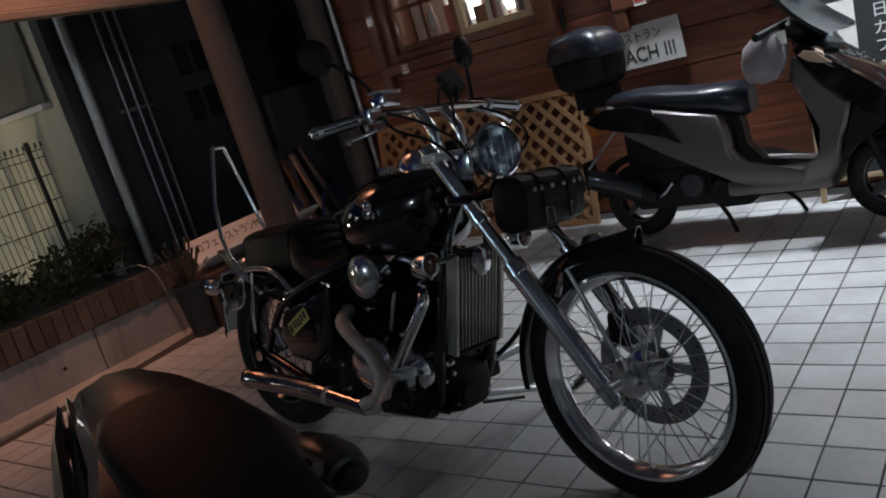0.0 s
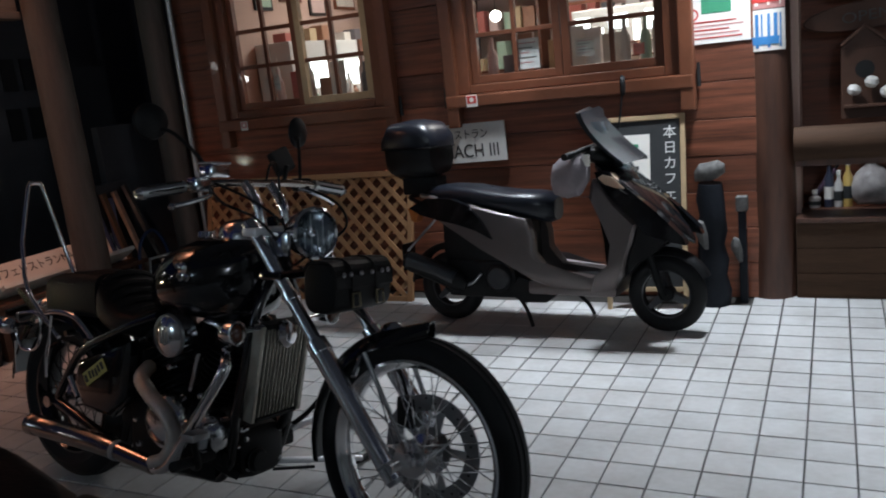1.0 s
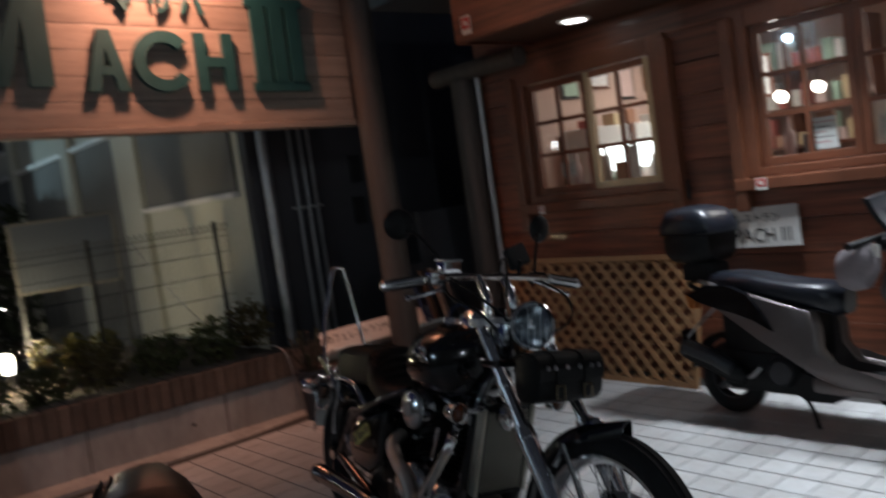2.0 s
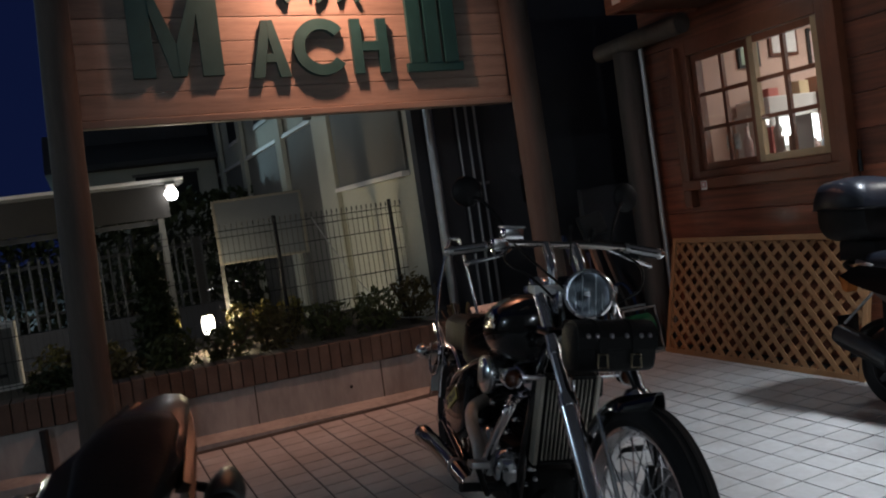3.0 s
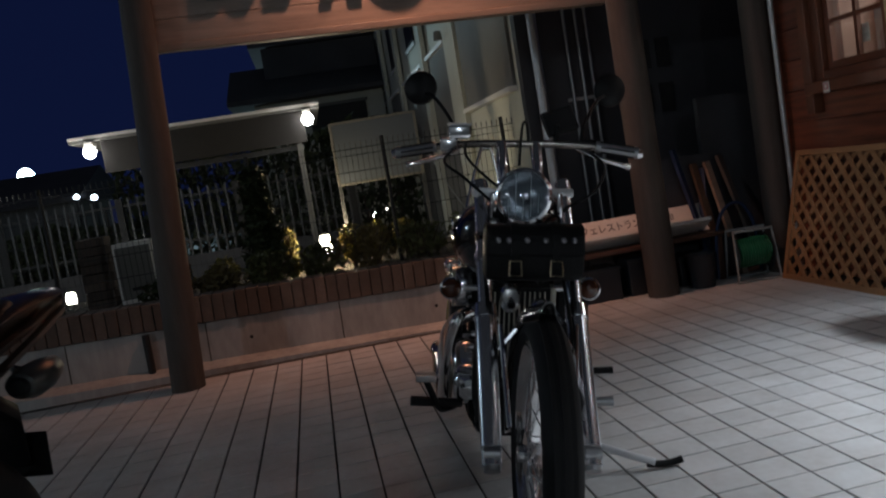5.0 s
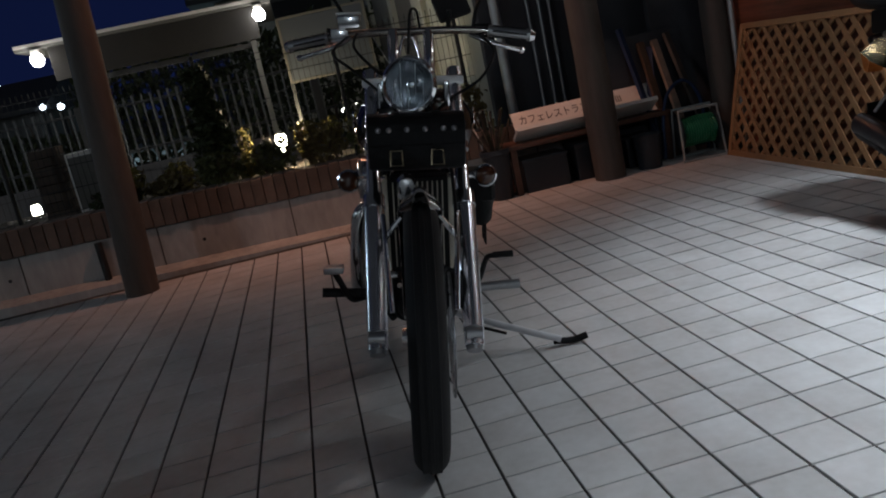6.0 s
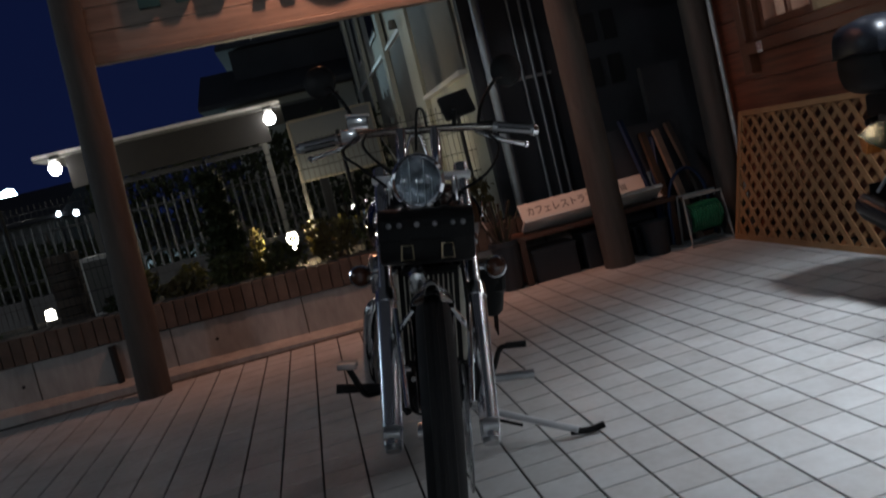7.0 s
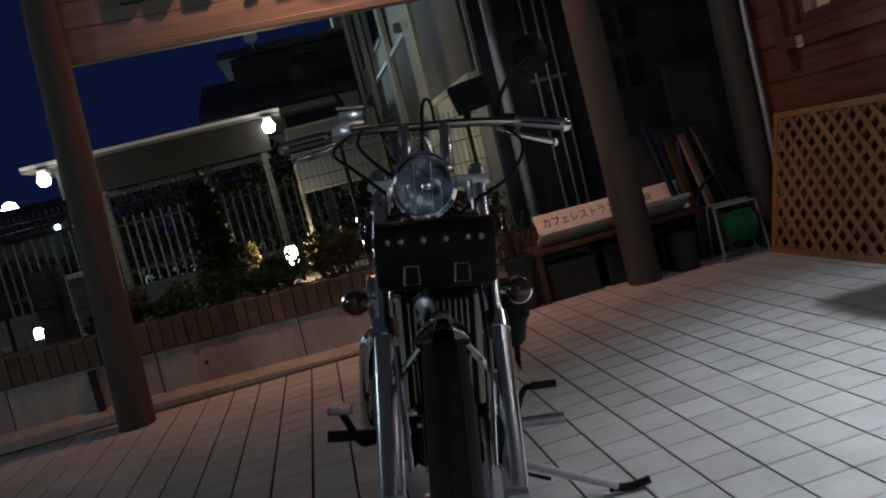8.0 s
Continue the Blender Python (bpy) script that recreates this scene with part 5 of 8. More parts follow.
def scooter():
    s = thing("scooter", pose(-0.755, 5.36, 0.0, -4, 0, -4) @ Matrix.Scale(0.94, 4), "silver-grey scooter with a black top box, parked on its stand", "scooter")
    cast_wheel("rear_wheel", s, (0.0, 0, 0.205), 0.205, 0.10, "small cast rear wheel")
    cast_wheel("front_wheel", s, (1.28, 0, 0.205), 0.205, 0.09, "small cast front wheel")
    # tail and seat base
    part("frame_core", box((0.0, -0.09, 0.36), (0.56, 0.09, 0.70), 0.03), BLACKMATT, s, "black inner body", True)
    outline = ((-0.11, 0.69), (0.02, 0.735), (0.20, 0.715), (0.40, 0.665), (0.57, 0.625), (0.60, 0.53), (0.605, 0.43), (0.68, 0.335), (0.93, 0.305), (0.97, 0.235), (0.74, 0.235), (0.60, 0.28), (0.46, 0.36), (0.28, 0.455), (0.14, 0.545), (0.0, 0.63))
    for y in (-1, 1):
        part("side_panel", loft([[(0.30 + (x - 0.30) * k, y * yy, 0.50 + (z - 0.50) * k) for x, z in outline] for yy, k in ((0.085, 0.98), (0.14, 1.0), (0.160, 0.985), (0.170, 0.93), (0.172, 0.6))]), SILVER, s, "silver-grey side panel", True)
    for y in (-1, 1):
        part("tail_panel", loft([[(x, y * (0.172 - b), z) for x, z in ((-0.15, 0.695), (-0.03, 0.752), (0.12, 0.745), (0.23, 0.705), (0.31, 0.62), (0.37, 0.515), (0.27, 0.565), (0.15, 0.60), (0.03, 0.625), (-0.08, 0.655))] for b in (0.03, -0.006, -0.016, -0.019)]), BLACKPAINT, s, "gloss black tail panel", True)
        part("rear_indicator", loft([[(x, y * (0.15 - b), z) for x, z in ((-0.165, 0.69), (-0.125, 0.715), (-0.085, 0.70), (-0.12, 0.61), (-0.145, 0.62))] for b in (0.04, -0.030)]), TAILAMBER, s, "amber tail indicator", True)
    seat = part("seat", loft([egg(x, 0, z, hw, u, d, 2.8, 24) for x, hw, z, u, d in ((-0.10, 0.05, 0.755, 0.03, 0.03), (-0.06, 0.105, 0.76, 0.05, 0.05), (0.06, 0.135, 0.76, 0.058, 0.06), (0.20, 0.14, 0.752, 0.058, 0.07), (0.32, 0.145, 0.735, 0.052, 0.075),
            (0.46, 0.15, 0.715, 0.055, 0.085), (0.58, 0.145, 0.70, 0.065, 0.095), (0.66, 0.12, 0.685, 0.07, 0.10), (0.70, 0.07, 0.67, 0.05, 0.07))]), VINYL, s, "blue-black vinyl seat, stepped in the middle", True)
    part("seat_seam", ring_sweep([(0.30, y, 0.789 - 0.09 * abs(y / 0.15) ** 3) for y in (-0.144, -0.12, -0.06, 0, 0.06, 0.12, 0.144)], 0.004, 6), BLACKMATT, seat)
    part("passenger_grab", bent([(-0.02, -0.155, 0.70), (-0.13, -0.15, 0.735), (-0.20, -0.08, 0.75), (-0.20, 0.08, 0.75), (-0.13, 0.15, 0.735), (-0.02, 0.155, 0.70)], 0.013, 10), BLACKMATT, s, "black grab handle", True)
    # footboard and leg shield
    part("footboard", box((0.56, -0.165, 0.205), (1.06, 0.165, 0.285), 0.022), SILVER, s, "silver-grey footboard", True)
    part("foot_mat", box((0.62, -0.14, 0.286), (0.98, 0.14, 0.294), 0.003), RUBBER, s, "black ribbed foot mat")
    part("leg_shield", loft([[(x + (0.05 * (1 - (yy / hw) ** 2)), yy, z + zz) for yy, zz in
                              ((-hw, 0), (-hw * 0.6, 0.0), (0, 0.0), (hw * 0.6, 0), (hw, 0), (hw * 0.9, t_), (hw * 0.5, t_), (0, t_), (-hw * 0.5, t_), (-hw * 0.9, t_))]
                              for x, z, hw, t_ in ((0.99, 0.25, 0.16, 0.03), (1.02, 0.36, 0.18, 0.03), (1.01, 0.52, 0.185, 0.03), (0.98, 0.68, 0.18, 0.03), (0.965, 0.80, 0.15, 0.03), (0.97, 0.87, 0.10, 0.02))]), BLACKMATT, s, "black inner leg shield", True)
    for y in (-1, 1):
        part("shield_wing", loft([[(x, y * (0.20 - b), z) for x, z in WING] for b in (0.07, 0.02, 0.004)] + [[(1.06 + (x - 1.06) * 0.86, y * 0.214, 0.54 + (z - 0.54) * 0.88) for x, z in WING]]), SILVER, s, "silver-grey shield wing", True)
        part("cowl_flank", loft([[(x, y * (0.150 + b), z) for x, z in ((0.985, 0.868), (1.05, 0.868), (1.16, 0.775), (1.30, 0.655), (1.42, 0.535), (1.435, 0.495), (1.34, 0.515), (1.235, 0.545), (1.20, 0.595), (1.075, 0.722), (1.0, 0.825))] for b in (0.0, 0.052, 0.062, 0.066)]), BLACKPAINT, s, "gloss black cowl flank", True)
        part("lower_flank", loft([[(x, y * (0.12 + b), z) for x, z in ((1.20, 0.59), (1.33, 0.51), (1.28, 0.455), (1.19, 0.40), (1.13, 0.33), (1.14, 0.42), (1.175, 0.51))] for b in (0.0, 0.070, 0.078)]), BLACKMATT, s, "black lower shield", True)
        part("front_indicator", loft([[(x, y * (0.172 + b), z - 0.4 * b) for x, z in ((1.005, 0.858), (1.03, 0.872), (1.08, 0.858), (1.14, 0.80), (1.09, 0.808), (1.04, 0.825))] for b in (0.0, 0.042, 0.050)]), WHITEAMBER, s, "clear and amber corner indicator", True)
    part("front_cowl", loft([egg(x, 0, z, hw, u, d, 2.4, 20) for x, hw, z, u, d in ((0.96, 0.13, 0.89, 0.04, 0.04), (1.03, 0.205, 0.85, 0.05, 0.055), (1.12, 0.222, 0.785, 0.055, 0.065), (1.22, 0.205, 0.69, 0.055, 0.07), (1.31, 0.15, 0.605, 0.05, 0.07), (1.39, 0.07, 0.535, 0.03, 0.05), (1.43, 0.02, 0.49, 0.01, 0.02))]), BLACKPAINT, s, "gloss black front cowl", True)
    arc_shell((1.28, 0, 0.205), 0.245, 0.245, 25, 140, 0.06, 0.03, BLACKMATT, s, "front_fender", "black front mudguard")
    for y in (-0.075, 0.075):
        part("fork_leg", rod((1.28, y, 0.205), (1.15, y, 0.60), 0.02, 0.022, 14), BLACKMATT, s, smooth=True)
    # underside
    part("engine", box((0.02, -0.10, 0.16), (0.46, 0.10, 0.38), 0.03), BLACKMATT, s, "dark engine and drive case", True)
    part("crank_cover", lathe([(0.0, 0.03), (0.06, 0.028), (0.075, 0.015), (0.08, 0.0)], 24, pose(0.36, -0.10, 0.28, 90, 0, 0)), WHEELGREY, s, "round fan cover", True)
    part("kick_lever", bent([(0.10, -0.12, 0.24), (0.20, -0.14, 0.25), (0.27, -0.15, 0.31)], 0.009, 8), ALU, s, smooth=True)
    part("belly_panel", loft([[(x, yy, z) for x, z in ((0.44, 0.20), (0.50, 0.30), (0.62, 0.265), (0.74, 0.215), (0.66, 0.16), (0.52, 0.155))] for yy in (-0.15, -0.13, 0.13, 0.15)]), BLACKMATT, s, "black belly panel", True)
    part("air_box", box((0.05, 0.09, 0.36), (0.30, 0.15, 0.47), 0.02), BLACKMATT, s, smooth=True)
    ex = part("muffler", ring_sweep([(-0.22, -0.165, 0.385), (-0.17, -0.165, 0.372), (0.0, -0.16, 0.315), (0.12, -0.155, 0.26), (0.17, -0.15, 0.235)], [0.045, 0.06, 0.062, 0.058, 0.03], 20, flat=(1.0, 0.72)), BLACKMATT, s, "black exhaust silencer", True)
    part("heat_shield", ring_sweep([(-0.19, -0.178, 0.39), (0.0, -0.173, 0.332), (0.11, -0.168, 0.285)], 0.052, 16, flat=(0.95, 0.72)), SMOKE, ex, smooth=True)
    part("rear_mudguard", arc_shell((0.0, 0, 0.205), 0.26, 0.27, 60, 175, 0.06, 0.03, BLACKMATT, s, "rear_fender", "black rear mudguard").data and box((-0.30, -0.07, 0.30), (-0.292, 0.07, 0.46)), BLACKMATT, s)
    for y in (-0.12, 0.12):
        part("grab_rail", bent([(0.10, y, 0.70), (-0.02, y, 0.745), (-0.12, y * 0.8, 0.76)], 0.012, 10), ALU, s, smooth=True)
    part("plate_stay", rod((-0.05, -0.05, 0.62), (-0.27, -0.05, 0.42), 0.008, None, 8), ALU, s)
    part("centre_stand", bent([(0.46, -0.08, 0.18), (0.52, -0.10, 0.10), (0.56, -0.12, 0.012)], 0.011, 10), BLACKMATT, s, smooth=True)
    part("side_stand", bent([(0.70, 0.10, 0.20), (0.78, 0.16, 0.10), (0.80, 0.22, 0.018)], 0.011, 10), BLACKMATT, s, smooth=True)
    # top box on its rack
    tb = part("top_box", loft([egg(x, 0, z, hw, u, d, 3.0, 28) for x, hw, z, u, d in ((-0.33, 0.09, 1.02, 0.02, 0.10), (-0.32, 0.14, 1.02, 0.025, 0.14), (-0.28, 0.168, 1.02, 0.03, 0.155), (-0.16, 0.180, 1.02, 0.03, 0.16), (-0.06, 0.168, 1.02, 0.03, 0.155), (-0.015, 0.138, 1.02, 0.025, 0.14), (-0.004, 0.08, 1.02, 0.02, 0.10))]), BLACKMATT, s, "black plastic top box", True)
    part("lid", loft([egg(x, 0, 1.05, hw, u, d, 3.4, 32) for x, hw, u, d in ((-0.345, 0.10, 0.03, 0.012), (-0.335, 0.150, 0.075, 0.015), (-0.29, 0.178, 0.138, 0.018), (-0.16, 0.188, 0.154, 0.018), (-0.06, 0.178, 0.138, 0.018), (-0.008, 0.148, 0.085, 0.015), (0.008, 0.09, 0.03, 0.012))]), VINYL, tb, "domed black lid", True)
    part("seam_trim", loft([egg(x, 0, 1.036, hw, 0.004, 0.004, 4, 20) for x, hw in ((-0.350, 0.11), (-0.34, 0.158), (-0.29, 0.186), (-0.16, 0.196), (-0.06, 0.186), (-0.004, 0.155), (0.012, 0.10))]), BLACKMATT, tb, smooth=True)
    part("rack", box((-0.26, -0.07, 0.76), (-0.03, 0.07, 0.865), 0.015), BLACKMATT, s, smooth=True)
    # handlebar, screen, mirrors
    hbar = part("handlebar", bent([(0.88, -0.31, 0.96), (0.93, -0.18, 0.985), (0.96, 0, 0.99), (0.93, 0.18, 0.985), (0.88, 0.31, 0.96)], 0.013, 10), BLACKMATT, s, smooth=True)
    part("bar_cowl", loft([egg(x, 0, z, hw, u, d, 2.4, 20) for x, hw, z, u, d in ((0.88, 0.08, 0.965, 0.03, 0.04), (0.93, 0.17, 0.965, 0.045, 0.06), (1.0, 0.18, 0.955, 0.045, 0.07), (1.06, 0.12, 0.93, 0.03, 0.05))]), BLACKMATT, s, smooth=True)
    for y in (-1, 1):
        part("grip", rod((0.885, 0.22 * y, 0.965), (0.87, 0.325 * y, 0.955), 0.018, None, 14), RUBBER, hbar, smooth=True)
        if y < 0:
            continue
        mi = part("mirror", bent([(0.96, 0.20 * y, 0.99), (0.985, 0.235 * y, 1.10), (1.0, 0.26 * y, 1.25)], 0.006, 8), BLACKMATT, s, "black mirror on a stem", True)
        part("mirror_shell", lathe([(0.0, 0.02), (0.035, 0.016), (0.045, 0.0), (0.04, -0.008), (0.0, -0.008)], 20, pose(1.0, 0.265 * y, 1.30, 0, 90, 10 * y) @ Matrix.Diagonal((1.35, 0.8, 1, 1))), BLACKMATT, mi, smooth=True)
    scr, rows = bmesh.new(), []
    for i in range(7):
        t = i / 6
        x0, z0, hw = 1.20 - 0.20 * t, 0.72 + 0.40 * t, 0.17 - 0.02 * t
        rows.append([(x0 - 0.06 * (u ** 2), u * hw, z0) for u in (-1, -0.66, -0.33, 0, 0.33, 0.66, 1)])
    for off in (0.0, -0.004):
        vs = [[scr.verts.new((x + off, y, z)) for x, y, z in r] for r in rows]
        for p, q in zip(vs, vs[1:]):
            for k in range(6):
                scr.faces.new((p[k], p[k + 1], q[k + 1], q[k]))
    part("wind_screen", scr, VISOR, s, "clear plastic wind screen", True).visible_shadow = False
    vis = bmesh.new()
    sec = []
    for t in range(6):
        a = t / 5
        sec.append([(0.955 + 0.04 * a + 0.20 * a * a - 0.05 * abs(u) ** 2 + 0.012 * math.sin(5 * u + 3 * a) + (0.0 if k == 0 else -0.055 * (1 - 0.5 * u * u)), u * (0.19 - 0.02 * a), 1.20 - 0.22 * a - 0.03 * abs(u) - 0.05 * a * a) for k in (0, 1) for u in ((-1, -0.6, 0, 0.6, 1) if k == 0 else (1, 0.6, 0, -0.6, -1))])
    part("hand_screen", loft(sec, vis), SMOKE, s, "smoked grey hand screen", True)
    part("hanging_bag", loft([egg(x, -0.20, z, hw, u, d, 2.2, 16) for x, hw, z, u, d in ((0.75, 0.02, 0.83, 0.03, 0.03), (0.77, 0.06, 0.835, 0.085, 0.08), (0.83, 0.08, 0.85, 0.12, 0.115), (0.90, 0.075, 0.86, 0.12, 0.11), (0.95, 0.03, 0.88, 0.06, 0.06))]), CLOTH, s, "grey cloth hand muff", True)
    part("brake_tag", box((0.93, -0.232, 0.90), (0.97, -0.228, 0.96), 0.001), PAPER, s)
    return s


scooter()


# ---- the third machine: a motorcycle seen from its tail ----
BROWNV = material("brown_vinyl", (0.030, 0.020, 0.015), 0.36, 0.35, vary=0.3, scale=6, fine=60, bump=0.04, coat=0.2)
FINGREY = material("grey_fin_plastic", (0.060, 0.066, 0.064), 0.34, 0.5, vary=0.3, scale=9, bump=0.05)
GOLDBROWN = material("bronze_edge", (0.17, 0.105, 0.065), 0.3, 0.7, vary=0.2)


def standard_bike():
    b = thing("motorcycle", pose(-0.17, 1.95, 0.0, -3, 0, -15), "dark motorcycle with a brown tail and seat", "motorcycle")
    cast_wheel("rear_wheel", b, (0.40, 0, 0.315), 0.315, 0.14, "rear wheel with a wide tyre")
    cast_wheel("front_wheel", b, (1.78, 0, 0.305), 0.305, 0.11, "front wheel")
    def wedge(x, yl, yr, zt, zb):
        return [(x, yl, zt - 0.022), (x, yl + 0.018, zt - 0.004), (x, (yl + yr) / 2, zt + 0.004), (x, yr - 0.016, zt), (x, yr, zt - 0.012), (x, yr - 0.014, zt * 0.55 + zb * 0.45), (x, yr - 0.05, zb), (x, yl + 0.05, zb), (x, yl + 0.014, zt * 0.5 + zb * 0.5)]

    tail = part("tail_cowl", loft([wedge(*q) for q in ((-0.035, 0.004, 0.085, 0.924, 0.912), (-0.02, -0.018, 0.100, 0.926, 0.898), (0.10, -0.042, 0.122, 0.926, 0.862), (0.25, -0.068, 0.138, 0.914, 0.81), (0.40, -0.115, 0.148, 0.888, 0.77), (0.48, -0.115, 0.112, 0.855, 0.74), (0.58, -0.10, 0.085, 0.815, 0.72), (0.72, -0.07, 0.070, 0.77, 0.69))]), BROWNV, b, "angular brown metallic tail cowl", True)
    for z0, z1, y0 in ((0.905, 0.835, 0.0), (0.885, 0.79, 0.004)):
        part("side_crease", loft([[(x, y + y0, z), (x, y + y0 + 0.014, z - 0.006), (x, y + y0 + 0.008, z - 0.022), (x, y + y0 - 0.02, z - 0.020)] for x, y, z in ((0.0, 0.090, z0), (0.18, 0.124, z0 * 0.6 + z1 * 0.4), (0.42, 0.148, z1))]), BROWNV, tail)
    for x0, y0, o in ((-0.025, -0.014, 0.0), (0.0, -0.034, -0.026)):
        part("tail_fin", loft([[(x, y + o, z), (x, y + o - w * 0.5, z + 0.008), (x, y + o - w, z - 0.01), (x, y + o - w * 0.6, z - 0.05 - 0.3 * w)] for x, y, z, w in ((x0, y0 - o, 0.912, 0.008), (0.10, -0.034, 0.893, 0.022), (0.24, -0.060, 0.864, 0.032), (0.40, -0.108, 0.824, 0.03), (0.50, -0.118, 0.79, 0.012))]), FINGREY, b, "grey plastic tail fin")
    part("tail_groove", bent([(0.02, -0.006, 0.922), (0.16, -0.034, 0.912), (0.30, -0.060, 0.893), (0.42, -0.084, 0.872)], 0.0045, 8), GOLDBROWN, tail, "bright bronze edge line", True)
    part("seat", loft([[(x, 0.035 + (p[1] - 0.0) * 1.0, p[2]) for p in egg(x, 0, z, hw, u, d, 3.4, 28)] for x, hw, z, u, d in ((0.165, 0.035, 0.918, 0.012, 0.03), (0.19, 0.066, 0.914, 0.020, 0.04), (0.26, 0.090, 0.905, 0.024, 0.05), (0.38, 0.098, 0.884, 0.024, 0.05), (0.52, 0.078, 0.838, 0.022, 0.05), (0.66, 0.078, 0.80, 0.02, 0.05), (0.78, 0.085, 0.785, 0.02, 0.05), (0.90, 0.08, 0.785, 0.02, 0.05))]), LEATHER, b, "black vinyl seat", True)
    part("tank", loft([egg(x, 0, z, hw, u, d, 2.4, 24) for x, hw, z, u, d in ((0.86, 0.08, 0.80, 0.04, 0.06), (0.94, 0.13, 0.82, 0.08, 0.10), (1.10, 0.16, 0.84, 0.11, 0.13), (1.26, 0.15, 0.84, 0.11, 0.12), (1.36, 0.08, 0.82, 0.06, 0.07))]), BLACKPAINT, b, "gloss black fuel tank", True)
    part("engine", box((0.70, -0.17, 0.22), (1.25, 0.17, 0.64), 0.05), BLACKMATT, b, "black engine block", True)
    part("rear_fender", loft([egg(x, 0, z, hw, u, d, 4, 16) for x, hw, z, u, d in ((0.38, 0.09, 0.74, 0.03, 0.03), (0.28, 0.09, 0.72, 0.03, 0.03), (0.20, 0.08, 0.67, 0.03, 0.03), (0.165, 0.06, 0.59, 0.02, 0.02), (0.145, 0.05, 0.54, 0.015, 0.015))]), BLACKMATT, b, "black plate holder", True)
    part("number_plate", box((0.122, -0.085, 0.49), (0.127, 0.085, 0.60), 0.002, None), BLACKMATT, b)
    part("tail_lamp", box((0.0, -0.06, 0.845), (0.05, 0.06, 0.885), 0.012), REDLENS, b, smooth=True)
    for y in (-1, 1):
        part("indicator_stem", rod((0.22, 0.10 * y, 0.775), (0.29, 0.18 * y, 0.775), 0.011, None, 8), BLACKMATT, b)
        ind = part("rear_indicator", loft([egg(x, 0.212 * y, z, hw, u, d, 2.0, 18) for x, z, hw, u, d in ((0.235, 0.79, 0.006, 0.006, 0.006), (0.255, 0.782, 0.026, 0.026, 0.022), (0.30, 0.775, 0.040, 0.036, 0.034), (0.345, 0.772, 0.043, 0.036, 0.036), (0.375, 0.772, 0.034, 0.026, 0.028), (0.385, 0.772, 0.012, 0.01, 0.01))]), FINGREY, b, "dark grey pointed indicator on a stem", True)
        part("lens", loft([egg(x, 0.212 * y, 0.772, hw, u, d, 2.0, 16) for x, hw, u, d in ((0.380, 0.028, 0.020, 0.022), (0.390, 0.022, 0.016, 0.018), (0.395, 0.006, 0.006, 0.006))]), BLACKMATT, ind, smooth=True)
        part("fork_leg", rod((1.78, 0.09 * y, 0.305), (1.52, 0.09 * y, 0.93), 0.024, None, 14), ALU, b, smooth=True)
        part("swingarm", rod((0.40, 0.11 * y, 0.315), (0.85, 0.10 * y, 0.38), 0.026, None, 12), BLACKMATT, b, smooth=True)
        part("side_panel", loft([[(x, y * (0.12 + o), z) for x, z in ((0.50, 0.70), (0.86, 0.70), (0.84, 0.52), (0.62, 0.50))] for o in (0.0, 0.035)]), BLACKPAINT, b, smooth=True)
        part("grip", rod((1.40, 0.15 * y, 0.90), (1.34, 0.29 * y, 0.885), 0.016, None, 12), RUBBER, b, smooth=True)
    part("clip_on_bar", rod((1.41, -0.15, 0.90), (1.41, 0.15, 0.90), 0.012, None, 10), BLACKMATT, b, smooth=True)
    part("headlamp", lathe([(0.0, -0.12), (0.07, -0.09), (0.09, 0.0), (0.085, 0.01), (0.0, 0.015)], 24, pose(1.62, 0, 0.83, 0, 90, 0)), BLACKMATT, b, smooth=True)
    part("silencer", ring_sweep([(0.95, -0.17, 0.26), (0.65, -0.19, 0.30), (0.30, -0.20, 0.42), (0.12, -0.20, 0.47)], [0.025, 0.035, 0.05, 0.048], 18), BLACKMATT, b, smooth=True)
    part("side_stand", rod((0.90, 0.12, 0.25), (0.95, 0.26, 0.025), 0.012, None, 10), BLACKMATT, b)
    return b


standard_bike()

# ---- lattice panel leaning on the wall ----
def lattice():
    W_, H_ = 1.63, 0.825
    p = thing("lattice_panel", pose(-2.81, 5.645, -0.004, -14, 0, 0.5), "tan diagonal wooden lattice panel leaning on the wall", "lattice")
    for lo, hi in (((0, -0.015, 0), (0.035, 0.015, H_)), ((W_ - 0.035, -0.015, 0), (W_, 0.015, H_)), ((0.035, -0.015, 0), (W_ - 0.035, 0.015, 0.035)), ((0.035, -0.015, H_ - 0.035), (W_ - 0.035, 0.015, H_))):
        part("frame_bar", box(lo, hi, 0.004), LATTICE, p)
    step, w = 0.113, 0.031
    for layer, d in ((0.004, 1), (-0.004, -1)):
        c = -H_ + 0.03 if d > 0 else 0.03
        while c < (W_ if d > 0 else W_ + H_):
            # the line x = c + d * z, clipped to the frame
            z0, z1 = 0.02, H_ - 0.02
            if d > 0:
                z0, z1 = max(z0, 0.02 - c), min(z1, W_ - 0.02 - c)
            else:
                z0, z1 = max(z0, c - W_ + 0.02), min(z1, c - 0.02)
            if z1 - z0 > 0.03:
                mid, ln = (z0 + z1) / 2, (z1 - z0) * math.sqrt(2) - w * 0.8
                part("slat", box((-w / 2, -0.004, -ln / 2), (w / 2, 0.0035, ln / 2), 0.0015), LATTICE, p, m=pose(c + d * mid, layer, mid, 0, 45 * d, 0))
            c += step
    return p


lattice()


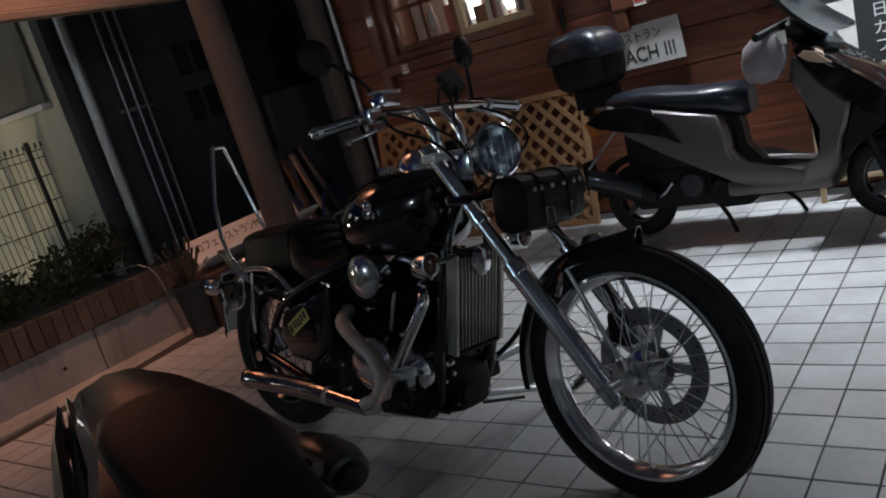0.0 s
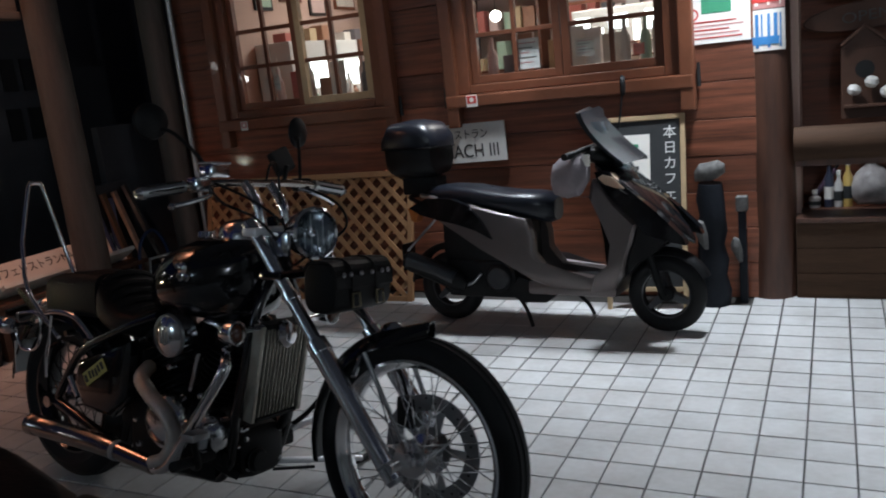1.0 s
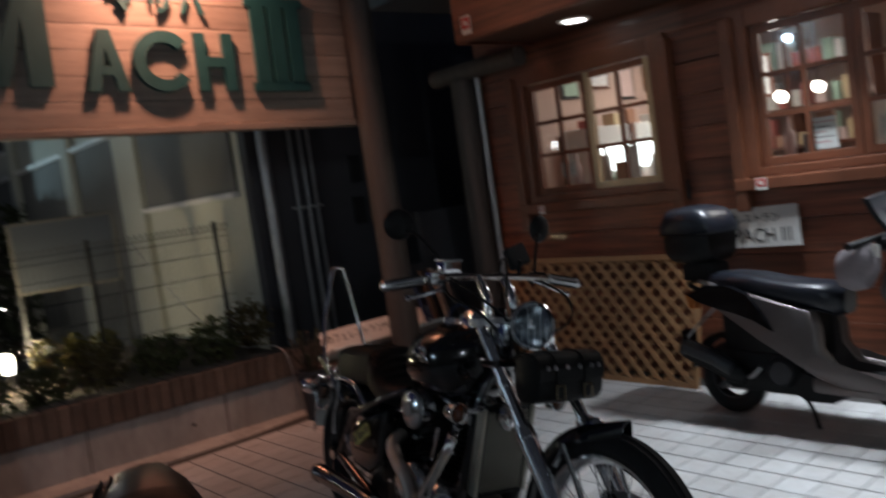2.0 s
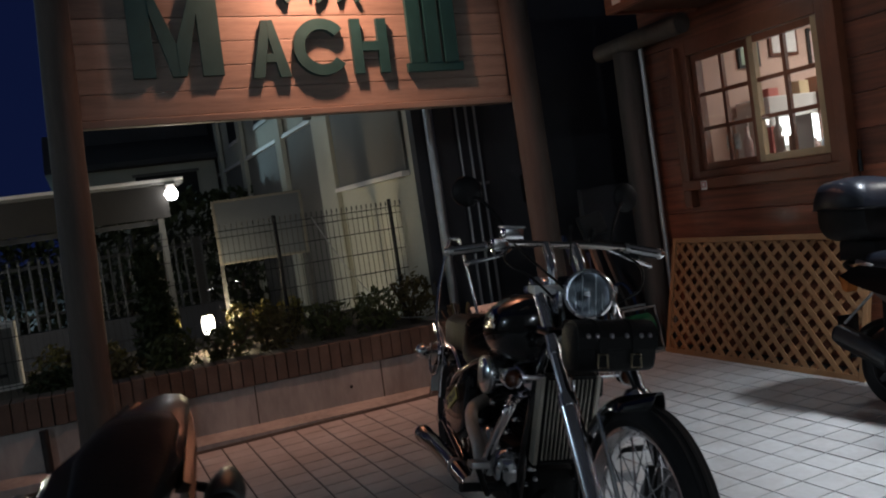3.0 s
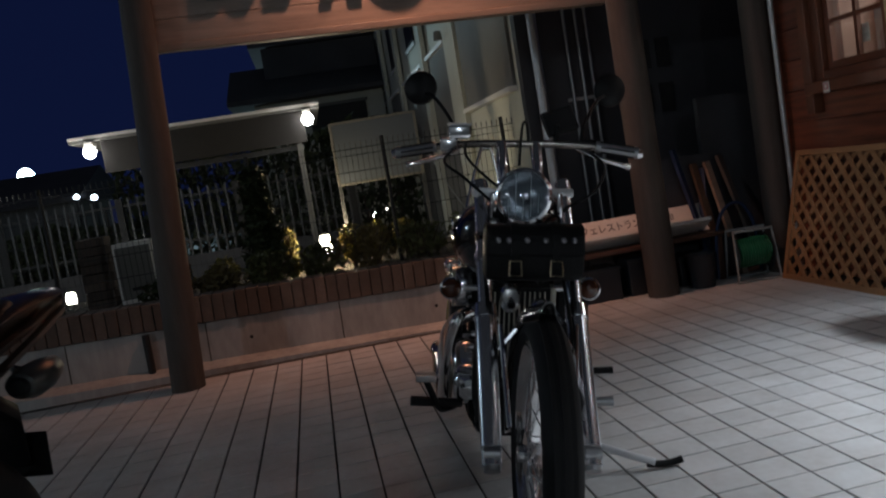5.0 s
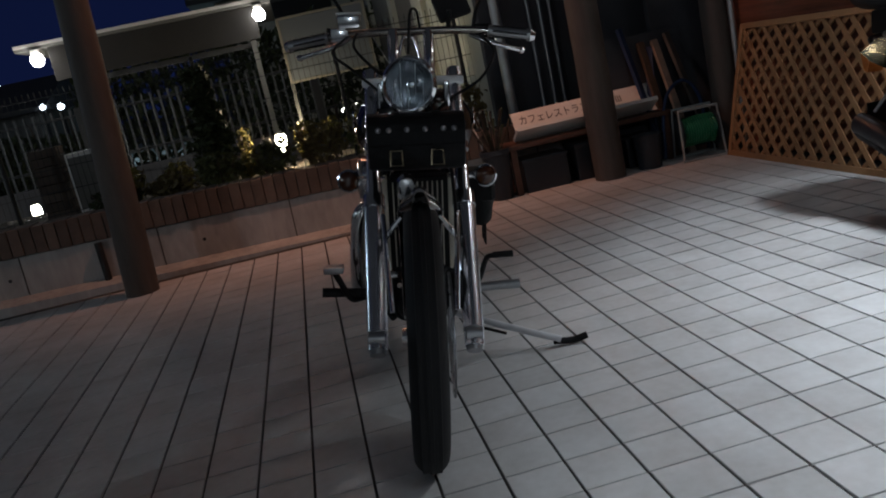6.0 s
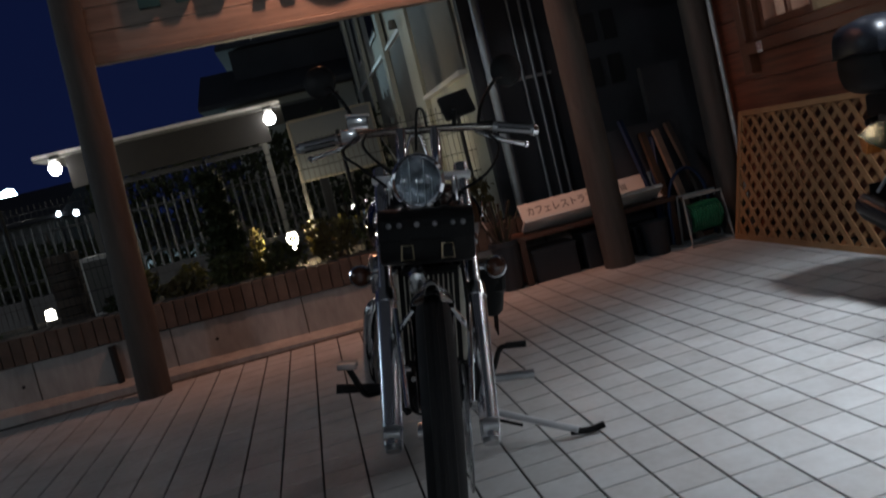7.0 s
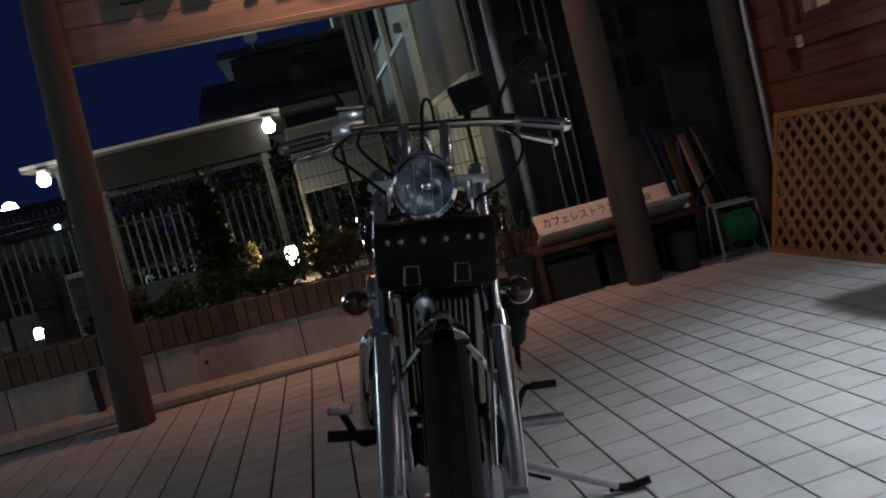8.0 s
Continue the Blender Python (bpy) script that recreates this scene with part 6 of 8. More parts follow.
# ---- signs and papers on the cafe ----
def wall_sign():
    s = thing("name_sign", pose(-0.772, WALL - 0.028, 0.939, 0, -1.0, 0) @ Matrix.Scale(0.86, 4), "white board with black lettering fixed to the wall", "sign")
    part("board", box((-0.375, -0.008, -0.135), (0.265, 0.008, 0.135), 0.003), WHITEP, s)
    writing("lettering", "カフェレストラン", 0.075, pose(-0.115, -0.0095, 0.035, 90, 0, 0), INK, 0.001, s, 0.86)
    writing("lettering", "MACH III", 0.13, pose(0.002, -0.0095, -0.098, 90, 0, 0), INK, 0.001, s, 0.85)


wall_sign()


def sticker(x, z, w, h_, label, mats, y=WALL - 0.008, yaw=0):
    s = thing("sticker", pose(x, y, z, 0, 0, yaw), label, "sticker")
    part("backing", box((-w / 2, -0.001, -h_ / 2), (w / 2, 0.001, h_ / 2)), mats[0], s)
    part("print", box((-w * 0.42, -0.0022, -h_ * 0.22), (w * 0.42, -0.0012, h_ * 0.42)), mats[1], s)
    part("print_mark", lathe([(0.0, 0.0008), (w * 0.2, 0.0008), (w * 0.2, 0.0)], 16, pose(0, -0.0024, h_ * 0.1, 90, 0, 0)), mats[0], s)


PINK = material("faded_pink", (0.55, 0.26, 0.24), 0.6, vary=0.2)
BLUE = material("blue_print", (0.05, 0.22, 0.50), 0.5, vary=0.25, scale=20)
GREENP = material("green_print", (0.05, 0.26, 0.14), 0.5, vary=0.2)
sticker(-2.39, 1.158, 0.055, 0.06, "small faded pink square sticker under the window", (PAPER, PINK), WALL - 0.077)
sticker(-0.715, 1.187, 0.068, 0.068, "small red and white square sticker under the window", (PAPER, RED), WALL - 0.077)
sticker(-2.22, 2.42, 0.085, 0.115, "red and white notice on the eave board", (PAPER, RED), 5.147)


def poster():
    p = thing("poster", pose(0.65, WALL - 0.009, 1.635, 0, 0, 0), "white printed paper poster with a green picture", "poster")
    part("paper", box((-0.165, -0.001, -0.27), (0.165, 0.001, 0.27)), PAPER, p)
    part("picture", box((-0.07, -0.0022, -0.12), (0.075, -0.0012, 0.10)), GREENP, p)
    part("red_band", box((-0.15, -0.0022, 0.16), (0.15, -0.0012, 0.235)), RED, p)
    part("seal", lathe([(0.022, 0.001), (0.030, 0.001), (0.030, 0.0), (0.022, 0.0)], 20, pose(-0.115, -0.0015, -0.12, 90, 0, 0), closed=True), RED, p)
    for k in range(5):
        part("text_bar", box((-0.14, -0.0022, -0.165 - k * 0.02), (0.10 + 0.04 * math.sin(k * 2.2), -0.0012, -0.158 - k * 0.02)), PINK if k % 2 else RED, p)


poster()


def post_wrap(z0, z1, mats, label):
    """A printed sheet bent round the front of the log."""
    s = thing("sticker", pose(0.89, 5.97, 0), label, "sticker")
    def curved(r, a0, a1, za, zb, m, nm):
        bm = bmesh.new()
        n = 10
        ring = [[bm.verts.new((q * math.cos(radians(a0 + (a1 - a0) * i / n)), q * math.sin(radians(a0 + (a1 - a0) * i / n)), z)) for i in range(n + 1)] for q, z in ((r, za), (r, zb), (r + 0.001, zb), (r + 0.001, za))]
        for k in range(4):
            for i in range(n):
                bm.faces.new((ring[k][i], ring[k][i + 1], ring[(k + 1) % 4][i + 1], ring[(k + 1) % 4][i]))
        part(nm, bm, m, s)
    curved(0.1125, 205, 318, z0, z1, mats[0], "backing")
    for k in range(7):
        a = 212 + k * 15
        curved(0.1142, a, a + (4 + 5 * (k % 3) / 2), z0 + 0.015 + 0.02 * (k % 2), z1 - 0.02, mats[1], "print_ray")
    curved(0.1145, 220, 300, z0 + 0.03, z0 + 0.07, mats[2], "print_band")


post_wrap(1.30, 1.50, (PAPER, BLUE, BLUE), "blue and white printed sticker on the log post")
post_wrap(1.505, 1.70, (PINK, PAPER, RED), "pink and white printed sticker on the log post")


def blackboard():
    b = thing("blackboard", pose(0.275, 5.62, -0.004, -12, 0, 3), "chalked menu blackboard in a pale wooden frame", "blackboard")
    W_, H_ = 0.43, 1.05
    part("slate", box((-W_ / 2 + 0.02, 0.0, 0.12), (W_ / 2 - 0.02, 0.012, H_ - 0.02)), SLATE, b)
    for lo, hi in (((-W_ / 2, -0.012, 0), (-W_ / 2 + 0.026, 0.016, H_)), ((W_ / 2 - 0.026, -0.012, 0), (W_ / 2, 0.016, H_)), ((-W_ / 2 + 0.026, -0.012, H_ - 0.026), (W_ / 2 - 0.026, 0.016, H_)), ((-W_ / 2 + 0.026, -0.012, 0.10), (W_ / 2 - 0.026, 0.016, 0.126))):
        part("frame_bar", box(lo, hi, 0.004), PALEWOOD, b)
    for k, ch in enumerate("本日カフェ"):
        writing("chalk_letter", ch, 0.072, pose(0.135, -0.0015, 0.93 - k * 0.083, 90, 0, 0), CHALK, 0.0008, b)
    part("paper", box((-0.18, -0.004, 0.43), (0.03, -0.0015, 0.95)), PAPER, b)
    for k in range(6):
        part("text_bar", box((-0.17, -0.0055, 0.88 - k * 0.06), (-0.03 + 0.03 * (k % 2), -0.0045, 0.90 - k * 0.06)), GREENP if k % 3 == 0 else INK, b)


blackboard()


# ---- carved post figures beside the log ----
CARVED = material("blackened_wood", (0.010, 0.012, 0.017), 0.7, vary=0.5, scale=9, bump=0.5, spec=0.2)
STONE = material("grey_carved_wood", (0.115, 0.11, 0.105), 0.85, vary=0.75, scale=22, bump=0.9)


def ornament():
    o = thing("carved_post", pose(0.605, 5.76, -0.004), "dark carved wooden post with a grey animal on top", "ornament")
    knots = [(0.084, 0.0), (0.088, 0.006), (0.074, -0.004), (0.080, 0.005), (0.068, -0.006), (0.076, 0.004), (0.066, 0.008), (0.072, -0.003), (0.060, 0.0)]
    part("trunk", ring_sweep([(dx, -dx, 0.0825 * k) for k, (r, dx) in enumerate(knots)], [r for r, dx in knots], 16, up=(1, 0, 0)), CARVED, o, smooth=True)
    part("animal", loft([egg(x, 0, z, hw, u, d, 2.2, 14) for x, hw, z, u, d in ((-0.075, 0.02, 0.70, 0.03, 0.03), (-0.05, 0.045, 0.72, 0.045, 0.05), (0.0, 0.05, 0.72, 0.05, 0.05), (0.04, 0.045, 0.735, 0.045, 0.05), (0.075, 0.02, 0.74, 0.02, 0.03))]), STONE, o, "grey carved animal", True)
    part("bird", loft([egg(x, -0.075, z, hw, u, d, 2.2, 12) for x, hw, z, u, d in ((-0.07, 0.01, 0.42, 0.02, 0.02), (-0.055, 0.026, 0.42, 0.06, 0.06), (-0.03, 0.028, 0.41, 0.06, 0.09), (-0.01, 0.01, 0.38, 0.02, 0.06))]), STONE, o, "grey carved bird", True)
    s = thing("small_post", pose(0.755, 5.80, -0.004), "short dark post with a small grey bird", "ornament")
    part("stake", box((-0.02, -0.02, 0.0), (0.02, 0.02, 0.50), 0.004), CARVED, s)
    part("head", box((-0.03, -0.03, 0.50), (0.03, 0.03, 0.58), 0.008), STONE, s)
    part("bird", loft([egg(x, -0.04, z, hw, u, d, 2.2, 12) for x, hw, z, u, d in ((-0.055, 0.01, 0.32, 0.02, 0.02), (-0.04, 0.024, 0.32, 0.05, 0.05), (-0.015, 0.024, 0.31, 0.05, 0.08), (0.0, 0.01, 0.28, 0.02, 0.05))]), STONE, s, smooth=True)


ornament()


# ---- the porch beside the log ----
RAILWOOD = material("split_log_wood", (0.066, 0.035, 0.020), 0.8, spec=0.2, vary=0.6, scale=3, fine=24, bump=0.35, stretch=(0.5, 6, 6), piece=0.3)
OLIVE = material("olive_board", (0.22, 0.30, 0.18), 0.6, vary=0.3)


PORCH = 6.08


def porch():
    tagged(part("wall_porch", box((1.03, PORCH + 0.32, 0.0), (7.0, PORCH + 0.42, 2.7)), LOGWALL), "dark timber wall behind the porch shelf", "wall", kind="structure")
    sh = thing("porch_shelf", pose(0, WALL, 0), "log-topped wooden porch shelf with boarded front", "shelf")
    part("log_rail", ring_sweep([(1.005, 0.04, 0.815), (1.8, 0.04, 0.812), (2.8, 0.04, 0.815)], [0.088, 0.086, 0.088], 18), RAILWOOD, sh, "brown split log rail", True)
    for k in range(3):
        part("front_board", box((1.01, 0.012, 0.0 + k * 0.135), (2.8, 0.05, 0.133 + k * 0.135), 0.004), RAILWOOD, sh)
    part("shelf_board", box((1.01, 0.0, 0.406), (2.8, 0.31, 0.43), 0.004), LOGPOST, sh)
    part("lower_rail", box((1.01, 0.02, 0.70), (2.8, 0.07, 0.735), 0.004), LOGPOST, sh)
    part("upright", box((1.62, 0.02, 0.43), (1.70, 0.07, 0.70), 0.004), LOGPOST, sh)
    rnd = random.Random(5)
    for x, hgt, rad, c in ((1.095, 0.075, 0.030, (0.42, 0.38, 0.36)), (1.165, 0.225, 0.024, (0.03, 0.035, 0.06)), (1.212, 0.175, 0.022, (0.50, 0.48, 0.46)), (1.257, 0.225, 0.024, (0.50, 0.34, 0.10))):
        bt = thing("bottle", pose(x, PORCH + 0.09 + rnd.uniform(0, 0.03), 0.43), "plastic bottle standing on the porch shelf", "bottle", "bottles on the porch shelf")
        m = material("bottle_plastic", c, 0.35, vary=0.15)
        part("body", lathe([(0.0, 0.0), (rad * 0.93, 0.0), (rad, 0.01), (rad, hgt * 0.72), (rad * 0.45, hgt * 0.86), (rad * 0.45, hgt)], 18), m, bt, smooth=True)
        part("cap", lathe([(rad * 0.5, hgt), (rad * 0.5, hgt + 0.022), (0.0, hgt + 0.024)], 14), WHITEP if c[0] > 0.1 else BLACKMATT, bt, smooth=True)
        part("label", lathe([(rad + 0.0006, hgt * 0.2), (rad + 0.0006, hgt * 0.5)], 18), PAPER if c[0] < 0.1 else SLATE, bt)
    um = thing("umbrella", pose(1.065, PORCH + 0.12, 0.435, 0, 0, 0), "folded purple umbrella lying aslant on the porch shelf", "umbrella")
    part("canopy", rod((0.0, 0, 0.012), (0.13, 0.02, 0.20), 0.012, 0.020, 12), material("purple_cloth", (0.09, 0.05, 0.085), 0.7, vary=0.3, bump=0.4), um, smooth=True)
    part("handle", rod((0.13, 0.02, 0.20), (0.155, 0.024, 0.236), 0.007, 0.008, 10), BLACKMATT, um, smooth=True)
    bag = part("plastic_bag", loft([egg(1.375 + dx, PORCH + 0.13, 0.43 + z, hw, u, d, 2.0, 14) for dx, z, hw, u, d in ((-0.11, 0.10, 0.02, 0.03, 0.05), (-0.07, 0.11, 0.07, 0.08, 0.105), (-0.01, 0.13, 0.09, 0.11, 0.125), (0.05, 0.115, 0.08, 0.09, 0.11), (0.10, 0.10, 0.03, 0.04, 0.07))]), material("thin_plastic", (0.36, 0.33, 0.32), 0.3, vary=0.5, scale=18, fine=40, bump=1.0), smooth=True)
    tagged(bag, "crumpled pale plastic bag on the porch shelf", "bag")
    bh = thing("bird_house", pose(1.335, PORCH + 0.06, 0.905), "brown wooden bird house with three white cotton flowers", "bird house")
    part("box", box((-0.11, 0.0, 0.0), (0.11, 0.16, 0.36), 0.004), SOFFITM, bh)
    for s in (-1, 1):
        part("roof_board", box((-0.005, -0.03, -0.008), (0.145, 0.18, 0.008), 0.003), SOFFITM, bh, m=pose(0, 0, 0.47, 0, 40 if s > 0 else 140, 0))
    part("gable", slab([(-0.11, 0.36), (0.11, 0.36), (0, 0.46)], 0.15, None, pose(0, 0.08, 0)), SOFFITM, bh)
    part("entrance", rod((0, -0.002, 0.25), (0, 0.004, 0.25), 0.045, None, 20), BLACKIRON, bh)
    part("ledge", box((-0.10, -0.07, 0.06), (0.12, 0.0, 0.075), 0.003), SOFFITM, bh)
    for k, (x, z) in enumerate(((-0.05, 0.15), (0.03, 0.185), (0.10, 0.13))):
        part("cotton_flower", lathe([(0.0, -0.03), (0.025, -0.022), (0.035, 0.0), (0.025, 0.022), (0.0, 0.03)], 14, pose(x, -0.045, z, 20 * k, 15, 0)), WHITEP, bh, smooth=True)
        part("stem", rod((x, -0.04, 0.075), (x, -0.045, z), 0.004, None, 6), SOFFITM, bh)
    op = thing("open_sign", pose(1.345, PORCH + 0.10, 1.425, 0, -4, 0), "dark oval wooden sign with carved pale letters", "sign")
    part("plaque", lathe([(0.0, -0.012), (0.29, -0.012), (0.30, 0.0), (0.29, 0.012), (0.0, 0.012)], 36, pose(0, 0, 0, 90, 0, 0) @ Matrix.Diagonal((1.0, 0.24, 1, 1))), SOFFITM, op)
    writing("lettering", "OPEN", 0.075, pose(0.0, -0.014, -0.028, 90, 0, 0), STONE, 0.002, op, 1.2)
    hb_ = thing("notice_board", pose(1.42, PORCH + 0.16, 1.57), "pale green notice board above the oval sign", "board")
    part("panel", box((-0.24, -0.01, -0.05), (0.40, 0.01, 0.35), 0.004), OLIVE, hb_)
    for k in range(4):
        part("text_bar", box((-0.18 + k * 0.1, -0.0125, 0.0), (-0.12 + k * 0.1, -0.0105, 0.05 + 0.02 * (k % 2))), PAPER, hb_)


porch()


# ---- clutter at the end of the forecourt ----
TARP = material("dark_plastic_crate", (0.018, 0.022, 0.028), 0.55, vary=0.4)
BLUETARP = material("blue_sheet", (0.012, 0.03, 0.085), 0.6, vary=0.4, bump=0.4)
REELGREY = material("grey_reel_plastic", (0.30, 0.33, 0.33), 0.5, vary=0.2)
GREENHOSE = material("green_hose", (0.015, 0.15, 0.07), 0.35, vary=0.2)


def clutter():
    t = thing("low_bench", pose(-3.26, 4.88, -0.004, 0, 0, 90) @ Matrix.Scale(0.86, 4), "low dark wooden bench holding old signs", "bench")
    part("top", box((-0.72, -0.17, 0.36), (0.66, 0.17, 0.395), 0.006), SOFFITM, t)
    for x in (-0.66, 0.60):
        for y in (-0.13, 0.13):
            part("leg", box((x - 0.025, y - 0.025, 0.0), (x + 0.025, y + 0.025, 0.36), 0.004), SOFFITM, t)
    for x, w, h_ in ((-0.42, 0.36, 0.27), (0.0, 0.34, 0.30), (0.38, 0.26, 0.24)):
        c = thing("crate", pose(-3.26, 4.88 + x * 0.86, -0.004, 0, 0, 90) @ Matrix.Scale(0.86, 4), "dark plastic crate under the bench", "crate", "crates under the bench")
        part("body", box((-w / 2, -0.14, 0.0), (w / 2, 0.14, h_), 0.012), TARP, c)
        part("rim", box((-w / 2 - 0.008, -0.148, h_ - 0.03), (w / 2 + 0.008, 0.148, h_ - 0.004), 0.006), TARP, c)
    s = thing("long_sign", pose(-3.27, 4.93, 0.338, -30, 0, 90) @ Matrix.Scale(0.86, 4), "long white sign board with black lettering, lying on the bench", "sign")
    part("board", box((-0.62, -0.006, 0.0), (0.58, 0.006, 0.245), 0.003), WHITEP, s)
    writing("lettering", "カフェレストランMACH III", 0.085, pose(-0.57, -0.0075, 0.135, 90, 0, 0), INK, 0.0008, s, 0.86, 0.0, "LEFT")
    part("arrow_mark", slab([(-0.20, 0.045), (-0.12, 0.045), (-0.12, 0.028), (-0.07, 0.058), (-0.12, 0.088), (-0.12, 0.070), (-0.20, 0.070)], 0.002, None, pose(0, -0.0078, 0)), INK, s)
    part("tray", box((-0.66, -0.20, -0.002), (0.50, -0.012, 0.028), 0.004), WHITEP, s, "pale flat board")
    pot = thing("plant_pot", pose(-3.18, 4.20, -0.004), "dark pot with dried plant beside the bench", "plant")
    part("pot", lathe([(0.0, 0.0), (0.07, 0.0), (0.095, 0.30), (0.105, 0.31), (0.105, 0.34), (0.09, 0.34), (0.085, 0.30), (0.0, 0.29)], 20), TARP, pot, smooth=True)
    rnd = random.Random(3)
    for k in range(26):
        a, r, z = rnd.uniform(0, 6.28), rnd.uniform(0.02, 0.14), rnd.uniform(0.42, 0.62)
        part("dry_stalk", ring_sweep([(0.02 * math.cos(a), 0.02 * math.sin(a), 0.29), (r * 0.6 * math.cos(a), r * 0.6 * math.sin(a), z * 0.8), (r * math.cos(a), r * math.sin(a), z)], [0.004, 0.003, 0.010], 5), SOIL if k % 3 else LEAFDARK, pot)
    tools = [((-3.22, 5.40, 0.0), (-3.38, 5.26, 0.92), BLUETARP), ((-3.20, 5.46, 0.0), (-3.38, 5.40, 0.80), BARK), ((-3.18, 5.58, 0.0), (-3.38, 5.50, 0.80), SIGNWOOD), ((-3.15, 5.72, 0.0), (-3.37, 5.59, 0.83), POSTWOOD), ((-3.22, 5.33, 0.0), (-3.39, 5.46, 0.76), BLUETARP)]
    for a, b, m in tools:
        tl = part("leaning_plank", box((-0.028, -0.012, 0.0), (0.028, 0.012, (Vector(b) - Vector(a)).length), 0.003), m, m=Matrix.Translation(Vector(a) + Vector((0, 0, 0.0))) @ (Vector(b) - Vector(a)).to_track_quat("Z", "Y").to_matrix().to_4x4())
        tagged(tl, "narrow plank leaning in the dark corner", "plank", "planks in the corner")
    tagged(part("wall_corner", box((-3.50, 5.52, -0.1), (-3.44, 7.2, 1.25)), DARKWALL), "dark boarded screen closing the corner", "wall", kind="structure")
    tagged(part("leaning_screen", box((-3.43, 5.12, -0.004), (-3.41, 5.70, 0.86)), DARKWALL), "dark board behind the leaning planks", "board")
    hr = thing("hose_reel", pose(-2.97, 5.525, -0.004, 0, 0, -10) @ Matrix.Scale(0.84, 4), "grey-framed hose reel wound with green hose", "hose reel")
    for x in (-0.14, 0.14):
        part("side_frame", ring_sweep([(x, -0.165, 0.012), (x * 0.8, -0.155, 0.22), (x * 0.6, -0.15, 0.40), (x * 0.6, 0.15, 0.40), (x * 0.8, 0.155, 0.22), (x, 0.165, 0.012)], 0.012, 10, closed=True), REELGREY, hr, smooth=True)
    part("drum", rod((0, -0.145, 0.22), (0, 0.145, 0.22), 0.07, None, 20), TARP, hr, smooth=True)
    for y in (-0.14, 0.14):
        part("drum_plate", rod((0, y - 0.004, 0.22), (0, y + 0.004, 0.22), 0.145, None, 28), TARP, hr, smooth=True)
    coil = bmesh.new()
    hp = []
    for k in range(16 * 26):
        a = 2 * math.pi * k / 16
        lay, u = k // 208, (k % 208) / 208
        r = 0.088 + 0.02 * lay + 0.004 * math.sin(k * 0.37)
        hp.append((r * math.cos(a), -0.125 + 0.25 * (u if lay == 0 else 1 - u), 0.22 + r * math.sin(a)))
    part("hose", ring_sweep(hp, 0.009, 7, coil), GREENHOSE, hr, "green garden hose", True)
    hs = part("loose_hose", bent([(-3.10, 5.34, 0.012), (-3.13, 5.38, 0.30), (-3.15, 5.46, 0.46), (-3.15, 5.58, 0.50), (-3.15, 5.67, 0.36), (-3.14, 5.68, 0.10), (-3.14, 5.68, 0.012)], 0.012, 8), BLUETARP, smooth=True)
    tagged(hs, "blue hose looped over the reel", "hose")
    bk = thing("bucket", pose(-3.02, 5.19, -0.004) @ Matrix.Scale(0.85, 4), "dark green bucket standing in the corner", "bucket")
    part("pail", lathe([(0.0, 0.0), (0.09, 0.0), (0.115, 0.26), (0.12, 0.27), (0.108, 0.26), (0.085, 0.01), (0.0, 0.01)], 22), TARP, bk, smooth=True)


clutter()


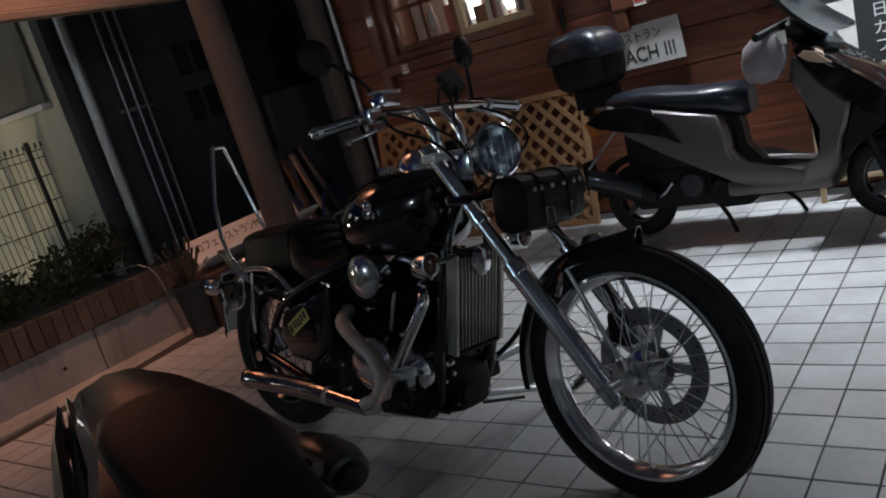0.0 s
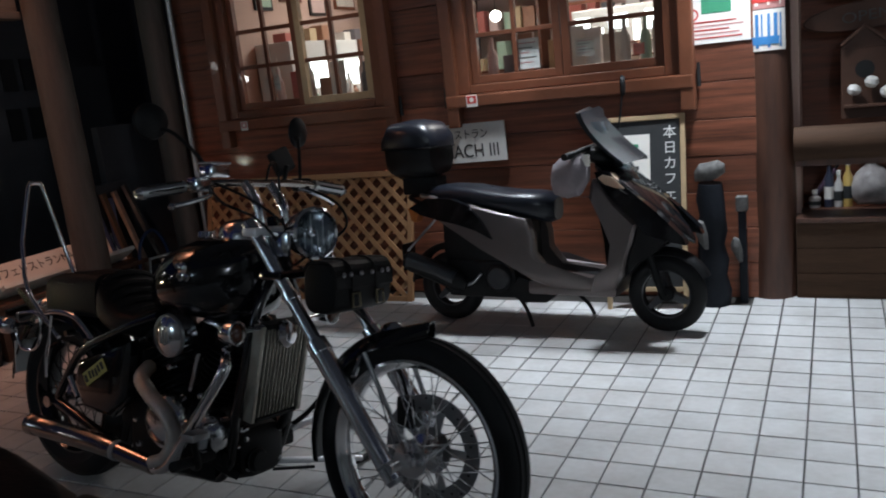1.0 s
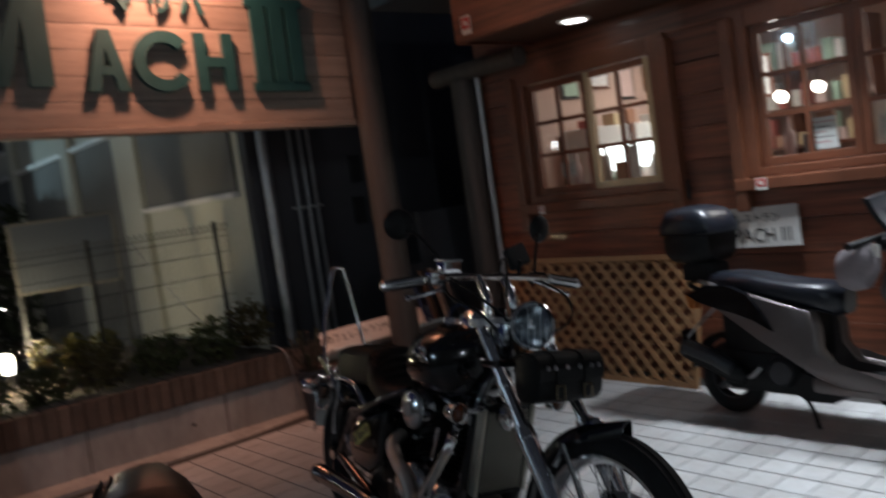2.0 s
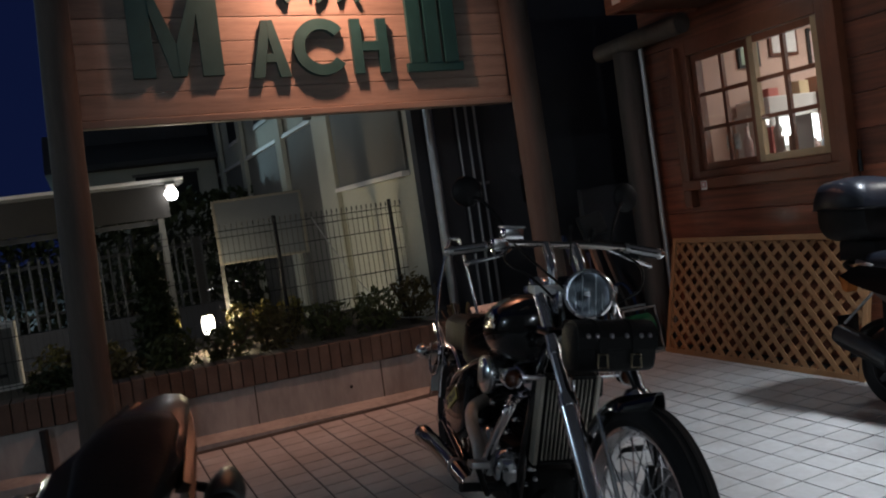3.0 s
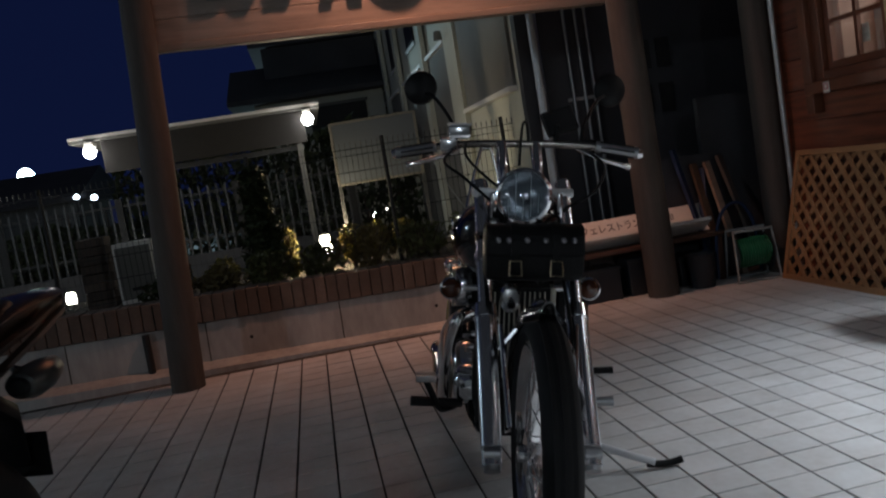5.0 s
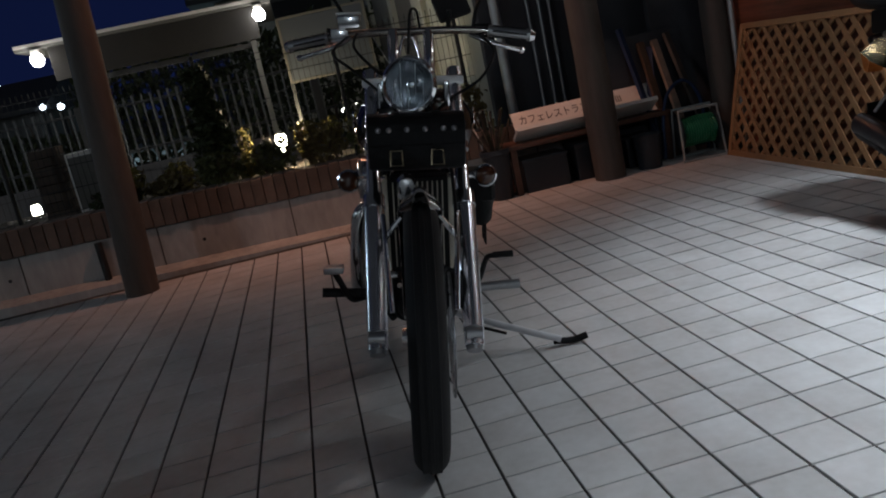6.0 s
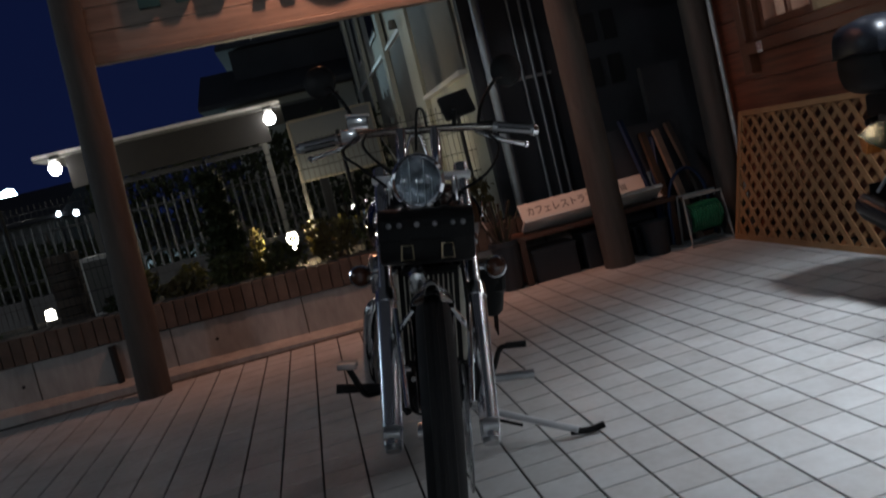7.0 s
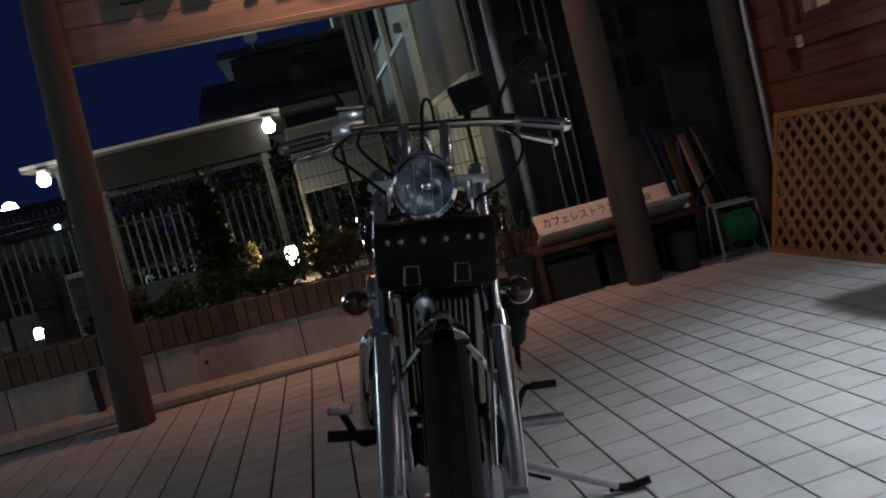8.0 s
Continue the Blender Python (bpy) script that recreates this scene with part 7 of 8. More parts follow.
# ---- the lit room behind the windows ----
def room():
    rnd = random.Random(11)
    tones = [(0.50, 0.14, 0.11), (0.70, 0.66, 0.60), (0.40, 0.55, 0.42), (0.58, 0.44, 0.26), (0.16, 0.15, 0.16), (0.75, 0.73, 0.71), (0.35, 0.17, 0.10), (0.66, 0.48, 0.44)]
    mats = [material("shelf_goods", c, 0.5, vary=0.2, scale=12) for c in tones]
    for n, (x0, x1) in enumerate(((-2.75, -1.25), (-1.05, 0.70))):
        for y, label in ((8.95, "tall wooden shelf with goods against the back wall"),):
            sh = thing("wall_shelf", pose(0, y, 0.06), label, "shelf", "shelves in the room")
            for z in (0.9, 1.25, 1.60, 1.95):
                part("board", box((x0, -0.14, z), (x1, 0.14, z + 0.025), 0.003), FRAMEWOOD, sh)
            for x in (x0, (x0 + x1) / 2, x1 - 0.03):
                part("side", box((x, -0.14, 0.0), (x + 0.03, 0.14, 2.3)), FRAMEWOOD, sh)
        for z in (0.985, 1.335, 1.685, 2.035):
            x = x0 + 0.05
            while x < x1 - 0.12:
                w, h_ = rnd.uniform(0.05, 0.16), rnd.uniform(0.10, 0.27)
                g = part("shelf_item", box((x, 8.84, z), (x + w, 8.99, z + h_), 0.006), rnd.choice(mats))
                tagged(g, "small coloured goods on the room's shelf", "goods", "goods on the shelves")
                x += w + rnd.uniform(0.01, 0.07)
    for n, (x0, x1) in enumerate((OPEN[0][:2], OPEN[1][:2])):
        ct = thing("counter", pose(0, WALL + 0.16, 0.06), "wooden counter under the window inside", "counter", "counters under the windows")
        part("top", box((x0 - 0.1, 0.02, 1.20), (x1 + 0.1, 0.40, 1.23), 0.004), FRAMEWOOD, ct)
        part("front", box((x0 - 0.08, 0.05, 0.0), (x1 + 0.08, 0.37, 1.20)), FRAMEWOOD, ct)
        x = x0 + 0.08
        while x < x1 - 0.10:
            k, hgt = rnd.random(), rnd.uniform(0.12, 0.27)
            y = WALL + 0.16 + rnd.uniform(0.08, 0.28)
            if k < 0.45:
                g = part("glass_bottle", lathe([(0.0, 0.0), (0.03, 0.0), (0.032, 0.01), (0.032, hgt * 0.65), (0.013, hgt * 0.8), (0.013, hgt + 0.02), (0.0, hgt + 0.02)], 14, pose(x, y, 1.29)), rnd.choice(mats), smooth=True)
                tagged(g, "bottle standing on the window counter", "bottle", "bottles on the window counter")
            elif k < 0.8:
                g = part("packet", box((x - 0.05, y, 1.29), (x + 0.05, y + 0.05, 1.29 + hgt), 0.005), rnd.choice(mats))
                tagged(g, "printed packet standing on the window counter", "packet", "packets on the window counter")
            else:
                g = part("menu_card", box((x - 0.06, y, 1.29), (x + 0.06, y + 0.006, 1.29 + hgt + 0.05)), PAPER)
                tagged(g, "white menu card standing on the window counter", "card", "cards on the window counter")
            x += rnd.uniform(0.09, 0.15)
    for x, z, w, h_, m in ((-2.35, 1.85, 0.34, 0.26, 0), (-1.85, 1.95, 0.30, 0.36, 5), (-0.6, 1.92, 0.40, 0.28, 4), (0.15, 1.82, 0.35, 0.33, 3)):
        f_ = thing("framed_picture", pose(x, 8.0, z), "small framed print hanging in the room", "picture", "pictures in the room")
        part("frame", box((-w / 2, -0.01, -h_ / 2), (w / 2, 0.01, h_ / 2), 0.004), FRAMEWOOD, f_)
        part("print", box((-w / 2 + 0.025, -0.013, -h_ / 2 + 0.025), (w / 2 - 0.025, -0.0105, h_ / 2 - 0.025)), mats[m], f_)
        part("string", rod((0, 0, h_ / 2), (0, 0, 2.55 - z), 0.002, None, 5), BLACKIRON, f_)
    for x, z, w, h_, m in ((-0.40, 1.42, 0.15, 0.17, 5), (-0.055, 1.42, 0.11, 0.10, 1), (0.24, 1.38, 0.06, 0.06, 0), (-2.2, 1.42, 0.12, 0.10, 1)):
        nt = thing("window_notice", pose(x, WALL + 0.05, z), "printed paper notice stuck inside the window", "notice", "notices in the windows")
        part("sheet", box((-w / 2, 0.0, -h_ / 2), (w / 2, 0.002, h_ / 2)), mats[m], nt)
        for k in range(5):
            part("text_bar", box((-w * 0.4, -0.0012, h_ * (0.34 - 0.16 * k)), (w * (0.4 - 0.15 * (k % 3)), -0.0004, h_ * (0.34 - 0.16 * k) + h_ * 0.035)), GREYPANEL if k % 2 else PINK, nt)
    glow = glowing("globe_glow", (1.0, 0.92, 0.82), 14)
    for x, y, z in ((-1.50, 8.35, 1.80), (0.20, 7.5, 1.90), (-2.0, 7.3, 1.95), (-1.6, 7.9, 1.75)):
        pl = thing("pendant_lamp", pose(x, y, z), "round glowing pendant lamp in the room", "pendant lamp", "pendant lamps")
        part("globe", lathe([(0.0, -0.05), (0.03, -0.04), (0.048, -0.013), (0.048, 0.013), (0.03, 0.04), (0.0, 0.05)], 18), glow, pl, smooth=True)
        part("cord", rod((0, 0, 0.045), (0, 0, 2.55 - z), 0.004, None, 6), BLACKIRON, pl)
    for x in (-2.2, -0.25):
        tb = thing("display_table", pose(x, 7.9, 0.06), "table with bright display case", "table", "tables in the room")
        part("top", box((-0.45, -0.3, 1.0), (0.45, 0.3, 1.03), 0.004), FRAMEWOOD, tb)
        for a in (-0.42, 0.38):
            for b in (-0.27, 0.23):
                part("leg", box((a, b, 0), (a + 0.04, b + 0.04, 1.0)), FRAMEWOOD, tb)
        for k in range(14):
            gx, hgt = x - 0.41 + 0.062 * k, rnd.uniform(0.10, 0.30)
            if k % 3:
                g = part("shelf_item", box((gx - 0.026, 7.61 + 0.03 * (k % 2), 1.09), (gx + 0.026, 7.66 + 0.03 * (k % 2), 1.09 + hgt), 0.005), mats[(k * 5 + 3) % 8])
                tagged(g, "small coloured goods on the display table", "goods", "goods on the tables")
            else:
                g = part("glass_bottle", lathe([(0.0, 0.0), (0.026, 0.0), (0.028, 0.01), (0.028, hgt * 0.65), (0.011, hgt * 0.8), (0.011, hgt + 0.05), (0.0, hgt + 0.05)], 12, pose(gx, 7.65, 1.09)), mats[(k * 3 + 4) % 8], smooth=True)
                tagged(g, "bottle standing on the display table", "bottle", "bottles on the tables")
        cs = thing("display_case", pose(x, 7.9, 1.092), "white case with added glowing panels, standing on the table", "display case", "display cases")
        part("case", box((-0.38, -0.2, 0.0), (0.38, 0.2, 0.62), 0.01), WHITEP, cs)
        # Glowing panels added for bright white low in the window; the case is assumed.
        cold = glowing("case_glow", (0.94, 1.0, 0.98), 4.0)
        for k, (a, b, c, d) in enumerate(((-0.35, -0.24, 0.40, 0.56), (-0.20, -0.14, 0.34, 0.47), (-0.10, 0.05, 0.46, 0.56), (0.09, 0.14, 0.36, 0.50), (0.18, 0.34, 0.43, 0.57))):
            part("light_panel", box((a, -0.206, c), (b, -0.2015, d), 0.001), cold, cs)
        for z in (0.12, 0.24, 0.34):
            part("shelf_edge", box((-0.37, -0.215, z), (0.37, -0.2015, z + 0.012)), FRAMEWOOD, cs)
        for k in range(11):
            part("jar", lathe([(0.0, 0.0), (0.022, 0.0), (0.022, 0.05 + 0.02 * (k % 3)), (0.012, 0.07 + 0.02 * (k % 3)), (0.0, 0.075 + 0.02 * (k % 3))], 10, pose(-0.33 + k * 0.066, -0.226, (0.132, 0.252)[k % 2])), mats[(k * 3 + 1) % 8], cs, smooth=True)

    # Assumed case; its added glowing panels whiten the left window's lower panes.
    sc_ = thing("showcase", pose(LEFT + 0.17, 0, 0.06) @ Matrix.Diagonal((1, 1, 0.9, 1)), "white case with added glowing panels along the room's side wall", "showcase")
    part("body", box((0.0, 6.55, 0.0), (0.32, 8.6, 1.84), 0.01), WHITEP, sc_)
    for k in range(4):
        part("light_panel", box((0.321, 6.60 + k * 0.5, 1.44), (0.326, 7.02 + k * 0.5, 1.66)), glowing("showcase_glow", (0.97, 1.0, 0.98), 3.5), sc_)
        part("divider", box((0.321, 7.03 + k * 0.5, 0.9), (0.345, 7.09 + k * 0.5, 1.84)), FRAMEWOOD, sc_)
    part("ledge", box((0.33, 6.60, 1.29), (0.50, 8.6, 1.31), 0.003), FRAMEWOOD, sc_)
    for k, (y, z, w, h_) in enumerate(((6.75, 2.12, 0.22, 0.28), (7.12, 2.16, 0.30, 0.22), (7.50, 2.10, 0.24, 0.30), (7.95, 2.14, 0.34, 0.26), (8.4, 2.12, 0.22, 0.30))):
        f_ = thing("framed_picture", pose(LEFT + 0.162, y, z, 0, 0, 90), "small framed print on the room's side wall", "picture", "pictures in the room")
        part("frame", box((-w / 2, -0.01, -h_ / 2), (w / 2, 0.01, h_ / 2), 0.004), FRAMEWOOD if k % 2 else BLACKIRON, f_)
        part("print", box((-w / 2 + 0.025, -0.0135, -h_ / 2 + 0.025), (w / 2 - 0.025, -0.0105, h_ / 2 - 0.025)), mats[(2, 5, 7, 1, 4)[k]], f_)
    for k in range(13):
        hgt = 0.10 + 0.035 * ((k * 5) % 4)
        g = part("glass_bottle", lathe([(0.0, 0.0), (0.028, 0.0), (0.03, 0.01), (0.03, hgt * 0.65), (0.012, hgt * 0.8), (0.012, hgt), (0.0, hgt)], 12, pose(LEFT + 0.575 + 0.04 * (k % 2), 6.68 + k * 0.148, 1.24)), mats[(k * 5 + 2) % 8], smooth=True)
        tagged(g, "bottle standing before the lit showcase", "bottle", "bottles before the showcase")
    for k in range(7):
        g = part("shelf_item", box((LEFT + 0.24 + 0.05 * (k % 2), 6.7 + k * 0.26, 1.718), (LEFT + 0.36 + 0.05 * (k % 2), 6.80 + k * 0.26, 1.79 + 0.03 * (k % 3)), 0.006), mats[(k * 3) % 8])
        tagged(g, "small coloured goods on the white showcase", "goods", "goods on the showcase")


room()


# ---- garden planting ----
def leaf_cluster(name, centre, size, count, mat, seed, leaf=0.035, flat=1.0):
    """Many small leaves round a few bent twigs."""
    rnd = random.Random(seed)
    vs, fs = [], []
    for k in range(count):
        while True:
            p = Vector((rnd.uniform(-1, 1), rnd.uniform(-1, 1), rnd.uniform(-1, 1)))
            if p.length < 1 and (p.length > 0.35 or rnd.random() < 0.3):
                break
        lump = 0.75 + 0.35 * noise.noise(p * 2.3 + Vector((seed, 0, 0)))
        c = Vector(centre) + Vector((p.x * size[0], p.y * size[1], p.z * size[2])) * lump
        q = Euler((rnd.uniform(-1, 1), rnd.uniform(-1, 1), rnd.uniform(0, 6.28))).to_matrix()
        s = leaf * rnd.uniform(0.6, 1.25)
        n0 = len(vs)
        vs += [tuple(c + q @ Vector(v) * s) for v in ((-1, 0, 0), (0, 0.42, 0.12), (1, 0, 0.0), (0, -0.42, 0.12))]
        fs += [(n0, n0 + 1, n0 + 2), (n0, n0 + 2, n0 + 3)]
    me = bpy.data.meshes.new(name)
    me.from_pydata(vs, [], fs)
    me.materials.append(mat)
    return me


def shrub(x, y, z, size, count, mat, seed, label, name="shrub", leaf=0.035):
    t = thing(name, pose(x, y, z), label, "shrub")
    tw = bmesh.new()
    rnd = random.Random(seed)
    for k in range(7):
        a = rnd.uniform(0, 6.28)
        ring_sweep([(0, 0, -0.03), (0.3 * size[0] * math.cos(a), 0.3 * size[1] * math.sin(a), size[2] * 0.7), (0.7 * size[0] * math.cos(a), 0.7 * size[1] * math.sin(a), size[2] * 1.5)], [0.010, 0.007, 0.003], 5, tw)
    part("woody_base", tw, BARK, t)
    o = new("foliage", leaf_cluster("foliage", (0, 0, size[2]), size, count, mat, seed, leaf))
    o.parent = t
    tagged(o, kind="stuff")


# Leaf colour yellowed and raised for the garden light shining on it.
LITLEAF = material("yellow_leaf", (0.20, 0.17, 0.045), 0.55, vary=0.5, scale=8, bump=0.1, spec=0.3)
OCHRE = material("ochre_leaf", (0.15, 0.115, 0.045), 0.6, vary=0.5, scale=8, bump=0.1, spec=0.3)
rs = random.Random(21)
for k in range(17):
    y = -1.68 + k * 0.369
    if 0.80 < y < 1.43:
        continue
    dark = k > 10
    shrub(-3.97 + rs.uniform(-0.10, 0.09), y, 0.345, (0.21, 0.24, rs.uniform(0.14, 0.22) if y < 3 else rs.uniform(0.20, 0.27)), 420, LEAFDARK if k % 3 == 0 and not dark else OCHRE if k % 3 == 1 else LEAF, k + 1, "low leafy evergreen shrub in the raised bed")
for k, (x, y, s_) in enumerate(((-4.55, 1.62, (0.16, 0.18, 0.20)), (-4.6, 1.98, (0.15, 0.17, 0.17)), (-5.13, 2.50, (0.08, 0.08, 0.24)), (-5.0, 3.02, (0.13, 0.14, 0.22)), (-5.05, 3.24, (0.12, 0.14, 0.20)), (-4.8, 2.50, (0.09, 0.09, 0.10)), (-5.1, 3.5, (0.14, 0.16, 0.20)))):
    shrub(x, y, 0.345, s_, 380, LITLEAF, 60 + k, "yellowish bush with the garden light put into its leaf colour", leaf=0.03)


def conifer():
    t = thing("conifer", pose(-4.34, 2.33, 0.345) @ SMALLER, "slim dark garden conifer", "tree")
    part("trunk", ring_sweep([(0, 0, -0.02), (0.01, 0, 0.5), (0, 0, 1.0)], [0.03, 0.02, 0.006], 8), BARK, t)
    rnd = random.Random(8)
    for k in range(7):
        z = 0.16 + k * 0.135
        r = 0.28 * (1 - z / 1.35) + 0.04
        o = new("bough", leaf_cluster("bough", (0, 0, z), (r, r, 0.12), 330, LEAFDARK, 80 + k, 0.045))
        o.parent = t


conifer()


# ---- lights and things beyond the garden ----
def bollard(x, y, z, h_, label):
    b = thing("garden_light", pose(x, y, z) @ SMALLER, label, "garden light", "garden lights")
    part("stem", lathe([(0.05, 0.0), (0.05, 0.01), (0.022, 0.015), (0.022, h_ - 0.09)], 14), BLACKIRON, b, smooth=True)
    part("globe", lathe([(0.0, h_ - 0.09), (0.045, h_ - 0.085), (0.058, h_ - 0.03), (0.058, h_ + 0.05), (0.04, h_ + 0.085), (0.0, h_ + 0.09)], 18), glowing("bollard_glow", (1.0, 0.94, 0.80), 14), b, smooth=True)
    part("cap", lathe([(0.0, h_ + 0.115), (0.05, h_ + 0.095), (0.06, h_ + 0.09), (0.0, h_ + 0.09)], 18), BLACKIRON, b, smooth=True)


bollard(-5.26, 2.805, 0.342, 0.245, "low garden light glowing among the bushes")
bollard(-7.36, 0.004, -0.17, 0.52, "low garden light glowing at the road's edge")


FASCIA = material("dull_fascia", (0.026, 0.023, 0.020), 0.8, vary=0.4, scale=5, fine=30)


def canopy():
    c = thing("carport", pose(-7.132, 0.301, -0.155) @ SMALLER, "pale flat-roofed carport with two lamps", "carport")
    part("roof", box((-2.6, 0.10, 2.30), (0.15, 3.0, 2.37), 0.01), GREYPANEL, c)
    part("fascia", box((0.10, 0.45, 1.92), (0.15, 2.80, 2.295), 0.006), FASCIA, c, "dull brown-grey fascia")
    part("edge_trim", box((0.152, 0.10, 2.335), (0.165, 3.0, 2.372), 0.002), WHITEP, c, "pale edge strip")
    part("beam", box((-0.35, 0.75, 1.86), (-0.25, 2.75, 1.92)), IRONGREY, c)
    for y in (0.82, 2.66):
        part("post", box((-0.035, y, 0.0), (0.035, y + 0.07, 2.30), 0.008), GREYPANEL, c)
    for y in (0.33, 2.84):
        l_ = part("lamp_arm", box((0.0, y - 0.05, 2.24), (0.22, y + 0.05, 2.298), 0.006), WHITEP, c)
        part("lamp_globe", lathe([(0.0, -0.075), (0.05, -0.06), (0.075, 0.0), (0.055, 0.05), (0.0, 0.06)], 18, pose(0.20, y, 2.18)), glowing("lamp_glow", (1.0, 0.98, 0.93), 22), l_, smooth=True)


canopy()


def info_board():
    b = thing("billboard", pose(-5.38, 3.40, 0.30, 0, 0, 80) @ Matrix.Scale(0.86, 4), "blank grey billboard on white posts", "billboard")
    part("panel", box((-0.44, -0.02, 0.88), (0.44, 0.02, 1.50), 0.006), BOARDGREY, b)
    for lo, hi in (((-0.46, -0.026, 0.86), (-0.43, 0.026, 1.52)), ((0.43, -0.026, 0.86), (0.46, 0.026, 1.52)), ((-0.43, -0.026, 1.50), (0.43, 0.026, 1.525)), ((-0.43, -0.026, 0.86), (0.43, 0.026, 0.885))):
        part("edge", box(lo, hi, 0.003), GREYPANEL, b)
    for x in (-0.445, 0.445):
        part("post", box((x - 0.02, -0.02, 0.0), (x + 0.02, 0.02, 0.87), 0.003), IRONGREY, b)


info_board()


def boundary_rail():
    r = thing("boundary_fence", pose(-9.337, 0.301, -0.23) @ SMALLER, "dark picket boundary fence across the road", "fence")
    for z in (0.95, 1.62):
        part("rail", box((-0.02, -7.0, z), (0.02, 3.6, z + 0.04)), BLACKIRON, r)
    pk = None
    for i in range(82):
        m = pose(0.03, -6.95 + i * 0.128, 0.75)
        if pk is None:
            pk = part("picket", box((-0.008, -0.016, 0.0), (0.008, 0.016, 1.0), 0.004), IRONGREY, r, m=m)
        else:
            again(pk, m)
    for i in range(7):
        part("post", box((-0.05, -6.9 + i * 1.7, 0.0), (0.05, -6.8 + i * 1.7, 1.75)), BLACKIRON, r)
    part("base_wall", box((-0.1, -7.0, 0.0), (0.1, 3.6, 0.75)), DARKWALL, r)


boundary_rail()


def far_hedge():
    h_ = thing("hedge", pose(-11.137, 0.301, -0.314) @ SMALLER, "tall dark hedge in the distance behind the carport", "hedge")
    tw = bmesh.new()
    for k in range(34):
        y = -15.0 + k * 0.62
        ring_sweep([(0, y, 0), (0.05, y + 0.06, 1.0), (-0.04, y, 1.8)], [0.04, 0.03, 0.01], 5, tw)
    part("trunk_row", tw, BARK, h_)
    rnd = random.Random(31)
    vs, fs = [], []
    for k in range(22000):
        y = rnd.uniform(-15.2, 6.0)
        top = (2.55 if y > -0.5 else 1.5) + 0.28 * noise.noise(Vector((y * 0.9, 3, 0))) + 0.12 * noise.noise(Vector((y * 4, 9, 0)))
        c = Vector((rnd.uniform(-0.28, 0.28), y, top * rnd.random() ** 0.8))
        q = Euler((rnd.uniform(-1.4, 1.4), rnd.uniform(-1.4, 1.4), rnd.uniform(0, 6.28))).to_matrix()
        s = rnd.uniform(0.06, 0.12)
        n0 = len(vs)
        vs += [tuple(c + q @ Vector(v) * s) for v in ((-1, 0, 0), (0, 0.5, 0.12), (1, 0, 0.0), (0, -0.5, 0.12))]
        fs += [(n0, n0 + 1, n0 + 2), (n0, n0 + 2, n0 + 3)]
    me = bpy.data.meshes.new("foliage")
    me.from_pydata(vs, [], fs)
    me.materials.append(LEAFDARK)
    o = new("foliage", me)
    o.parent = h_
    tagged(o, kind="stuff")


far_hedge()


def far_house():
    h_ = thing("house", pose(-13.747, 0.301, -0.403) @ SMALLER, "dark two-storey house with a tiled roof against the sky", "house")
    part("wall", box((-4.0, 1.9, 0.0), (0.0, 4.6, 3.7)), CREAM, h_)
    part("roof", loft([[(x, y, z) for x, z in ((0.5, 3.6), (-2.0, 4.55), (-4.5, 3.6), (-4.5, 3.5), (0.5, 3.5))] for y in (1.4, 4.9)]), DARKWALL, h_, "dark tiled roof")
    w = part("window", box((0.0, 3.0, 2.6), (0.03, 4.2, 3.3)), BLACKIRON, h_)
    part("frame", box((0.031, 2.95, 3.3), (0.05, 4.25, 3.36)), GREYPANEL, w)
    part("upper_wall", box((-3.5, 2.2, 3.5), (-0.9, 4.7, 4.9)), DARKWALL, h_)
    part("upper_roof", loft([[(x, y, z) for x, z in ((-0.6, 4.85), (-2.2, 5.25), (-3.8, 4.85), (-3.8, 4.78), (-0.6, 4.78))] for y in (1.95, 4.95)]), DARKWALL, h_, "dark tiled roof")
    part("aerial_dish", lathe([(0.0, 0.0), (0.08, 0.015), (0.14, 0.045), (0.15, 0.05)], 18, pose(-0.9, 2.75, 5.15, 0, 70, 0)), WHITEP, h_, smooth=True)
    part("aerial_mast", rod((-0.95, 2.75, 4.5), (-0.95, 2.75, 5.15), 0.02, None, 8), STEEL, h_)
    h2 = thing("house", pose(-16.897, -7.799, -0.51) @ SMALLER, "low dark house far behind the road", "house")
    part("wall", box((-4.0, -2.0, 0.0), (0.0, 6.0, 2.6)), GREYPANEL, h2)
    part("roof", loft([[(x, y, z) for x, z in ((0.5, 2.5), (-2.0, 3.3), (-4.5, 2.5), (-4.5, 2.4), (0.5, 2.4))] for y in (-2.4, 6.4)]), DARKWALL, h2)


far_house()


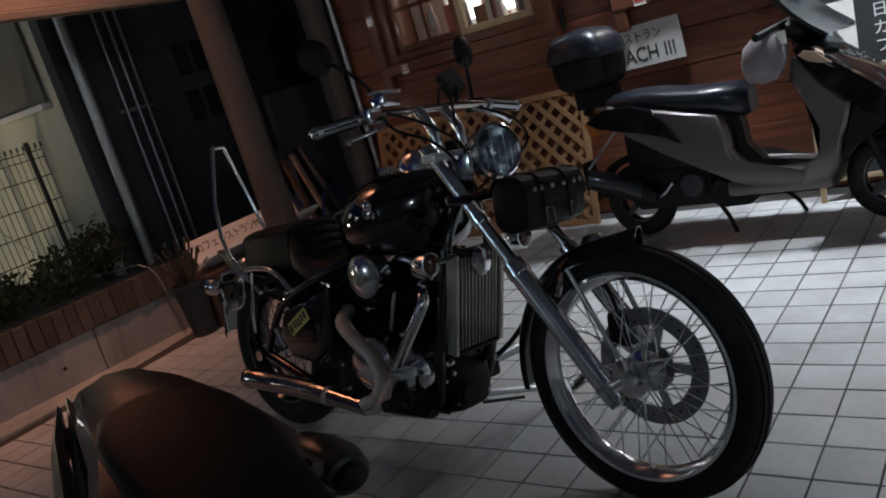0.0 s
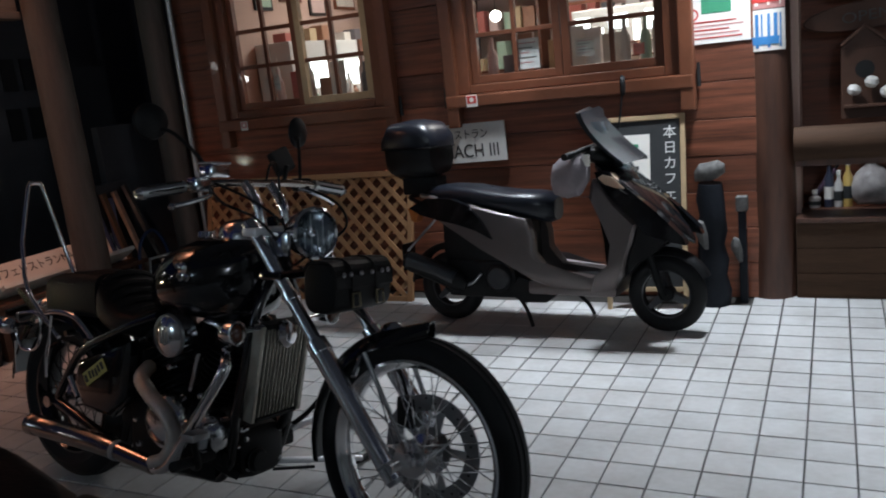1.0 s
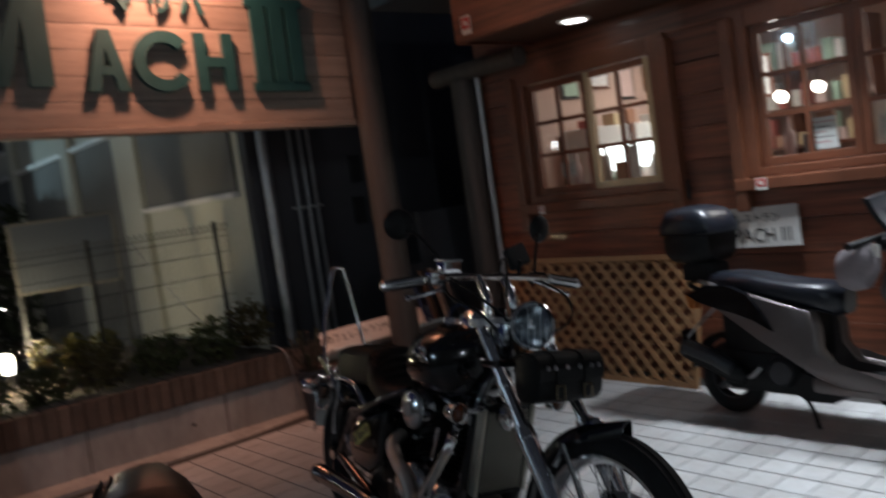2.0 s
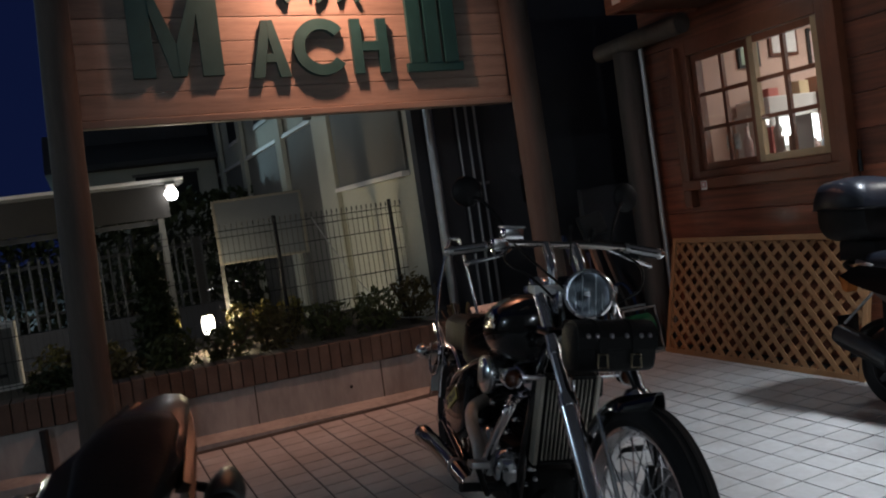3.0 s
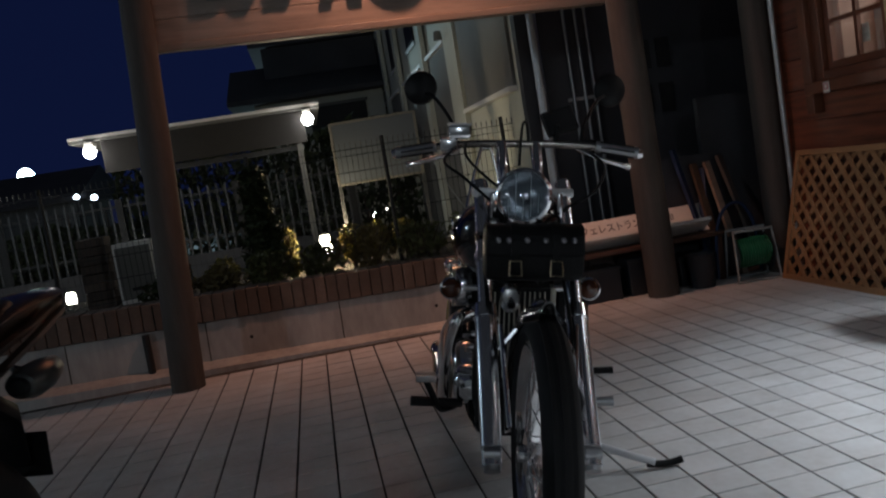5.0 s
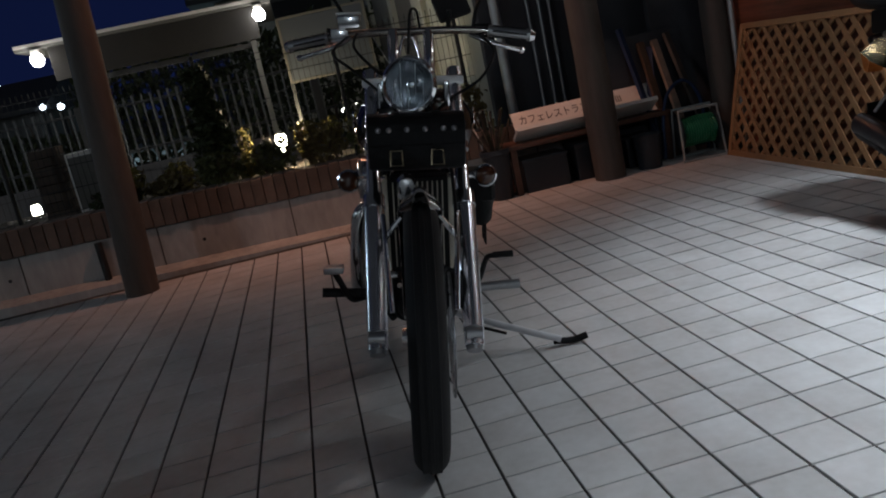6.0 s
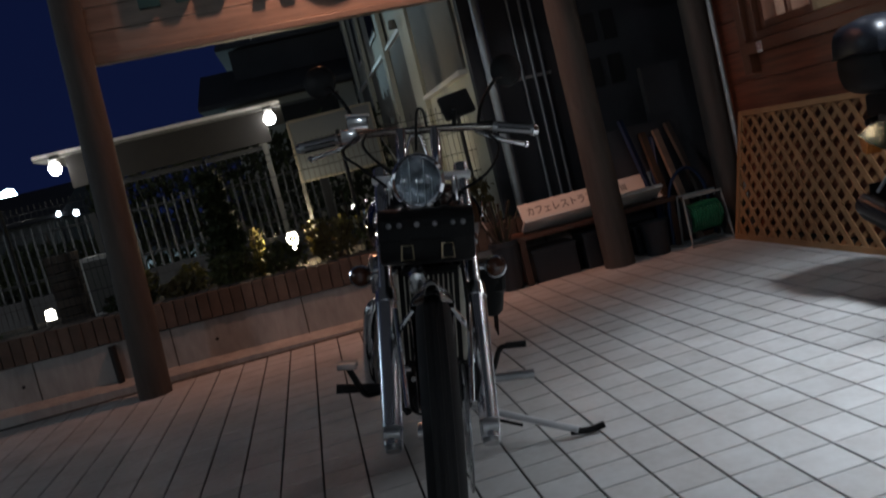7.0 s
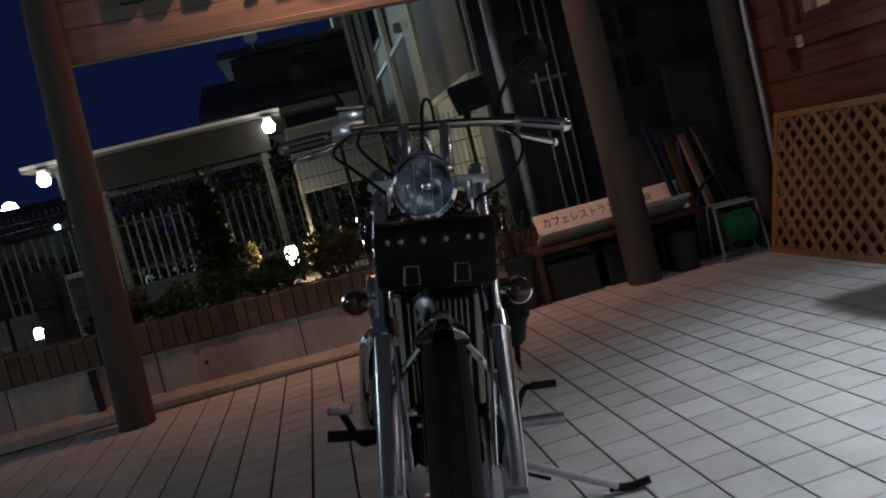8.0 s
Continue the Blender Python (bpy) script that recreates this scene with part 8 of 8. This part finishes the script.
def street_furniture():
    for x, y, z, r, g, lab in ((-26.0, -6.05, 3.85, 0.26, glowing("street_glow", (0.72, 1.0, 0.85), 25), "bright greenish street lamp far off"), (-18.5, -2.69, 2.42, 0.07, glowing("far_white_glow", (0.8, 0.92, 1.0), 10), "small white lamp far off"),
                               (-18.5, -2.30, 2.35, 0.08, glowing("far_white_glow", (0.8, 0.9, 1.0), 10), "small white lamp far off"), (-14.0, 3.88, 0.85, 0.065, glowing("door_glow", (1.0, 0.95, 0.85), 12), "small round lamp by a far door"),
                               (-14.2, 4.15, 0.93, 0.025, glowing("door_glow", (1.0, 0.95, 0.85), 8), "tiny lamp by a far door"), (-14.2, 4.45, 0.93, 0.025, glowing("door_glow", (1.0, 0.95, 0.85), 8), "tiny lamp by a far door")):
        l_ = thing("street_lamp", pose(0.9 * x + 0.203, 0.9 * y + 0.301, 0.095 + 0.0306 * x) @ SMALLER, lab, "lamp")
        part("mast", rod((0, 0, 0), (0, 0, z), 0.03 if z > 1.5 else 0.015, None, 8), BLACKIRON, l_)
        part("lamp_head", lathe([(0.0, -r), (r * 0.7, -r * 0.7), (r, 0), (r * 0.7, r * 0.7), (0.0, r)], 14, pose(0, 0, z)), g, l_, smooth=True)
    u = thing("utility_cabinet", pose(-5.377, 1.183, 0.345) @ SMALLER, "pale grey metal utility cabinet", "cabinet")
    part("body", box((-0.15, -0.18, 0.0), (0.15, 0.18, 0.58), 0.008), WHITEP, u)
    part("door", box((0.151, -0.16, 0.05), (0.162, 0.16, 0.54), 0.003), GREYPANEL, u)
    part("vent", box((0.163, -0.06, 0.12), (0.168, 0.08, 0.15)), BLACKIRON, u)
    p = thing("gate_pillar", pose(-5.377, 0.85, 0.345) @ SMALLER, "brown brick gate pillar", "pillar")
    for k in range(8):
        part("brick", box((-0.12, -0.13, k * 0.085), (0.12, 0.13, k * 0.085 + 0.078), 0.006), BRICK, p)
    ca = thing("cable", pose(0, 0, 0), "thin slack wire from the mesh fence down to the floor", "cable")
    part("wire", bent([(-4.81, 3.721, 1.341), (-4.387, 3.838, 0.896), (-3.892, 3.991, 0.517), (-3.42, 4.14, 0.47), (-3.36, 4.17, 0.03)], 0.0045, 6), STEEL, ca)


street_furniture()

# plain fronts behind the camera, unseen and added for the chrome to reflect
tagged(part("wall_across", box((9.5, -14, -0.2), (9.8, 14, 7.0)), CONCRETE), "plain grey wall behind the camera, unseen, added for reflections", "wall", kind="structure")
tagged(part("wall_beside", box((-9.0, -5.2, -0.2), (9.5, -4.9, 6.0)), CONCRETE), "plain pale wall beside the forecourt, unseen, added for reflections", "wall", kind="structure")
# Fittings for the added fill lights, out of view.
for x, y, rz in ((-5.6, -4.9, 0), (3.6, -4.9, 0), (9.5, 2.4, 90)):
    w_ = thing("wall_lamp", pose(x, y, 3.45, 0, 0, rz), "small wall lamp, unseen, added to carry a fill light", "wall lamp", "lamps on the fronts")
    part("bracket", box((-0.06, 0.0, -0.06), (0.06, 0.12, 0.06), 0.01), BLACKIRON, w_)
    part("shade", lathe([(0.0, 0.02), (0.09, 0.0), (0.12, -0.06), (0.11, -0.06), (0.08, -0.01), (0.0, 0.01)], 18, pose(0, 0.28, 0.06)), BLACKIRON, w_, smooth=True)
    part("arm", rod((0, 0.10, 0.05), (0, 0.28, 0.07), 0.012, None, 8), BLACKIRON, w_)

# ---- floor tiles, laid last ----
PITCH, TX0, TY0 = 0.1535, 0.640, 3.585
tile_mesh = None
fv, ff = [], []
n = 0
for i in range(-31, 42):
    for j in range(-46, 17):
        x, y = TX0 + (i + 0.5) * PITCH, TY0 + (j + 0.5) * PITCH
        if x < RW + 0.16 + 0.07 or y > (WALL - 0.09 if x < 0.80 else PORCH - 0.09):
            continue
        hx, hy = PITCH / 2 - 0.0030, PITCH / 2 - 0.0038
        dz = random.uniform(-0.0006, 0.0006)
        near = -1.0 < x < 1.95 and 2.2 < y < 4.7 and n < 300
        if near:
            n += 1
            if tile_mesh is None:
                tile_mesh = part("tile", box((-hx, -hy, -0.008), (hx, hy, 0.0), 0.0016), TILE, floor, m=pose(x, y, dz))
            else:
                again(tile_mesh, pose(x, y, dz, random.uniform(-0.15, 0.15), random.uniform(-0.15, 0.15), 0), floor)
        else:
            k = len(fv)
            c = 0.0015
            fv += [(x - hx, y - hy, dz - 0.008), (x + hx, y - hy, dz - 0.008), (x + hx, y + hy, dz - 0.008), (x - hx, y + hy, dz - 0.008),
                   (x - hx + c, y - hy + c, dz), (x + hx - c, y - hy + c, dz), (x + hx - c, y + hy - c, dz), (x - hx + c, y + hy - c, dz)]
            ff += [(k + 4, k + 5, k + 6, k + 7)] + [(k + a, k + (a + 1) % 4, k + 4 + (a + 1) % 4, k + 4 + a) for a in range(4)]
me = bpy.data.meshes.new("tile_field")
me.from_pydata(fv, [], ff)
me.materials.append(TILE)
tf = new("tile_field", me)
tf.parent = floor
tagged(tf, kind="stuff")
